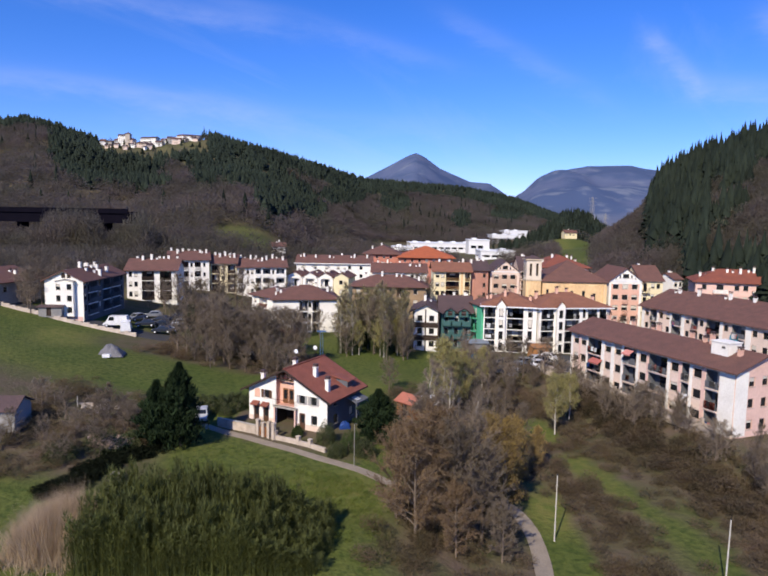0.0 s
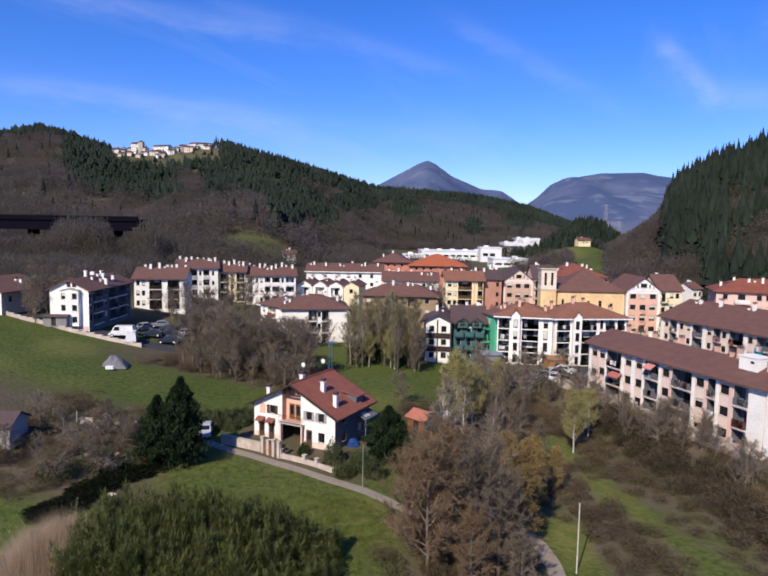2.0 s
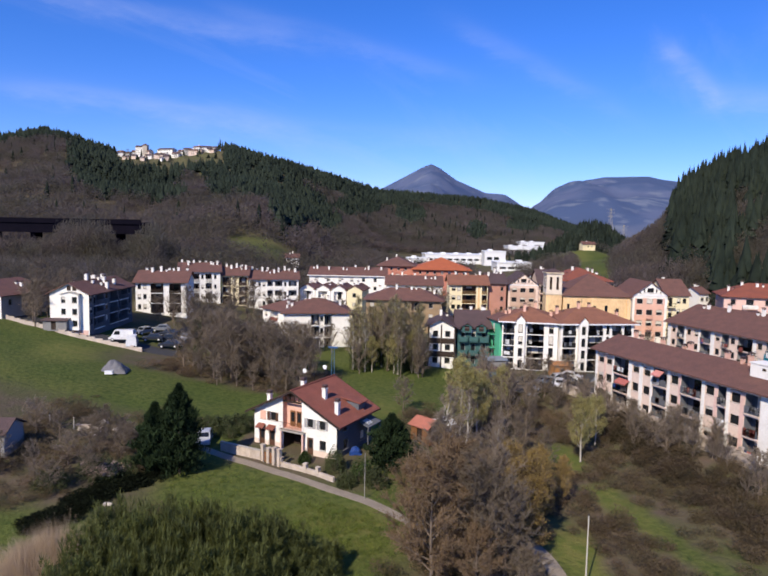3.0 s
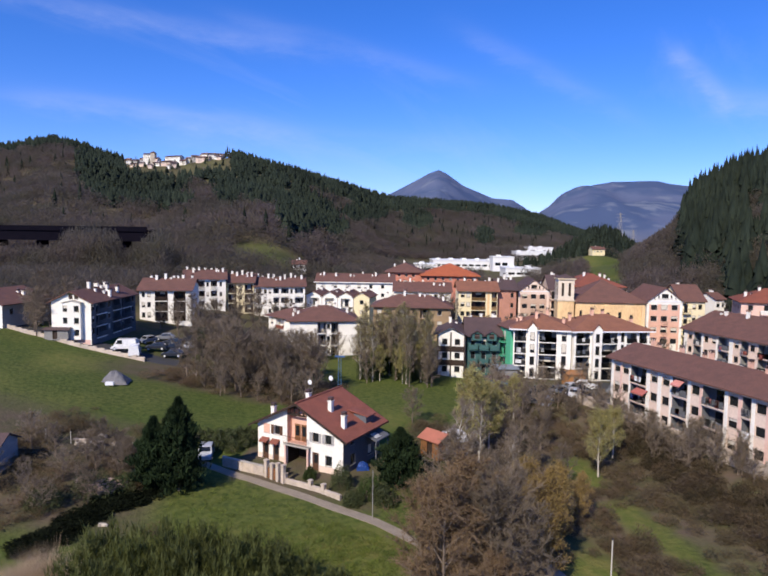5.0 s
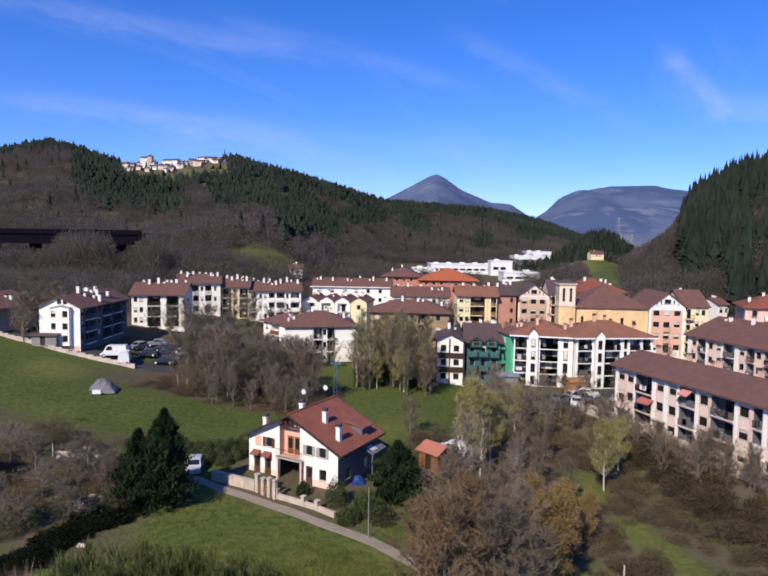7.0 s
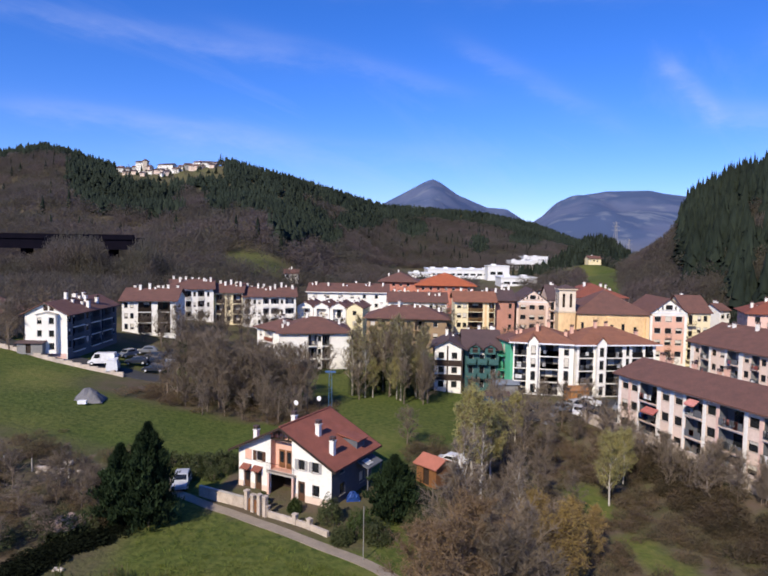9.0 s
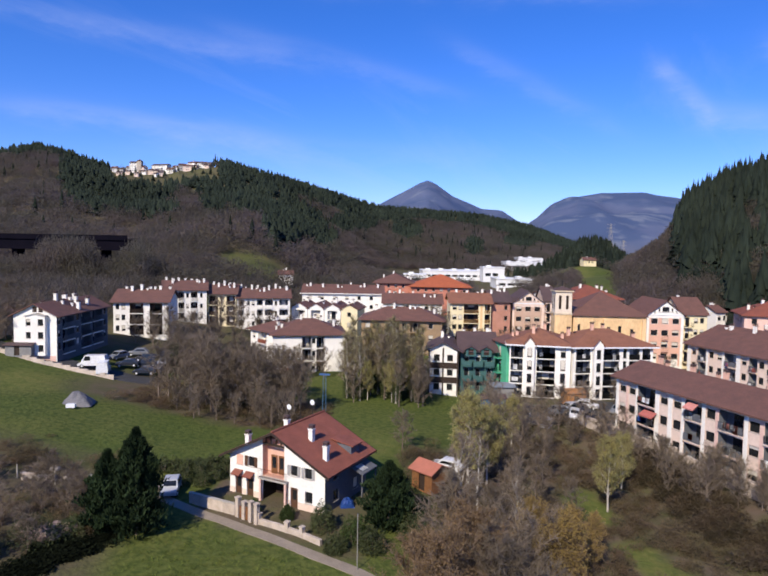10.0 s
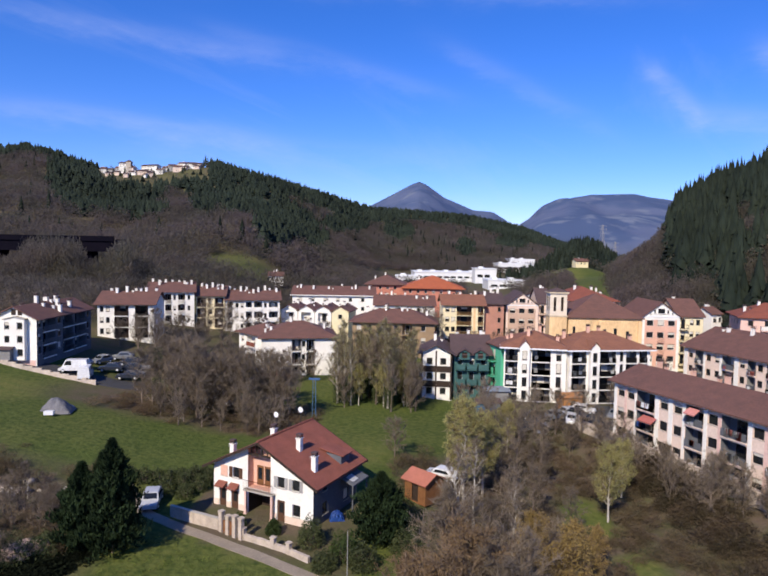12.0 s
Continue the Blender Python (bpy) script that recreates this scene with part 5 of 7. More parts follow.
building("apartment_block", "red roofed flats with white balcony bands", (73.8, 163), (92, 158), 12, 5, ("h", 0.45, 0.8), z0=3.6, eave=17.2, wall=PINKISH, roofm=ROOFR, rail=WHITE, railbars=False, bays={"f": W2(1.5) + [("p", 4, 3.4)] + W2(9, 11) + [("p", 13, 3.4)] + W2(17.2), "l": W2(2, 5, 8)}, chimneys=6)
building("apartment_block", "red roofed flats at the foot of the pine slope", (88, 150), (104, 141), 12, 5, ("x", 0.38, 0.8), eave=17.6, wall=PINKISH, roofm=ROOFR, rail=WHITE, railbars=False, bays={"f": W2(1.5) + [("p", 4, 3)] + W2(9, 12) + [("p", 15, 3)]}, chimneys=5)
building("house", "small white house among bare trees", (73.4, 176), (76.2, 177), 6, 2, ("x", 0.45, 0.5), z0=ground(75, 178) - 0.4, eave=16.4, bays={"f": W2(0.5, 2.2)}, chimneys=1, category="house", group="")

def cloth(parent_row, x, z, w, h, m):
    me = shared(("cloth", w, h, m.name), lambda: cloth_mesh(w, h, m))
    ob = new("laundry", me)
    M = parent_row.matrix_basis @ Matrix.Translation((x, -0.32, z))
    ob.matrix_basis = M
    tagged(ob, "washing hung out over a balcony rail", "laundry", "laundry on the balconies")

def cloth_mesh(w, h, m):
    bm = bmesh.new()
    n = 6
    top = [[bm.verts.new((w * k / n, -0.05 * math.sin(k * 2.1) * (1 - j / 3) - 0.02 * j, -h * j / 3)) for k in range(n + 1)] for j in range(4)]
    for a, b_ in zip(top, top[1:]):
        for k in range(n):
            bm.faces.new((a[k], a[k + 1], b_[k + 1], b_[k]))
    bmesh.ops.solidify(bm, geom=bm.faces[:], thickness=0.03)
    return mesh_of(bm, m)
CLOTHS = [surf("cloth_" + n, c, None, 2, 0.9) for n, c in (("white", (0.75, 0.75, 0.75)), ("red", (0.42, 0.13, 0.11)), ("blue", (0.04, 0.12, 0.4)), ("grey", (0.2, 0.22, 0.26)), ("pink", (0.6, 0.25, 0.22)), ("cyan", (0.03, 0.35, 0.5)))]
r3 = random.Random(11)
for rowob, bx, fl, zz in ((row, (4.5, 5.8, 12.9, 18.1, 19.4, 24.0, 28.2), 3, 0.15), (row2, (2.9, 9.4, 14.9, 18.8, 25), 3, 0.1)):
    for x in bx:
        for k in range(fl):
            for j in range(r3.choice((2, 2, 3))):
                cloth(rowob, x + 0.1 + r3.random() * 1.2, zz + k * 2.85 + 1.15, r3.choice((0.6, 0.9)), r3.choice((0.7, 1.0)), r3.choice((CLOTHS[0], CLOTHS[0], CLOTHS[0], *CLOTHS[1:5])))
cloth(row2, 24.9, 6.6, 1.9, 1.3, CLOTHS[5])
for b, bb in balcony_rows:
    for _, x, w in bb:
        for k in range(4):
            for j in range(r3.choice((0, 1, 1, 2))):
                cloth(b, x + 0.1 + r3.random() * max(0.2, w - 0.9), 1.7 + k * 2.42 + 1.2, 0.6, r3.choice((0.7, 1.0)), r3.choice((CLOTHS[0], CLOTHS[0], CLOTHS[3])))

def awning_at(rowob, x, z, w, m, label):
    bm = bmesh.new()
    v = [bm.verts.new(k) for k in ((0, 0, 0), (w, 0, 0), (w, -1.0, -0.55), (0, -1.0, -0.55), (w, -1.0, -0.75), (0, -1.0, -0.75), (0, 0, -0.05), (w, 0, -0.05))]
    for f4 in ((0, 1, 2, 3), (3, 2, 4, 5), (6, 7, 1, 0), (6, 5, 4, 7), (0, 3, 5, 6), (1, 7, 4, 2)):
        bm.faces.new([v[k] for k in f4])
    part("awning", bm, m, rowob, label).matrix_basis = Matrix.Translation((x, -0.26, z))
awning_at(row, 6.0, 5.3, 2.4, CLOTHS[1], "red balcony awning")
awning_at(row, 13.6, 8.2, 1.6, CLOTHS[4], "pink balcony awning")

# ---- further off: works, farm, hill village, viaduct ----
def works(label, p, q, D, h, z0, m=METALW, tower=False):
    p, q = Vector((*p, 0)), Vector((*q, 0))
    d = q - p
    W = d.length
    ob = root("factory", label, "factory", p, math.atan2(d.y, d.x), z0, "white works in the valley")
    bm = bmesh.new()
    holes = [(2 + k * 6, h * 0.5, 6.5 + k * 6, h * 0.68, 0.3, 2) for k in range(int((W - 4) / 6))]
    for side in "frbl":
        O, X, N, L = SIDES[side](W, D)
        facade(bm, O, X, N, L, lambda x: h, holes if side == "f" else [])
    part("wall", bm, [m, GLASS], ob)
    bm = bmesh.new(); box(bm, -0.4, -0.4, h, W + 0.4, D + 0.4, h + 0.7)
    for k in range(int(W / 12)):
        box(bm, 4 + k * 12, D * 0.4, h + 0.7, 8 + k * 12, D * 0.6, h + 2.0)
    part("roof", bm, METALW, ob)
    return ob
works("long white factory shed across the valley", (-3, 560), (62, 566), 40, 9.5, 3.2)
works("tall white works building", (48, 540), (66, 541), 20, 14, 3.0)
works("low white works shed", (49, 450), (74, 452), 22, 8.5, 3.0)
works("white works hall far up the valley", (98, 780), (142, 784), 30, 13, 5.0)
works("white works hall beyond", (120, 830), (152, 832), 30, 18, 5.0)
works("small white works building", (-18, 500), (0, 500), 15, 8.5, 3.0)

def cottage(label, x, y, w, d, h, turn, wall=WHITE, roofm=ROOFB, group="", sink=0.4, cat="house"):
    ca, sa = math.cos(turn), math.sin(turn)
    p, q = (x - ca * w / 2, y - sa * w / 2), (x + ca * w / 2, y + sa * w / 2)
    return building("house", label, p, q, d, max(1, int(h / 2.8)), ("x", 0.45, 0.6), z0=ground(x, y + d / 2) - sink, wall=wall, roofm=roofm, group=group, category=cat, eave=ground(x, y + d / 2) - sink + h,
                    bays={"f": W2(*[1 + 2.4 * k for k in range(int((w - 1.5) / 2.4))])}, chimneys=1)
cottage("cream farmhouse on a green knoll", 116, 462, 9, 8, 4.6, 0.1, PALEYEL)
cottage("white villa at the edge of the wood", -66, 300, 6.5, 7, 4.8, 0.2)
cottage("small white house far up the valley", 205, 900, 12, 9, 6, 0.1)
r4 = random.Random(3)
for u, w, h, y, wall in ((-0.514, 7, 6, 798, WHITE), (-0.503, 11, 5, 800, GREYW), (-0.487, 8, 7, 798, GREYW), (-0.4785, 11, 13, 794, WHITE), (-0.466, 7, 9, 786, CREAM), (-0.436, 23, 10.5, 800, WHITE), (-0.447, 12, 6, 780, CREAM),
                         (-0.419, 9, 6, 786, WHITE), (-0.408, 12, 7, 800, GREYW), (-0.398, 9, 8, 792, GREYW), (-0.389, 11, 7, 780, CREAM), (-0.383, 10, 9, 800, WHITE), (-0.374, 9, 7, 800, GREYW), (-0.366, 11, 6.5, 798, WHITE), (-0.358, 12, 5.5, 800, CREAM), (-0.352, 7, 6, 806, GREYW)):
    cottage("pale house of the hilltop village", u * y, y, w, 9, h, r4.uniform(-0.35, 0.35), wall, r4.choice((ROOFB, ROOFD)), "hilltop village", 1.8)
for k in range(16):
    u, y = -0.515 + 0.165 * (k + r4.random()) / 16, r4.uniform(762, 798)
    cottage("small house of the hilltop village", u * y, y, r4.uniform(4.5, 7.5), 7, r4.uniform(3.5, 6.5), r4.uniform(-0.6, 0.6), r4.choice((WHITE, GREYW, CREAM, GREYD)), r4.choice((ROOFB, ROOFD, ROOFD)), "hilltop village", 1.6)
building("church", "dark tower of the hilltop church", (-0.4715 * 790, 786), (-0.4715 * 790 + 6, 786), 6, 1, ("h", 0.8, 0.4), z0=ground(-0.4715 * 790, 790) - 1, eave=ground(-0.4715 * 790, 790) + 15, wall=STONE, roofm=ROOFD, fh=8, group="", category="church")

def viaduct():
    ob = root("viaduct", "concrete road viaduct on piers along the hillside, near-black for its shade", "viaduct", (-262, 246), 0.02, 0)
    # deck and piers near-black: the viaduct's shade put into their colour
    deck = surf("shaded_concrete", (0.008, 0.007, 0.012), (0.005, 0.005, 0.009), 0.3, 0.95, spec=0.0)
    bm = bmesh.new(); box(bm, 0, 0, 28.6, 145, 9, 32.6); box(bm, 0, -0.6, 32.6, 145, 0.0, 34.6); box(bm, 0, 9.0, 32.6, 145, 9.4, 33.6)
    part("deck", bm, deck, ob)
    for k in range(8):
        x = 8 + k * 18
        bm = bmesh.new(); box(bm, x - 1.1, 2, ground(-262 + x, 250) - 3, x + 1.1, 7, 28.6)
        part("pier", bm, deck, ob)
viaduct()

def pylon(x, y, h):
    ob = root("pylon", "grey steel lattice pylon on the hillside", "pylon", (x, y), 0.3, ground(x, y), "pylons on the hill")
    bm = bmesh.new()
    for a, b in ((-1, -1), (1, -1), (1, 1), (-1, 1)):
        tube(bm, [(a * 2.2, b * 2.2, -0.5), (a * 0.4, b * 0.4, h)], [0.14, 0.09], 4)
    for k in range(5):
        z, r = h * k / 5, 2.2 - 1.8 * k / 5
        z2, r2 = h * (k + 1) / 5, 2.2 - 1.8 * (k + 1) / 5
        for s in (-1, 1):
            tube(bm, [(-r * s, -r, z), (r2 * s, -r2, z2)], [0.09, 0.09], 4)
    part("lattice", bm, GREYW, ob)
    for k in (0.72, 0.85, 0.96):
        bm = bmesh.new(); tube(bm, [(-4, 0, h * k), (4, 0, h * k)], [0.14, 0.14], 4)
        part("cross_arm", bm, GREYW, ob)
pylon(188, 620, 34)
pylon(158, 560, 26)

# ---- trees and other plants ----
def unit(v):
    return v / np.maximum(np.linalg.norm(v, axis=-1, keepdims=True), 1e-6)

def grow(seed, h, spread, limbs, subs, twigs, tw=0.9, bare=0.22, lean=0.55, leaf=0.0, leaves=0, wtw=0.022):
    """A bare tree as limbs (point pairs with radii) and arrays of twig and leaf triangles."""
    g = np.random.RandomState(seed)
    trunk = [np.array((0.0, 0.0, -0.4))]
    for k in range(1, 7):
        trunk.append(np.array((g.uniform(-1, 1) * 0.018 * h * k / 3, g.uniform(-1, 1) * 0.018 * h * k / 3, h * 0.93 * k / 6)))
    r0 = 0.014 * h + 0.03
    wood = [(trunk, [r0 * (1 - 0.9 * k / 6) for k in range(7)], 6)]
    P, Dr = [], []
    for i in range(limbs):
        a = bare + (0.97 - bare) * (i + g.rand()) / limbs
        k = min(5, int(a * 6)); f = a * 6 - k
        p = trunk[k] * (1 - f) + trunk[k + 1] * f
        az = i * 2.4 + g.uniform(-0.5, 0.5)
        L = spread * (0.35 + 0.75 * math.sin(math.pi * min(1, (a - bare) / (1 - bare) * 0.8 + 0.2))) * g.uniform(0.75, 1.15)
        d = np.array((math.cos(az), math.sin(az), lean + 0.6 * a + g.uniform(-0.15, 0.25))); d /= np.linalg.norm(d)
        q = [p, p + d * L * 0.5 + np.array((0, 0, 0.04 * L)), p + d * L + np.array((0, 0, 0.16 * L))]
        rr = r0 * (1 - 0.75 * a) * 0.5
        wood.append((q, [rr, rr * 0.6, 0.012], 4))
        for j in range(subs):
            b = 0.2 + 0.8 * (j + g.rand()) / subs
            s = q[0] * (1 - 2 * b) + q[1] * 2 * b if b < 0.5 else q[1] * (2 - 2 * b) + q[2] * (2 * b - 1)
            e = unit(d * 0.7 + g.normal(0, 0.55, 3) + np.array((0, 0, 0.25)))
            l2 = L * 0.42 * g.uniform(0.5, 1.1)
            t = s + e * l2
            wood.append(([s, t], [max(0.012, rr * 0.3), 0.008], 3))
            u = g.rand(twigs, 1)
            P.append(s + (t - s) * u); Dr.append(unit(e + g.normal(0, 0.7, (twigs, 3)) + np.array((0, 0, 0.15))))
    P, Dr = np.concatenate(P), np.concatenate(Dr)
    n = len(P)
    L = tw * g.uniform(0.4, 1.15, (n, 1))
    side = unit(np.cross(Dr, g.normal(0, 1, (n, 3)))) * wtw
    v = np.stack((P - side, P + side, P + Dr * L), 1).reshape(-1, 3)
    f = np.arange(len(v)).reshape(-1, 3)
    lv = None
    if leaves:
        c = np.repeat(P + Dr * L * g.uniform(0.3, 1.0, (n, 1)), leaves, 0) + g.normal(0, 0.12, (n * leaves, 3))
        a1, a2 = unit(g.normal(0, 1, c.shape)) * leaf, unit(g.normal(0, 1, c.shape)) * leaf
        lv = np.stack((c, c + a1, c + a2), 1).reshape(-1, 3)
    return wood, (v, f), lv

def tree(label, x, y, shape, bark=BARK, crown=TWIG, leafm=None, group="", name="tree", category="tree", ivy=0.0, scale=1.0):
    wood, (v, f), lv = shape
    ob = root(name, label, category, (x, y), 0, ground(x, y) - 0.05, group)
    bm = bmesh.new()
    for pts, rad, sides in wood:
        tube(bm, pts, rad, sides)
    part("trunk", bm, bark, ob)
    arrays("crown", v, f, crown, ob)
    if lv is not None:
        arrays("foliage", lv, np.arange(len(lv)).reshape(-1, 3), leafm or crown, ob)
    if ivy:
        g = np.random.RandomState(int(abs(x * 10)))
        n = 900
        z = g.rand(n) ** 0.8 * ivy
        a = g.rand(n) * 6.28
        r = 0.35 + 0.45 * g.rand(n)
        c = np.stack((r * np.cos(a), r * np.sin(a), z), 1)
        a1, a2 = unit(g.normal(0, 1, c.shape)) * 0.2, unit(g.normal(0, 1, c.shape)) * 0.2
        arrays("ivy", np.stack((c, c + a1, c + a2), 1).reshape(-1, 3), np.arange(3 * n).reshape(-1, 3), IVY, ob)
    return ob

def again(ob, x, y, turn, k=1.0, kz=None):
    return copy_thing(ob, pose(x, y, ground(x, y) - 0.05, 0, 0, turn) @ Matrix.Diagonal((k, k, kz or k, 1)))

# the russet clump in the meadow below the camera
big1 = tree("tall russet tree with dry leaves still on its twigs", 1.2, 50.8, grow(1, 10.6, 3.0, 26, 11, 26, 0.75, 0.08, 0.5, 0.11, 1), BARK, TWIGR, surf("russet_leaf", (0.185, 0.115, 0.055), (0.125, 0.082, 0.042), 0.5, 0.9, rnd=0.2), "clump of russet trees")
big2 = tree("bare brown tree in a dense clump", 4.6, 52.0, grow(2, 10.8, 3.0, 24, 11, 30, 0.8, 0.1, 0.6), BARK, TWIG, None, "clump of russet trees")
again(big1, 3.0, 54.5, 80, 1.0, 1.05)
again(big2, 7.0, 52.5, 130, 0.92, 0.85)
again(big2, 2.2, 58.0, 200, 1.05)
again(big1, -0.6, 54.0, 250, 0.8, 0.8)
again(big2, 6.4, 57.5, 20, 1.0, 0.95)
again(big1, 4.6, 49.6, 300, 0.62, 0.6)
again(big2, 8.6, 50.2, 300, 0.55, 0.5)
ctk = tree("ochre alder hung with catkins", 9.9, 58.6, grow(3, 10.2, 2.0, 22, 10, 20, 0.6, 0.1, 0.8, 0.13, 2), BARK, TWIGR, CATKIN, "ochre trees by the path")
again(ctk, 11.8, 64.5, 90, 0.85)
again(ctk, 9.0, 66.5, 190, 0.8)
again(ctk, 15.5, 71, 40, 0.55)
birch = tree("tall slender pale-stemmed birch without leaves", 2.6, 61.0, grow(4, 14.5, 1.9, 18, 8, 16, 0.7, 0.35, 0.9), BIRCH, TWIG, None, "birches")
again(birch, 5.6, 78.5, 140, 0.7)
again(birch, 8.4, 72.0, 60, 0.6)
olv = tree("willow in fresh lime-yellow leaf", 5.1, 86.0, grow(5, 11.5, 2.9, 20, 10, 22, 0.8, 0.2, 0.7, 0.14, 3), BIRCH, TWIGR, OLIVE, "trees in first leaf")
again(olv, 7.6, 89.0, 100, 0.85)
again(olv, 20.8, 84.9, 60, 0.68, 0.74)
again(olv, 13.0, 107.0, 160, 0.7, 0.65)
again(olv, 24.5, 92.0, 220, 0.6, 0.6)
# bare trees: the wood in the meadow, poplars by the flats, the river bank
bare = [tree("bare grey-brown tree in a small wood", -36, 113, grow(10, 12.0, 3.2, 18, 9, 22, 0.95, 0.15, 0.75), BARK, TWIG, None, "bare wood on the meadow"),
        tree("bare spreading tree in a small wood", -30, 116, grow(11, 10.5, 3.6, 18, 9, 22, 0.95, 0.12, 0.55), BARK, TWIG, None, "bare wood on the meadow"),
        tree("low bare tree in a small wood", -27, 112, grow(12, 9.5, 3.0, 18, 9, 22, 0.9, 0.12, 0.6), BARK, TWIG, None, "bare wood on the meadow")]
ivt = tree("ivy-clad bare tree at the wood's edge", -40.5, 111.0, grow(13, 13.0, 2.6, 16, 8, 20, 0.9, 0.35, 0.8), BARK, TWIG, None, "bare wood on the meadow", ivy=9.5)
rv = random.Random(21)
for k in range(36):
    x, y = rv.uniform(-44, -20.5), rv.uniform(107, 124)
    again(rv.choice(bare), x, y, rv.uniform(0, 360), rv.uniform(0.7, 1.02))
for k in range(8):
    again(rv.choice(bare), rv.uniform(-44, -20), rv.uniform(103, 107), rv.uniform(0, 360), rv.uniform(0.35, 0.55))
pop = tree("tall slender pale-stemmed poplar, almost leafless", -9.0, 131, grow(14, 13.5, 1.9, 18, 8, 15, 0.85, 0.22, 1.1, 0.11, 1), BIRCH, TWIG, OLIVE, "poplars before the flats", ivy=4.0)
for k in range(32):
    x, y = rv.uniform(-14.5, -0.5), rv.uniform(124, 142)
    again(pop, x, y, rv.uniform(0, 360), rv.uniform(0.8, 1.1), rv.uniform(0.8, 1.15))
for k in range(9):
    again(rv.choice(bare + [ivt]), rv.uniform(-13, 0), rv.uniform(121, 130), rv.uniform(0, 360), rv.uniform(0.5, 0.75))
for x, y, k in ((-6, 125, 0.6), (-2.5, 127, 0.65), (-10.5, 126, 0.55), (-1.0, 131, 0.6)):
    again(olv, x, y, 70 * k * x, k, k * 1.1)
again(ivt, -7.5, 127, 40, 1.0, 0.95)
again(ivt, -5.0, 130, 140, 0.9, 0.9)
again(ivt, -26, 140, 140, 0.5, 0.62)
for x, y, k in ((-21.5, 143.5, 0.62), (-27.5, 142, 0.6), (-24.3, 144.5, 0.5), (-18, 147, 0.55), (8, 126, 0.5), (12, 121, 0.55), (15, 112, 0.6), (18, 108, 0.55), (10, 105, 0.7), (13, 98, 0.75), (-3, 97, 0.6), (6, 95, 0.75), (10, 91, 0.7),
                (15, 93, 0.6), (17, 102, 0.55), (12.5, 84, 0.6), (9.5, 79, 0.62), (15, 78, 0.5), (6.5, 73, 0.62), (3.6, 67, 0.6), (12, 71, 0.55), (18, 113, 0.75), (21, 112, 0.7), (24.5, 110.5, 0.65), (15, 116, 0.7), (11, 117, 0.75)):
    again(rv.choice(bare), x, y, rv.uniform(0, 360), k * rv.uniform(0.9, 1.1), k * rv.uniform(0.85, 1.15))
for k in range(52):
    y = rv.uniform(56, 108)
    x = 35.2 - 0.43 * (y - 92) + rv.uniform(-8.5, -2.4)
    again(rv.choice(bare), x, y, rv.uniform(0, 360), rv.uniform(0.34, 0.58), rv.uniform(0.32, 0.55))
for k in range(16):
    x, y = rv.uniform(-46, -30), rv.uniform(58, 74)
    if math.hypot(x + 27.5, y - 68) > 3.5 and (x + 32.6) * 0.77 - (y - 60.2) * 0.64 < -2:
        again(rv.choice(bare), x, y, rv.uniform(0, 360), rv.uniform(0.3, 0.5), rv.uniform(0.28, 0.42))
for x, y, k in ((42, 150, 0.8), (36, 150, 0.7), (-4, 176, 0.9), (4.5, 172, 0.9), (2, 182, 0.95), (-50, 158, 0.7), (-47, 163, 0.8), (48, 140, 0.6)):
    again(rv.choice(bare), x, y, rv.uniform(0, 360), k)

for x, y, k in ((-75.8, 118.4, 0.7), (-78, 121, 0.8), (-80, 124, 0.8), (-77.5, 125, 0.75), (-81, 128, 0.9), (-77, 130, 0.9), (-64, 146, 0.62), (-60.5, 147, 0.7), (-57.5, 149, 0.75), (-55, 146, 0.8), (-52, 150, 0.85), (-58.5, 143, 0.55),
                (-48, 172, 0.8), (-44, 174, 0.7), (-40, 172, 0.75), (-53, 170, 0.8), (-36, 176, 0.6), (-24, 180, 0.6), (20, 176, 0.6), (24, 178, 0.65), (14, 174, 0.6), (47, 156, 0.5), (28, 126.5, 0.4), (34, 127.2, 0.4), (21, 127.5, 0.42), (-46, 128, 0.7), (-47, 135, 0.8)):
    again(rv.choice(bare), x, y, rv.uniform(0, 360), k * rv.uniform(0.9, 1.1))

def cypress(label, x, y, h, r, seed):
    g = np.random.RandomState(seed)
    ob = root("cypress", label, "conifer", (x, y), 0, ground(x, y) - 0.05, "cypresses beside the lane")
    bm = bmesh.new(); tube(bm, [(0, 0, -0.3), (0, 0, h * 0.9)], [0.16, 0.03], 6)
    part("trunk", bm, BARK, ob)
    n = 9000
    z = g.rand(n) ** 0.75
    lobes = 1 + 0.22 * np.sin(5 * z * 6 + g.randint(0, 9)) + g.normal(0, 0.12, n)
    prof = r * np.power(np.sin(np.pi * np.clip(z * 0.93 + 0.07, 0, 1) ** 0.62), 0.85) * lobes
    a = g.rand(n) * 6.283
    prof = prof * (1 + 0.2 * np.sin(a * 3 + z * 9) + 0.2 * np.sin(a * 6 - z * 17))
    rr = prof * (0.55 + 0.45 * g.rand(n) ** 0.4)
    c = np.stack((rr * np.cos(a), rr * np.sin(a), 0.15 + z * h * 0.97), 1)
    out = np.stack((np.cos(a) * 0.35, np.sin(a) * 0.35, np.full(n, 1.0)), 1)
    d = unit(out + g.normal(0, 0.35, (n, 3))) * g.uniform(0.25, 0.6, (n, 1))
    w = unit(np.cross(d, g.normal(0, 1, (n, 3)))) * 0.1
    arrays("crown", np.stack((c - w, c + w, c + d), 1).reshape(-1, 3), np.arange(3 * n).reshape(-1, 3), CYPM, ob)
    return ob
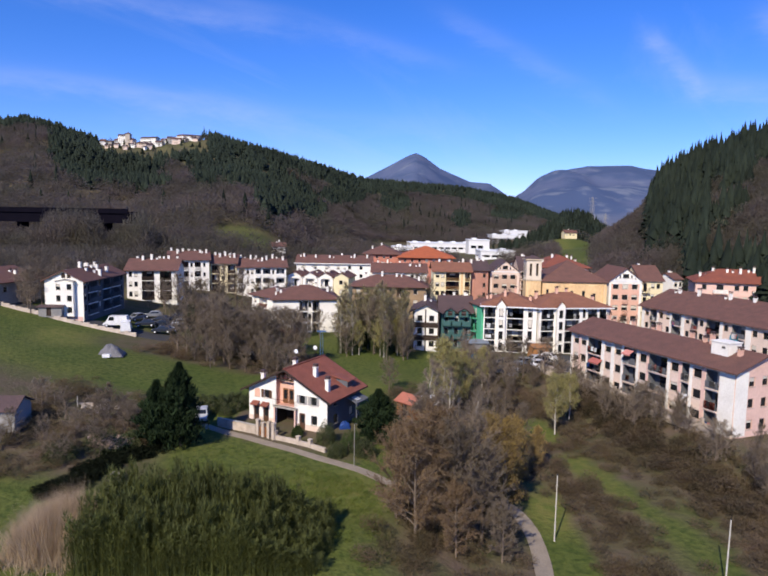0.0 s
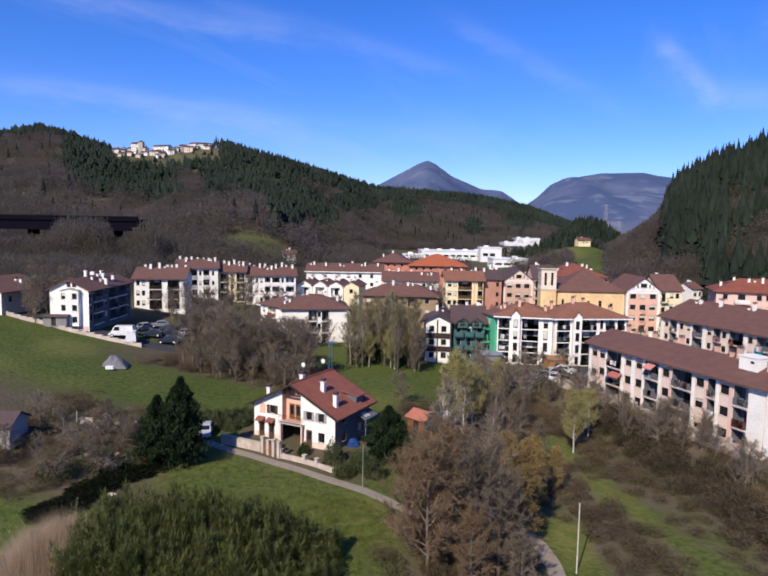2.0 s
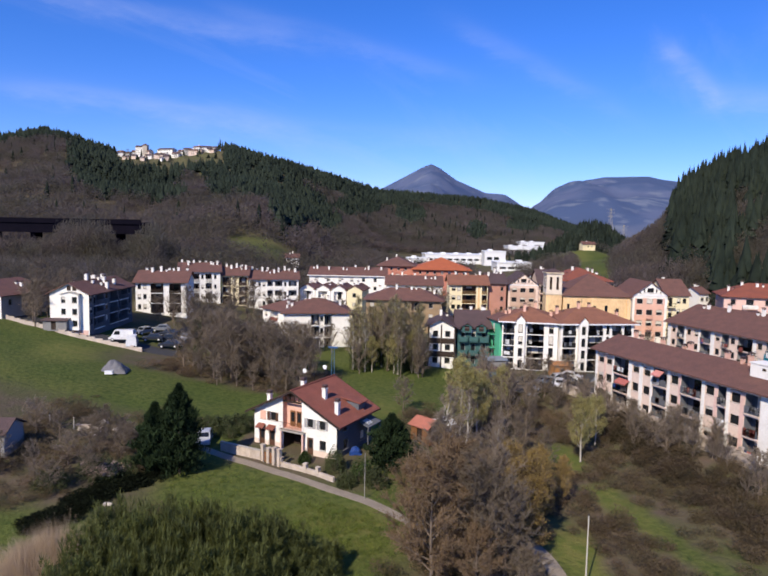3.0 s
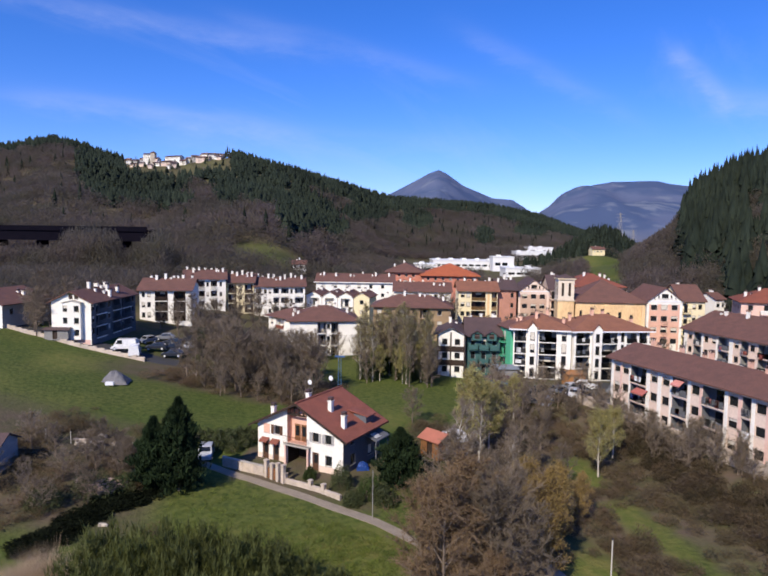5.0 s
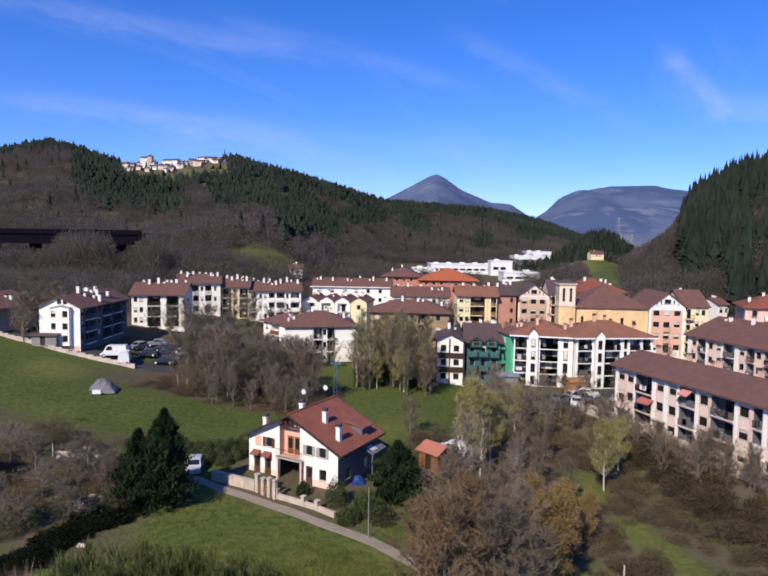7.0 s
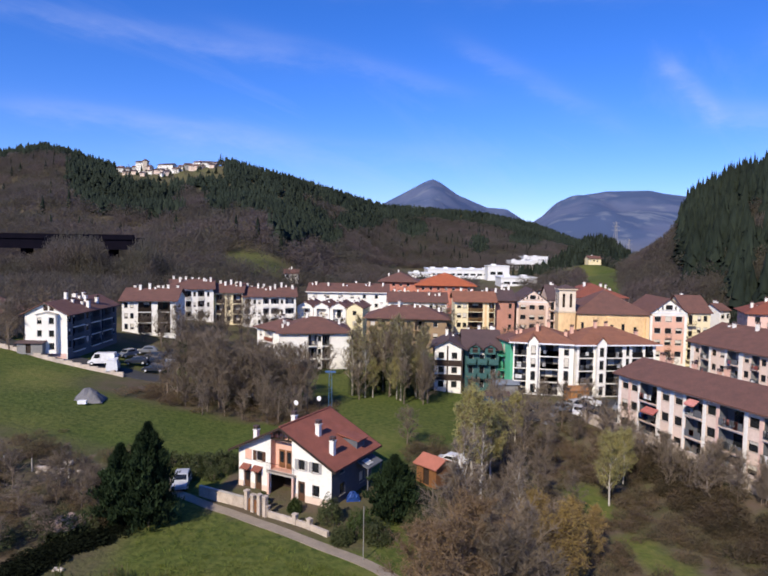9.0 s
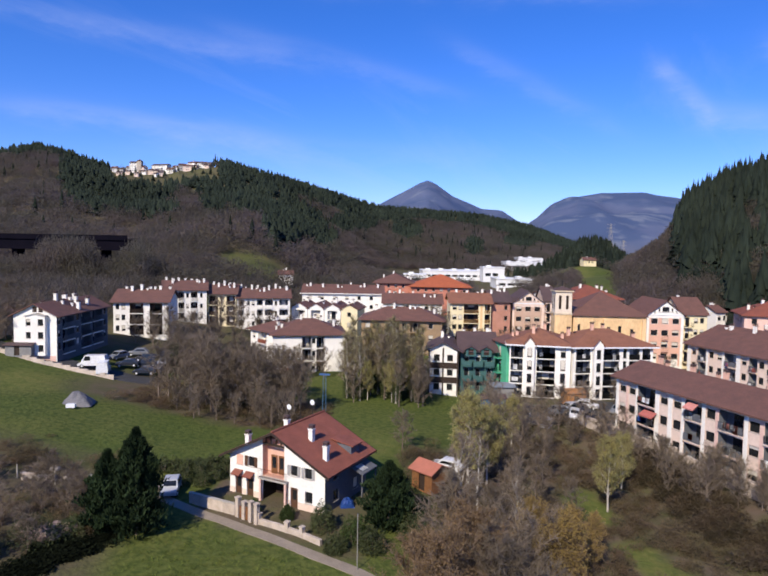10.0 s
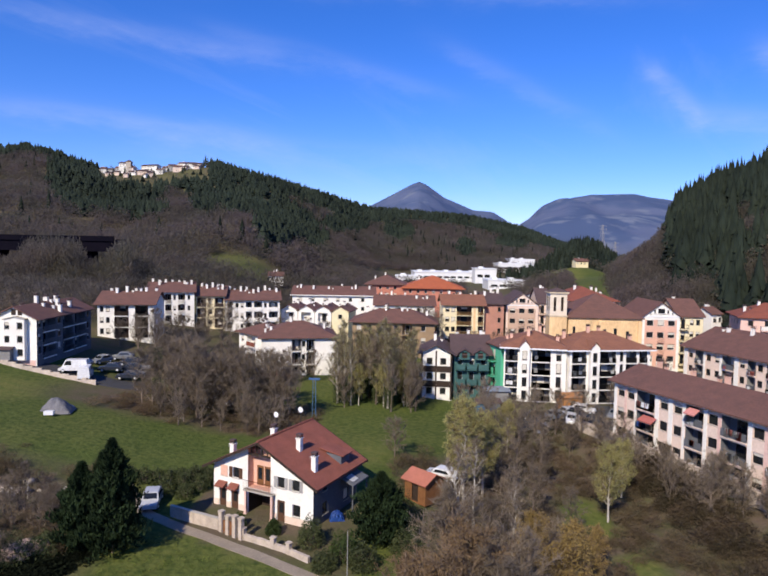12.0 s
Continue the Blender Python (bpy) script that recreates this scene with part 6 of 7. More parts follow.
cypress("tall dark green cypress beside the lane", -26.3, 68.6, 9.9, 2.05, 1)
cypress("shorter dark green cypress beside the lane", -29.1, 68.8, 7.4, 1.8, 2)
cypress("slender dark green cypress between two others", -27.6, 69.7, 8.3, 1.5, 7)
cypress("dark evergreen beside the white house", -3.4, 73.2, 6.2, 2.1, 3)

def shrub(label, x, y, r, h, m, seed, n=2600, size=0.14, name="shrub", group="shrubs round the house"):
    g = np.random.RandomState(seed)
    ob = root(name, label, "shrub", (x, y), 0, ground(x, y) - 0.05, group)
    bm = bmesh.new()
    for k in range(7):
        a = k * 0.9 + g.rand()
        tube(bm, [(0.1 * math.cos(a), 0.1 * math.sin(a), -0.2), (r * 0.5 * math.cos(a), r * 0.5 * math.sin(a), h * 0.75)], [0.04, 0.012], 4)
    part("stem", bm, BARK, ob)
    d = unit(g.normal(0, 1, (n, 3))); d[:, 2] = np.abs(d[:, 2])
    k = (0.5 + 0.5 * g.rand(n, 1) ** 0.5) * (1 + 0.22 * np.sin(d[:, :1] * 5 + seed) * np.cos(d[:, 1:2] * 6))
    c = d * k * np.array((r, r, h)) + np.array((0, 0, 0.1))
    a1, a2 = unit(g.normal(0, 1, c.shape)) * size, unit(g.normal(0, 1, c.shape)) * size
    arrays("foliage", np.stack((c, c + a1, c + a2), 1).reshape(-1, 3), np.arange(3 * n).reshape(-1, 3), m, ob)
    return ob
for i, (x, y, r, h, m, lab) in enumerate(((-9.6, 71.6, 1.2, 2.6, IVY, "rounded dark shrub before the house front"), (-6.3, 69.6, 1.5, 2.2, LEAFG, "round green garden shrub"), (-7.8, 67.6, 1.1, 1.5, IVY, "low dark shrub by the lane"),
        (-4.6, 68.2, 1.4, 1.9, IVY, "dark shrub at the garden's corner"), (-1.8, 76.6, 1.9, 3.6, IVY, "tall evergreen shrub behind the house"), (-13.4, 73.4, 0.7, 1.3, LEAFG, "small shrub by the porch"), (-17.0, 74.6, 0.6, 1.1, LEAFG, "small shrub by the gate"),
        (-1.0, 71.2, 1.6, 2.4, IVY, "dark bramble shrub on the slope"), (-33.6, 64.6, 2.2, 2.4, IVY, "dark bramble shrub on a stony bank"), (-36.5, 61.5, 2.0, 1.9, IVY, "dark bramble shrub on a stony bank"), (-31.5, 67.0, 1.6, 1.5, IVY, "low bramble by the cypresses"))):
    shrub(lab, x, y, r, h, m, 40 + i)
for k, (x, y) in enumerate(((-24.5, 80.5), (-23.6, 82.4), (-25.6, 82.6), (-22.8, 84.6), (-24.8, 84.8), (-26.8, 80.8))):
    shrub("dark evergreen shrub in the side garden", x, y, 1.0, 1.5 + 0.25 * (k % 3), IVY, 90 + k, 1500, 0.13)
for k in range(9):
    shrub("clipped dark garden hedge bush", -31.5 + k * 1.25, 83.0 + k * 0.42, 0.95, 1.7, IVY, 70 + k, 900, 0.16, group="hedge behind the house")

# shapes for what grows past counting
def puff(seed, n, size, flat=0.8):
    """A loose clump of small triangles in a unit ellipsoid standing on the ground."""
    g = np.random.RandomState(seed)
    d = unit(g.normal(0, 1, (n, 3))) * g.rand(n, 1) ** 0.4
    c = np.stack((d[:, 0] * 0.5, d[:, 1] * 0.5, 0.55 + d[:, 2] * 0.45), 1)
    up = unit(0.5 * d + np.array((0, 0, 0.5)) + g.normal(0, 0.55, (n, 3))) * size
    w = unit(np.cross(up, g.normal(0, 1, (n, 3)))) * size * flat * 0.5
    v = np.stack((c - w, c + w, c + up), 1).reshape(-1, 3)
    return v, np.arange(3 * n).reshape(-1, 3)

def spire(seed, tiers=4, sides=7):
    """A ragged conifer of unit height and width."""
    g = np.random.RandomState(seed)
    v, f = [], []
    for k in range(tiers):
        z1 = 1.0 - 0.78 * k / tiers * g.uniform(0.95, 1.05)
        z0 = z1 - 0.42 + 0.04 * k
        r = 0.13 + 0.37 * (k + 1) / tiers
        o = len(v)
        v.append((g.uniform(-0.03, 0.03), g.uniform(-0.03, 0.03), z1))
        for j in range(sides):
            a = 6.283 * (j + g.uniform(-0.3, 0.3)) / sides
            q = r * g.uniform(0.55, 1.15)
            v.append((q * math.cos(a), q * math.sin(a), max(0.02, z0 + g.uniform(-0.07, 0.07))))
        f += [(o, o + 1 + j, o + 1 + (j + 1) % sides) for j in range(sides)]
    return np.array(v), np.array(f)

def stalks(seed, n, w, bend):
    """A tuft of upright blades of unit height."""
    g = np.random.RandomState(seed)
    p = np.stack((g.normal(0, 0.25, n), g.normal(0, 0.25, n), np.zeros(n)), 1)
    t = p + np.stack((g.normal(0, bend, n), g.normal(0, bend, n), g.uniform(0.6, 1.05, n)), 1)
    s = unit(np.stack((g.normal(0, 1, n), g.normal(0, 1, n), np.zeros(n)), 1)) * w
    v = np.stack((p - s, p + s, t), 1).reshape(-1, 3)
    return v, np.arange(3 * n).reshape(-1, 3)

# stands of pine on the slope opposite: bearing, slope, and their half spans
PINES = ((-0.5, 0.085, 0.095, 0.042), (-0.555, 0.125, 0.045, 0.024), (-0.215, 0.032, 0.05, 0.036), (-0.26, 0.066, 0.06, 0.028), (-0.44, 0.05, 0.045, 0.014), (-0.345, 0.06, 0.022, 0.018), (-0.34, 0.1, 0.06, 0.025),
         (0.076, 0.004, 0.014, 0.014), (-0.12, 0.04, 0.04, 0.016), (-0.03, 0.03, 0.025, 0.014), (0.15, 0.015, 0.03, 0.012), (-0.16, 0.012, 0.018, 0.016))
def forests():
    con, dec = [], []
    g = random.Random(8)
    # left slope and the middle ridge
    for k in range(33000):
        u = g.uniform(-0.86, 0.27)
        y = math.sqrt(g.uniform(212 ** 2, 1330 ** 2))
        t = sm(-0.26, -0.02, u)
        if y < 215 + 540 * t or y > 850 + 480 * t:
            continue
        f = (y - 205 - 540 * t) / 600
        x = u * y
        if -0.52 < u < -0.335 and y > 690:
            continue
        if cover(x, y)[0] < 0.5 and g.random() < 0.93:
            continue
        if u < -0.46 and 240 < y < 260 or (u < -0.6 or -0.535 < u < -0.465) and y < 246 and g.random() < 0.75:
            continue
        z = ground(x, y)
        n1 = nz2(x, y, 0.009) + 0.5 * nz2(x, y, 0.03)
        e = (z - 30.6) / y
        below = float(np.interp(u, LEFT_U, LEFT_E)) - e
        dark = sm(0.05, 0.02, below) * sm(-0.41, -0.36, u) * sm(-0.02, -0.12, u) + sm(0.034, 0.014, below) * sm(-0.16, -0.08, u) + sm(0.026, 0.012, below) * sm(-0.555, -0.6, u)
        for cu, ce, ru, re_ in PINES:
            dark = max(dark, 1.25 * sm(1.35, 0.55, math.hypot((u - cu) / ru, (e - ce) / re_)))
        patch = 0.5 + 0.45 * nz2(x + 300, y, 0.012) + 0.35 * nz2(x, y + 90, 0.03)
        if dark + 0.45 * n1 > 0.47:
            con.append((x, y, z - 0.5, g.uniform(0, 6.3), g.uniform(6.5, 10.5), g.uniform(7, 13), min(1, max(0, 0.65 * patch + 0.35 * g.random())), g.randrange(4)))
        elif g.random() < 0.035 and y > 340:
            con.append((x, y, z - 0.5, g.uniform(0, 6.3), g.uniform(4, 7), g.uniform(10, 16), 0.3 * g.random(), g.randrange(4)))
        elif g.random() < 0.85:
            dec.append((x, y, z - 1.0, g.uniform(0, 6.3), g.uniform(8, 15), g.uniform(7, 11.5), min(1, max(0, 0.75 * patch + 0.25 * g.random())), g.randrange(4)))
    for u, w, h in ((-0.343, 6, 17), (-0.3395, 5, 13), (-0.346, 5, 12), (-0.332, 6, 12), (-0.326, 7, 10), (-0.541, 9, 13), (-0.535, 9, 12), (-0.53, 8, 10), (-0.547, 9, 11), (-0.524, 7, 8), (-0.46, 4, 13), (-0.422, 3.5, 12), (-0.4755, 4, 11)):
        con.append((u * 792, 792, ground(u * 792, 792) - 0.5, 1.0, w, h, 0.4, 1))
    for k in range(70):
        u, y = g.uniform(-0.53, -0.325), g.uniform(700, 830)
        (con if g.random() < 0.5 else dec).append((u * y, y, ground(u * y, y) - 0.5, g.uniform(0, 6.3), g.uniform(5, 8), g.uniform(5, 10), g.random(), g.randrange(4)))
    # right slope
    for k in range(9000):
        u = g.uniform(0.22, 0.85)
        y = math.sqrt(g.uniform(130 ** 2, 420 ** 2))
        x = u * y
        if y < 195 - 60 * sm(0.35, 0.7, u):
            continue
        if cover(x, y)[0] < 0.5:
            continue
        z = ground(x, y)
        patch = 0.5 + 0.5 * nz2(x, y + 40, 0.03) + 0.35 * nz2(x + 20, y, 0.08)
        bald = math.hypot((u - 0.575) / 0.06, ((z - 30.6) / y - 0.06) / 0.03) < 1 + 0.5 * nz2(x, y, 0.05)
        if u > 0.372 + 0.01 * nz2(x, y, 0.05) and y > 212 - 84 * sm(0.41, 0.48, u) + 40 * nz2(x, y, 0.02) and (nz2(x + 50, y, 0.022) + 0.5 * nz2(x, y, 0.06) < 0.3 or u < 0.46 or y > 318) and not bald:
            con.append((x, y, z - 0.5, g.uniform(0, 6.3), g.uniform(4.5, 9.5), g.choice((8, 10, 12, 14, 17)) * g.uniform(0.85, 1.15), min(1, max(0, 0.7 * patch + 0.25 * g.random() - 0.1)), 4 + g.randrange(4)))
        elif g.random() < 0.75:
            dec.append((x, y, z - 1.0, g.uniform(0, 6.3), g.uniform(6, 10), g.uniform(6, 10), g.random(), g.randrange(4)))
    for k in range(700):
        left = g.random() < 0.6
        y = g.uniform(168, 235)
        x = g.uniform(-0.86, -0.44) * y if left else g.uniform(0.43, 0.8) * y
        if left and y < 196 and x > -88:
            continue
        if not left and x < 106 and y < 182:
            continue
        low = 0.75 if left and y > 215 else 1.0
        dec.append((x, y, ground(x, y) - 0.8, g.uniform(0, 6.3), g.uniform(4, 7), low * g.uniform(5, 9), g.random(), g.randrange(4)))
    for k in range(420):
        # in front of the viaduct's piers, taller where it runs out of sight
        u, y = g.uniform(-0.9, -0.44), g.uniform(222, 241)
        tall = 1.75 if -0.605 < u < -0.525 or u > -0.465 else 1.0
        dec.append((u * y, y, ground(u * y, y) - 0.8, g.uniform(0, 6.3), g.uniform(6, 9), tall * g.uniform(9, 11.5), g.random(), g.randrange(4)))
    for k in range(170):
        x, y = g.uniform(-135, -79), g.uniform(137, 205)
        dec.append((x, y, ground(x, y) - 0.8, g.uniform(0, 6.3), g.uniform(4, 7), g.uniform(5, 9), g.random(), g.randrange(4)))
    # the valley floor behind the town
    for k in range(900):
        u, y = g.uniform(-0.27, 0.07), g.uniform(285, 560)
        x = u * y
        if y > 225 + 540 * sm(-0.26, -0.02, u) or (x > -26 and y > 430) or math.hypot(x + 66, y - 304) < 12 or cover(x, y)[0] < 0.5:
            continue
        dec.append((x, y, ground(x, y) - 0.8, g.uniform(0, 6.3), g.uniform(6, 10), g.uniform(6, 11), min(1, max(0, 0.5 + 0.4 * nz2(x, y, 0.02) + 0.3 * (g.random() - 0.5))), g.randrange(4)))
    # knolls in the valley
    for k in range(700):
        x, y = g.gauss(145, 26), g.gauss(570, 40)
        con.append((x, y, ground(x, y) - 0.5, g.uniform(0, 6.3), g.uniform(5, 8), g.uniform(9, 14), g.random() * 0.7, g.randrange(4)))
    for k in range(500):
        x, y = g.uniform(60, 180), g.uniform(330, 470)
        if cover(x, y)[0] > 0.5:
            dec.append((x, y, ground(x, y) - 0.8, g.uniform(0, 6.3), g.uniform(6, 9), g.uniform(5, 9), g.random(), g.randrange(4)))
    for k in range(420):
        x, y = g.uniform(-120, 60), g.uniform(204, 300)
        if cover(x, y)[0] > 0.4 and not (-26 < x < 22 and 250 < y < 290) and not (-75 < x < -55 and 285 < y < 315) and y > 232:
            dec.append((x, y, ground(x, y) - 0.8, g.uniform(0, 6.3), g.uniform(5, 8), g.uniform(5, 8), g.random(), g.randrange(4)))
    o = stamp("conifer_forest", [spire(90 + k) for k in range(4)] + [spire(190 + k, 7, 9) for k in range(4)], con, FCON)
    o.data.shade_smooth()
    tagged(o, "dark pine woods on the hillsides", "forest", kind="stuff")
    o = stamp("bare_forest", [puff(95 + k, 110, 0.165, 0.26) for k in range(4)] + [puff(195 + k, 230, 0.105, 0.24) for k in range(4)], [(*q[:7], q[7] + 4 if q[1] < 330 else q[7]) for q in dec], FDEC)
    tagged(o, "bare grey-brown broadleaf woods on the slopes", "forest", kind="stuff")
forests()

def thicket():
    g = random.Random(31)
    pl = []
    for k in range(5200):
        x, y = g.uniform(-48, 46), g.uniform(40, 122)
        if TERRACE(x, y) > -2.2 or g.random() > scrub_at(x, y) * (0.75 + 0.5 * nz2(x, y, 0.1)):
            continue
        if abs(x - 12.2) < 1.6 and y < 62 or math.hypot(x + 27.5, y - 74) < 3 or (abs(x + 33 - 0.45 * (y - 66)) < 1.7 and 61 < y < 67.2) or (-23 < x < -3 and 70 < y < 88):
            continue
        if math.hypot(x + 40, (y - 73.6) * 0.8) < 3.0:
            continue
        if -46 < x < -18 and y > 100 and g.random() < 0.4:
            continue
        d = (x + 32.6) * 0.77 - (y - 60.2) * 0.64
        if x < -22 and y < 72 and -1.6 < d < 6:
            continue
        w = g.uniform(1.2, 2.6)
        pl.append((x, y, ground(x, y) - 0.15, g.uniform(0, 6.3), w, w * g.uniform(0.35, 0.75), min(1, max(0, 0.5 + 0.5 * nz2(x, y, 0.15) + 0.3 * (g.random() - 0.5))), g.randrange(4)))
    o = stamp("thicket", [puff(110 + k, 300, 0.19, 0.14) for k in range(4)], pl, SCRUBM)
    tagged(o, "brown leafless brambles and scrub on the river bank", "scrub", kind="stuff")
    # low growth coloured near-black to put a shadow band on the bank
    pl = []
    for k in range(430):
        t = g.random()
        d = g.gauss(0, 0.6)
        x, y = -33.6 + 2.0 * t + 4.2 * t * t + d, 54.0 + 17.5 * t - 0.5 * d
        w = g.uniform(1.1, 2.0)
        pl.append((x, y, ground(x, y) - 0.3, g.uniform(0, 6.3), w, w * g.uniform(0.25, 0.42), g.random(), g.randrange(3)))
    o = stamp("ivy_bank", [puff(120 + k, 260, 0.2, 0.6) for k in range(3)], pl, BANKSHADE)
    tagged(o, "low growth on the bank below the cypresses, near-black for the shadow there", "ivy", kind="stuff")
    pl = []
    for k in range(300):
        t = g.random()
        d = g.gauss(0, 1.5)
        x, y = 28.6 + 6.6 * t + d, 99 - 38 * t + 0.3 * d
        w = g.uniform(1.6, 3.0)
        pl.append((x, y, ground(x, y) - 0.3, g.uniform(0, 6.3), w, w * g.uniform(0.45, 0.8), g.random(), g.randrange(3)))
    o = stamp("bramble_bank", [puff(125 + k, 300, 0.17, 0.2) for k in range(3)], pl, BRAMB)
    tagged(o, "dense brown brambles on the bank below the flats", "brambles", kind="stuff")
thicket()

def hedge_and_reeds():
    g = random.Random(44)
    pl = []
    for k in range(1300):
        t = g.random()
        x = -24.2 + 17.6 * t + g.uniform(-1, 1)
        d = g.uniform(-5.5, 2.6)
        y = 47.2 + 1.6 * t + d
        h = (5.6 - 0.2 * t - 3.0 * sm(0.6, 1.0, t)) * g.uniform(0.7, 1.06) * (1 + 0.2 * nz2(x, y, 0.5)) * (1 - 0.05 * max(0, -d))
        pl.append((x, y, ground(x, y) - 0.1, g.uniform(0, 6.3), 1.0, h, g.random(), g.randrange(4)))
    shapes = []
    for s in range(4):
        v1, f1 = stalks(130 + s, 10, 0.02, 0.12)
        q = np.random.RandomState(140 + s)
        n = 150
        z = 0.12 + 0.9 * q.rand(n) ** 0.8
        a = q.rand(n) * 6.283
        r = 0.42 * q.rand(n) ** 0.5 * (1.15 - z * 0.7)
        c = np.stack((r * np.cos(a), r * np.sin(a), z), 1)
        d = np.stack((np.cos(a) * 0.16, np.sin(a) * 0.16, q.normal(0.05, 0.03, n)), 1) * q.uniform(0.8, 1.8, (n, 1))
        w = np.stack((-np.sin(a), np.cos(a), np.zeros(n)), 1) * 0.035
        v2 = np.stack((c - w, c + w, c + d), 1).reshape(-1, 3)
        shapes.append((np.concatenate((v1, v2)), np.concatenate((f1, np.arange(3 * n).reshape(-1, 3) + len(v1)))))
    o = stamp("bamboo_hedge", shapes, pl, BAMB)
    tagged(o, "tall dense green bamboo hedge along the meadow", "hedge", kind="stuff")
    pl = []
    for k in range(640):
        x, y = g.gauss(-27.6, 1.4), g.gauss(46.4, 1.6)
        pl.append((x, y, ground(x, y) - 0.1, g.uniform(0, 6.3), 1.1, g.uniform(2.6, 4.8) * max(0.5, 1 - abs(x + 27.6) / 8), g.random(), g.randrange(3)))
    o = stamp("reed_bed", [stalks(150 + k, 40, 0.018, 0.75) for k in range(3)], pl, REEDM)
    tagged(o, "clump of dry straw-coloured reeds", "reeds", kind="stuff")
    pl = []
    for k in range(7000):
        x, y = g.uniform(-26, 3), g.uniform(48, 72)
        if g.random() > 0.12 + 0.9 * cover(x, y)[1] or scrub_at(x, y) > 0.3 or y > 73.0 - 0.55 * (x + 23.2) - 1.5:
            continue
        pl.append((x, y, ground(x, y) - 0.03, g.uniform(0, 6.3), g.uniform(0.5, 1.0), g.uniform(0.15, 0.45), g.random(), g.randrange(3)))
    o = stamp("meadow_tufts", [stalks(160 + k, 12, 0.03, 0.35) for k in range(3)], pl, TUFTM)
    tagged(o, "uneven tufts of meadow grass", "grass", kind="stuff")
hedge_and_reeds()

# ---- walls, poles, sheds, cars ----
def wall_run(name, pts, h, t, m, label, cap=None, posts=0, category="wall", pieces=1.6):
    """A low wall along points, in panels that step with the ground, with optional pillars."""
    ob = root(name, label, category, (0, 0), 0, 0)
    for (x0, y0), (x1, y1) in zip(pts, pts[1:]):
        L = math.hypot(x1 - x0, y1 - y0)
        n = max(1, round(L / pieces))
        a = math.atan2(y1 - y0, x1 - x0)
        for k in range(n):
            xa, ya = x0 + (x1 - x0) * k / n, y0 + (y1 - y0) * k / n
            z = min(ground(xa, ya), ground(x0 + (x1 - x0) * (k + 1) / n, y0 + (y1 - y0) * (k + 1) / n))
            M = pose(xa, ya, z - 0.3, 0, 0, math.degrees(a))
            def make():
                bm = bmesh.new()
                box(bm, 0.01, -t / 2, 0, L / n - 0.01, t / 2, h + 0.3)
                bmesh.ops.bevel(bm, geom=bm.edges[:], offset=0.02, segments=1)
                return mesh_of(bm, m)
            put("wall_panel", shared((name, round(L / n, 3), h, m.name), make), ob, M)
            if cap:
                put("coping", plate(round(L / n, 2), 0.08, cap, t + 0.1), ob, M @ Matrix.Translation((0, -t / 2 - 0.05, h + 0.3)))
            if posts and k % posts == 0:
                def pill():
                    bm = bmesh.new()
                    box(bm, -0.2, -0.2, 0, 0.2, 0.2, h + 0.75)
                    box(bm, -0.25, -0.25, h + 0.75, 0.25, 0.25, h + 0.85)
                    return mesh_of(bm, m)
                put("pillar", shared((name, "pillar", h, m.name), pill), ob, M)
    return ob
PALEW = surf("pale_lime_wall", (0.55, 0.47, 0.4), (0.36, 0.3, 0.25), 1.2, 0.9, 0.4, rnd=0.12)
wall_run("garden_wall", [(-24.2, 76.0), (-18.6, 73.6)], 1.1, 0.25, PALEW, "pale rendered garden wall along the lane", CONC)
wall_run("garden_wall", [(-15.9, 72.2), (-11.2, 69.9), (-9.2, 68.6)], 0.55, 0.3, PALEW, "low pale garden wall with pillars before the house", None, 2)
wall_run("field_wall", [(-41.8, 75.4), (-38.8, 75.8)], 0.7, 0.35, PALEW, "short pale stone wall in the pasture")
wall_run("street_wall", [(-90, 122.2), (-78, 119.0), (-66, 116.8), (-53.5, 116.6)], 0.9, 0.3, PALEW, "low pale wall along the street above the meadow")
wall_run("retaining_wall", [(24.6, 113.0), (29.0, 104.2), (36.0, 88.6), (39.6, 79.0)], 1.7, 0.4, PALEW, "pale retaining wall under the long row of flats", None, 2, pieces=2.2)

def gate():
    ob = root("garden_gate", "rustic stone gateway with a timber gate", "gate", (-18.3, 73.4), math.atan2(-1.3, 2.2), ground(-17.4, 72.9) - 0.1)
    for x in (0, 0.9, 1.8, 2.6):
        bm = bmesh.new()
        box(bm, x - 0.2, -0.2, 0, x + 0.2, 0.2, 2.0 if x != 0.9 else 1.8); box(bm, x - 0.26, -0.26, 2.0 if x != 0.9 else 1.8, x + 0.26, 0.26, 2.14 if x != 0.9 else 1.92)
        bmesh.ops.bevel(bm, geom=bm.edges[:], offset=0.03, segments=1)
        part("gate_pillar", bm, PALEW, ob)
    bm = bmesh.new(); box(bm, 1.1, -0.04, 0.15, 1.6, 0.04, 1.4); box(bm, 0.25, -0.04, 0.15, 0.68, 0.04, 1.3)
    part("gate_leaf", bm, WOOD, ob)
gate()

def pole(x, y, h, r, m, label, lean=0.0, name="utility_pole"):
    ob = root(name, label, "pole", (x, y), 0, ground(x, y), "poles in the meadow")
    bm = bmesh.new(); tube(bm, [(0, 0, -0.4), (lean * h * 0.5, 0, h * 0.5), (lean * h, 0, h)], [r, r * 0.85, r * 0.7], 8)
    part("shaft", bm, m, ob)
    bm = bmesh.new(); tube(bm, [(lean * h, 0, h - 0.01), (lean * h, 0, h + 0.12)], [r * 0.9, r * 0.5], 8)
    part("cap", bm, IRON, ob)
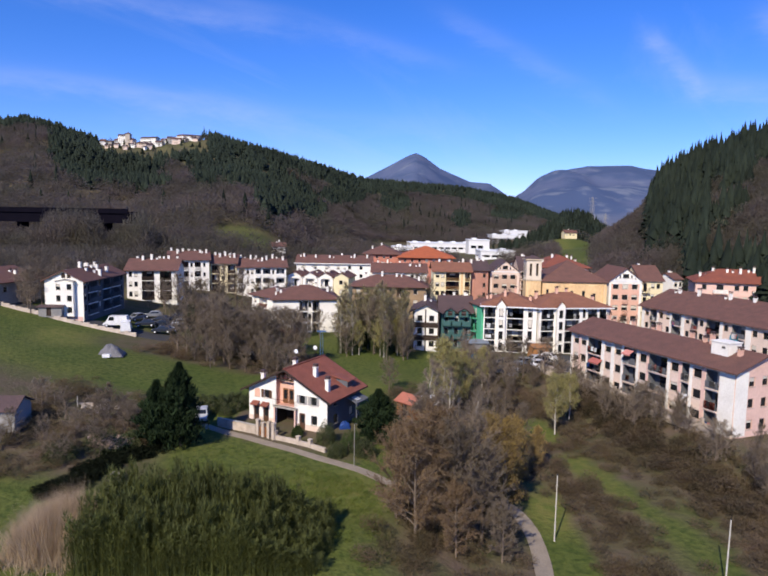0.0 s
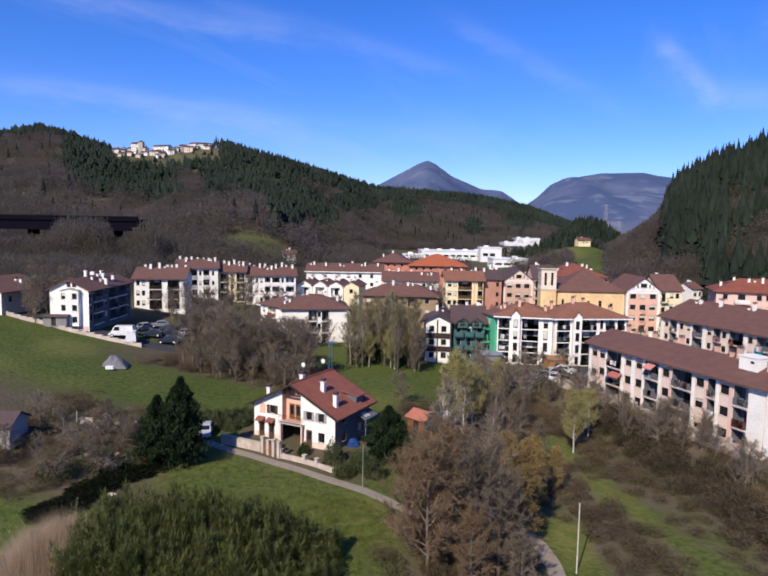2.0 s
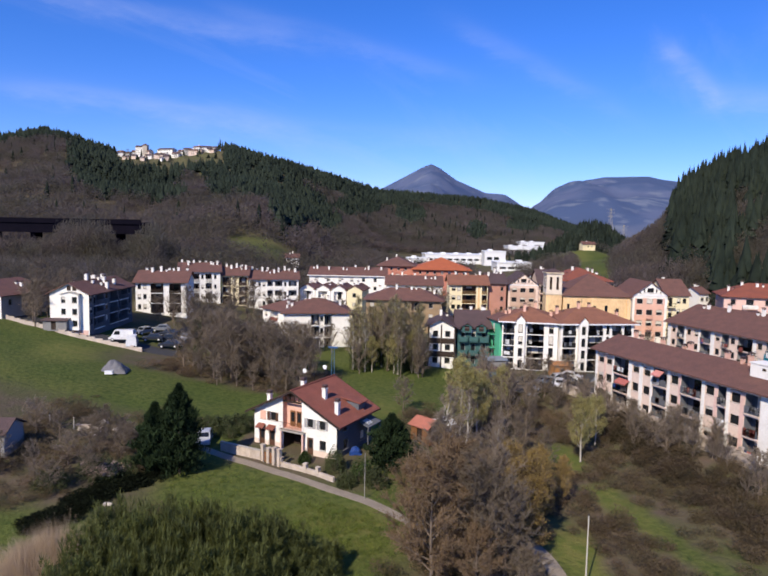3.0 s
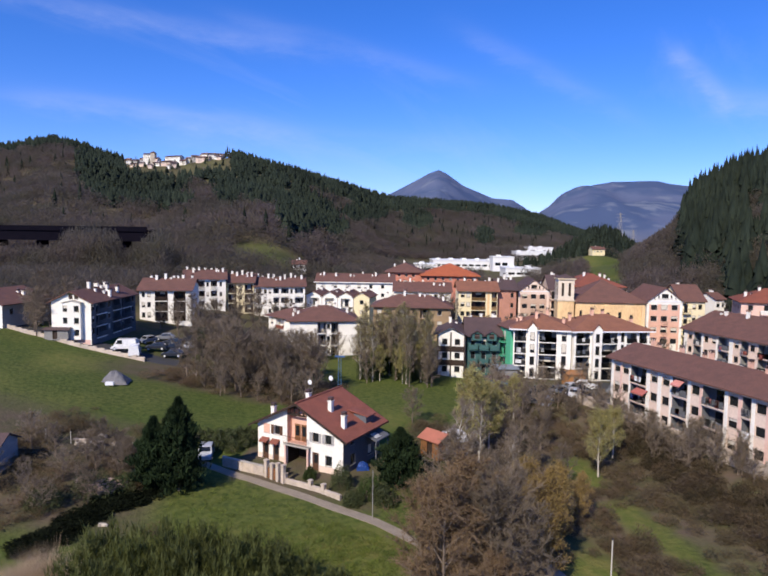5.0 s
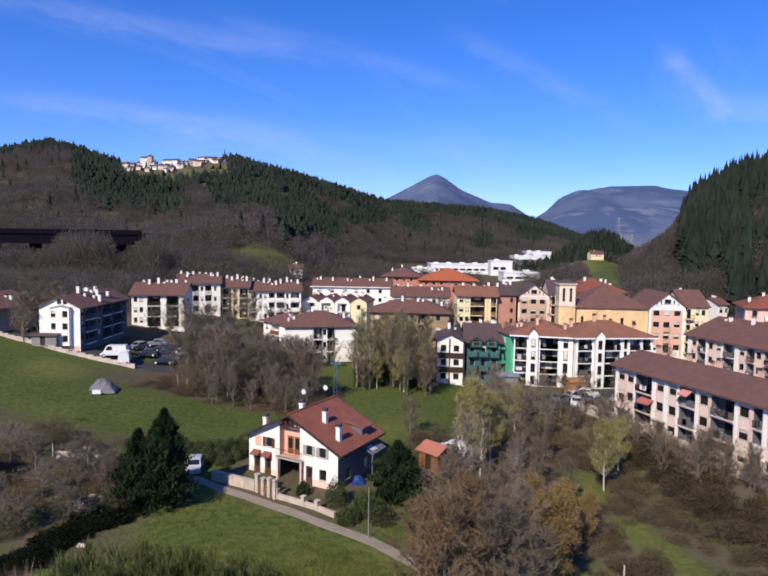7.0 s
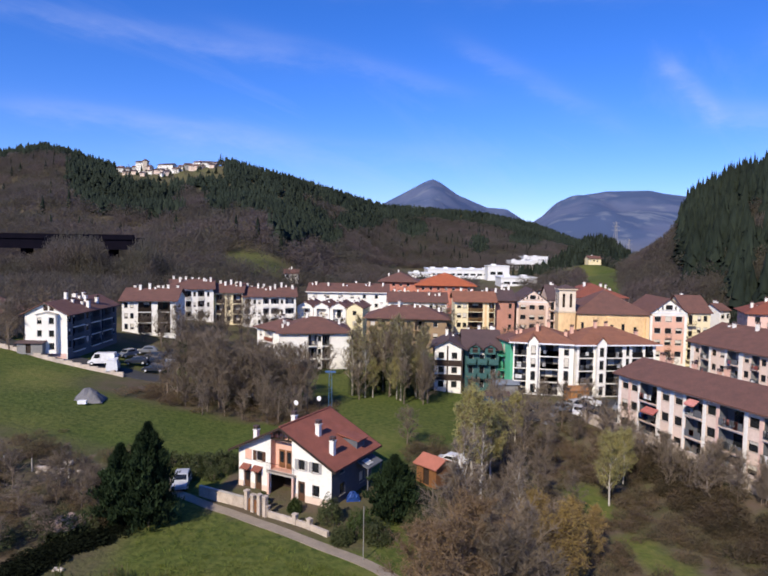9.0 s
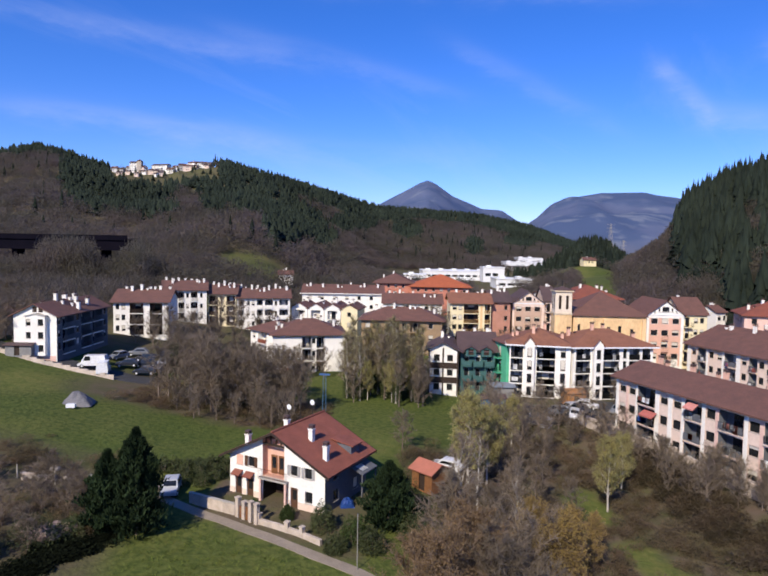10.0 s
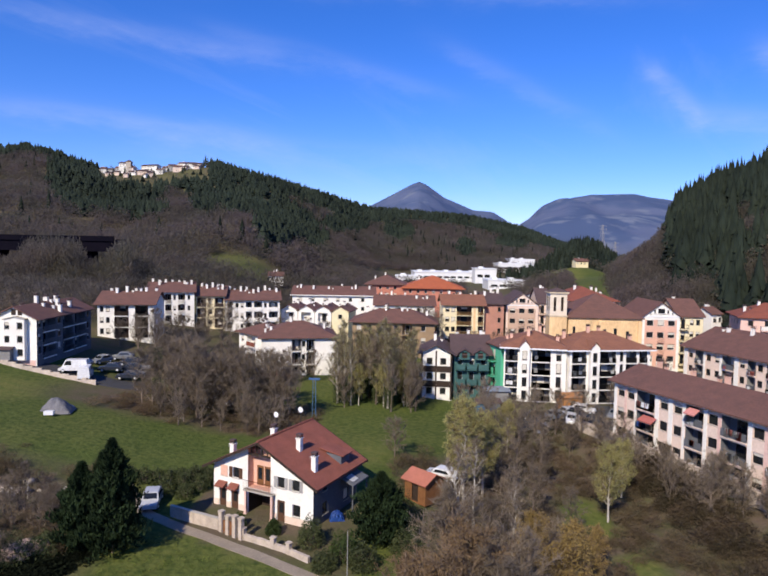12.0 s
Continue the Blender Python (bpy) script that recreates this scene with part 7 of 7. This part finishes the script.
POLEM = surf("weathered_pole", (0.5, 0.47, 0.42), (0.38, 0.35, 0.3), 2, 0.8)
pole(14.1, 55.2, 6.4, 0.075, POLEM, "pale slender wooden pole standing in the grass")
pole(26.2, 48.4, 5.8, 0.075, POLEM, "pale slender pole on the grassy bank", 0.01)
pole(-5.5, 64.6, 4.8, 0.045, surf("grey_galvanised", (0.3, 0.29, 0.27), None, 2, 0.6), "grey metal lamp pole beside the lane", 0.0, "lamp_pole")

def floodlight():
    ob = root("floodlight_mast", "blue steel mast at the edge of the playing field", "mast", (-17.0, 117), 0, ground(-17, 117))
    bm = bmesh.new()
    for a in (-0.3, 0.3):
        tube(bm, [(a, 0, -0.3), (a * 0.7, 0, 6.2)], [0.06, 0.05], 6)
    for k in range(8):
        tube(bm, [(-0.3 + 0.01 * k, 0, 0.4 + k * 0.72), (0.3 - 0.01 * k, 0, 0.75 + k * 0.72)], [0.03, 0.03], 4)
    part("lattice", bm, surf("blue_paint", (0.08, 0.17, 0.3), None, 1, 0.5), ob)
    bm = bmesh.new(); box(bm, -0.9, -0.1, 6.2, 0.9, 0.1, 6.5)
    part("lamp_bar", bm, surf("blue_lamp_bar", (0.06, 0.13, 0.3), None, 1, 0.5), ob)
floodlight()

def hut():
    ob = root("hay_stack", "haystack under a slumped grey tarpaulin in the meadow", "haystack", (-51.5, 98.4), 0.25, ground(-50, 99) - 0.15)
    bm = bmesh.new()
    n = 16
    g = []
    for j in range(n + 1):
        line = []
        for i in range(n + 1):
            u, v = 2 * i / n - 1, 2 * j / n - 1
            z = 2.0 * max(0.0, 1 - max(abs(u), abs(v)) ** 2.2) ** 0.75 * (1 - 0.35 * (u + 0.25) ** 2) * (0.85 + 0.15 * math.cos(3 * v))
            line.append(bm.verts.new((1.7 + 2.1 * u, 1.2 + 1.6 * v, max(0.0, z + 0.22 * noise.noise(Vector((i * 0.45, j * 0.45, 5))) * (z > 0.05)))))
        g.append(line)
    for p, q in zip(g, g[1:]):
        for i in range(n):
            bm.faces.new((p[i], p[i + 1], q[i + 1], q[i]))
    part("cover", bm, surf("grey_sheet", (0.17, 0.165, 0.175), (0.1, 0.1, 0.11), 1, 0.7, 0.3), ob)
    tb = root("water_trough", "white water trough beside the haystack", "trough", (-50.2, 96.9), 0.2, ground(-50.2, 96.9))
    bm = bmesh.new()
    box(bm, 0, 0, 0, 1.2, 0.6, 0.5); box(bm, 0.06, 0.06, 0.44, 1.14, 0.54, 0.505)
    part("basin", bm, METALW, tb)
hut()

def shed(x, y, turn, w, d, h, wallm, roofm, label, slope=0.5):
    ob = root("shed", label, "shed", (x, y), turn, ground(x, y) - 0.2)
    bm = bmesh.new()
    for side in "frbl":
        O, X, N, L = SIDES[side](w, d)
        facade(bm, O, X, N, L, (lambda q, L=L: h + slope * min(q, L - q)) if side in "lr" else (lambda q: h), [(w * 0.35, 0.2, w * 0.35 + 0.9, 2.0, 0.15, 2)] if side == "f" else [], L / 2 if side in "lr" else None)
    part("wall", bm, [wallm, DARKWOOD], ob)
    bm = bmesh.new(); gable_roof(bm, w, d, h, slope, 0.35, 0.3, 0.12)
    part("roof", bm, roofm, ob)
    return ob
shed(-1.4, 83.6, -0.75, 3.0, 2.8, 2.4, WOOD, surf("salmon_roof_tile", (0.42, 0.15, 0.1), (0.32, 0.12, 0.08), 0.7, 0.85, 0.4), "small timber shed with an orange tiled roof")
shed(-48.5, 64.0, 0.15, 5.0, 4.0, 2.6, GREYW, ROOFD, "low grey farm shed at the meadow's edge")
shed(25.2, 124.6, 0.2, 3.4, 3.0, 2.6, surf("rust_board", (0.4, 0.19, 0.07), None, 1), surf("rust_sheet", (0.36, 0.17, 0.07), None, 1), "rust-coloured kiosk by the car park", 0.3)
shed(-34.2, 118.5, 0.1, 3.0, 2.0, 2.6, WHITE, METALW, "small white changing hut among the trees", 0.2)
shed(10.6, 127.5, 0.1, 4.2, 3.0, 2.3, surf("blue_board", (0.04, 0.16, 0.3), None, 1), ROOFD, "blue kiosk with a dark roof below the flats", 0.25)
shed(12.4, 129.6, 0.12, 4.2, 3.2, 3.3, GREYD, surf("blue_grey_sheet", (0.2, 0.23, 0.27), (0.14, 0.16, 0.2), 0.8, 0.6), "low annex under a blue-grey sheet roof", 0.3)
shed(-73.5, 117.2, 0.1, 4.5, 2.4, 2.0, GREYD, ROOFD, "low garage lean-to before the flats", 0.2)

TYRE = surf("tyre_rubber", (0.02, 0.02, 0.02), None, 3, 0.9)
CARGLASS = surf("car_glass", (0.015, 0.018, 0.022), None, 1, 0.1, spec=0.5)
def car_body(L, W, H, cab):
    """Side profile swept across the width, narrowed above the waist."""
    bm = bmesh.new()
    prof = [(0, 0.3), (0.02, 0.62), (0.1, 0.72), (cab[0], 0.86), (cab[1], H), (cab[2], H), (cab[3], 0.88), (L - 0.06, 0.8), (L, 0.5), (L - 0.02, 0.3)]
    rings = []
    for y, k in ((-W / 2, 0), (-W / 2 + 0.06, 1), (W / 2 - 0.06, 1), (W / 2, 0)):
        rings.append([bm.verts.new((x, y * (0.86 if z > 0.95 else 1.0), z if k or z < 0.95 else z - 0.05)) for x, z in prof])
    n = len(prof)
    for a, b in zip(rings, rings[1:]):
        for i in range(n):
            bm.faces.new((a[i], a[(i + 1) % n], b[(i + 1) % n], b[i]))
    bm.faces.new(rings[0]); bm.faces.new(rings[-1][::-1])
    return bm

def car(label, x, y, turn, m, van=False):
    ob = root("car" if not van else "van", label, "van" if van else "car", (x, y), turn, ground(x, y) + 0.08, "parked vehicles")
    L, W, H = (4.8, 1.9, 2.1) if van else (4.1, 1.7, 1.45)
    cab = (0.5, 1.2, L - 0.25, L - 0.08) if van else (1.0, 1.6, 3.2, 3.85)
    part("body", car_body(L, W, H, cab), m, ob)
    for s in (-1, 1):
        bm = bmesh.new()
        y0 = s * (W / 2 * 0.94 + 0.004)
        v = [(cab[0] + 0.35, y0, 0.95), (cab[1] + 0.1, y0 * 0.93, H - 0.14), ((cab[2] if not van else 2.2) - 0.1, y0 * 0.93, H - 0.14), ((cab[3] - 0.4) if not van else 2.2, y0, 0.95)]
        bm.faces.new([bm.verts.new((a, b + s * 0.03, c)) for a, b, c in v])
        part("side_window", bm, CARGLASS, ob)
    bm = bmesh.new()
    bm.faces.new([bm.verts.new((a - 0.03, b, c + 0.03)) for a, b, c in ((cab[0] + 0.08, -W * 0.38, 0.95), (cab[0] + 0.08, W * 0.38, 0.95), (cab[1] - 0.06, W * 0.37, H - 0.1), (cab[1] - 0.06, -W * 0.37, H - 0.1))])
    part("windscreen", bm, CARGLASS, ob)
    for wx in (0.75, L - 0.8):
        for s in (-1, 1):
            bm = bmesh.new(); tube(bm, [(wx, s * (W / 2 - 0.2), 0.26), (wx, s * (W / 2 + 0.01), 0.26)], [0.32, 0.32], 14)
            wh = part("wheel", bm, TYRE, ob)
            bm = bmesh.new(); tube(bm, [(wx, s * (W / 2), 0.26), (wx, s * (W / 2 + 0.025), 0.26)], [0.19, 0.17], 10)
            part("rim", bm, METALW, wh)
    return ob
CARP = [surf("car_paint_" + n, c, None, 0.5, 0.25, spec=0.5) for n, c in (("white", (0.75, 0.75, 0.75)), ("grey", (0.2, 0.21, 0.23)), ("dark", (0.03, 0.035, 0.05)), ("silver", (0.45, 0.46, 0.48)), ("red", (0.3, 0.03, 0.03)))]
car("white van parked before the flats", -61.6, 119.8, 0.2, CARP[0], True)
car("white van parked beside another van", -57.4, 121.0, -1.2, CARP[0], True)
for i, (x, y, a, k) in enumerate(((-53, 122.5, 0.2, 2), (-50.5, 125.5, 1.2, 1), (-55, 127, 0.4, 2), (-52, 130, 1.1, 3), (-62.5, 124, 0.2, 2), (-57.5, 124.8, 0.3, 2), (-60.5, 128.5, 1.2, 1), (-57, 131.5, 0.2, 2), (-60, 134.5, 0.3, 1), (-55.5, 136.5, 0.2, 2), (-50, 134.5, 1.2, 2), (30.0, 122.4, 2.7, 0), (24.0, 114.6, 1.3, 0), (23.0, 120.5, 0.4, 3), (19.0, 113.6, 1.0, 3), (27.2, 118.0, 2.0, 2), (31.5, 119.0, 0.9, 1), (20.5, 118.5, 0.5, 1), (1.0, 91.4, -0.5, 0), (17, 121, 0.3, 2))):
    car("%s car parked on %s" % (("white", "grey", "dark", "silver", "red")[k], "the street by the flats" if x < -20 else "the car park" if x > 5 else "the grass by the shed"), x, y, a, CARP[k])

def stones(label, x, y, n, spread, size, m, seed):
    g = random.Random(seed)
    for k in range(n):
        a, b = x + g.gauss(0, spread), y + g.gauss(0, spread * 0.6)
        bm = bmesh.new()
        bmesh.ops.create_icosphere(bm, subdivisions=2, radius=1.0)
        q = g.uniform(0.5, 1.2) * size
        sx, sy, sz = q * g.uniform(0.8, 1.4), q * g.uniform(0.7, 1.1), q * g.uniform(0.5, 0.85)
        for v in bm.verts:
            d = 1 + 0.3 * noise.noise(v.co * 1.7 + Vector((k * 3.1, seed, 0)))
            v.co = Vector((v.co.x * sx, v.co.y * sy, v.co.z * sz)) * d
        me = mesh_of(bm, m)
        ob = new("boulder", me)
        ob.matrix_basis = pose(a, b, ground(a, b) + sz * 0.3, 0, 0, g.uniform(0, 360))
        tagged(ob, label, "boulder", label)
stones("pale pinkish boulder on the stony bank", -33.0, 66.4, 16, 1.2, 0.75, surf("pink_rock", (0.55, 0.4, 0.33), (0.34, 0.24, 0.2), 1.5, 0.9, 0.5), 5)
stones("pale stone in the rough pasture", -40.3, 76.3, 12, 1.3, 0.5, STONE, 6)
stones("pale stone at the field's edge", -30.0, 60.0, 3, 0.5, 0.3, STONE, 7)
for x, y in ((-42.0, 74.8), (-38.2, 75.2), (-44.5, 74)):
    pole(x, y, 1.5, 0.08, POLEM, "short pale fence post in the pasture", 0.0, "fence_post")
car("silver car parked on the drive beside the house", -26.7, 76.4, 1.81, CARP[3])

def tarpaulin():
    ob = root("tarpaulin", "crumpled blue tarpaulin over a pile beside the house", "tarpaulin", (-7.9, 76.8), 0.2, ground(-7.9, 76.8) - 0.05)
    bm = bmesh.new()
    n = 12
    g = [[bm.verts.new((-0.75 + 1.5 * i / n, -0.5 + 1.0 * j / n, max(0.0, 1.0 * math.sin(math.pi * i / n) ** 0.5 * math.sin(math.pi * j / n) ** 0.5 + 0.15 * noise.noise(Vector((i * 0.7, j * 0.7, 2)))))) for i in range(n + 1)] for j in range(n + 1)]
    for a, b in zip(g, g[1:]):
        for i in range(n):
            bm.faces.new((a[i], a[i + 1], b[i + 1], b[i]))
    bmesh.ops.solidify(bm, geom=bm.faces[:], thickness=0.03)
    part("sheet", bm, surf("blue_tarpaulin", (0.03, 0.1, 0.42), (0.02, 0.07, 0.3), 2, 0.5), ob)
tarpaulin()
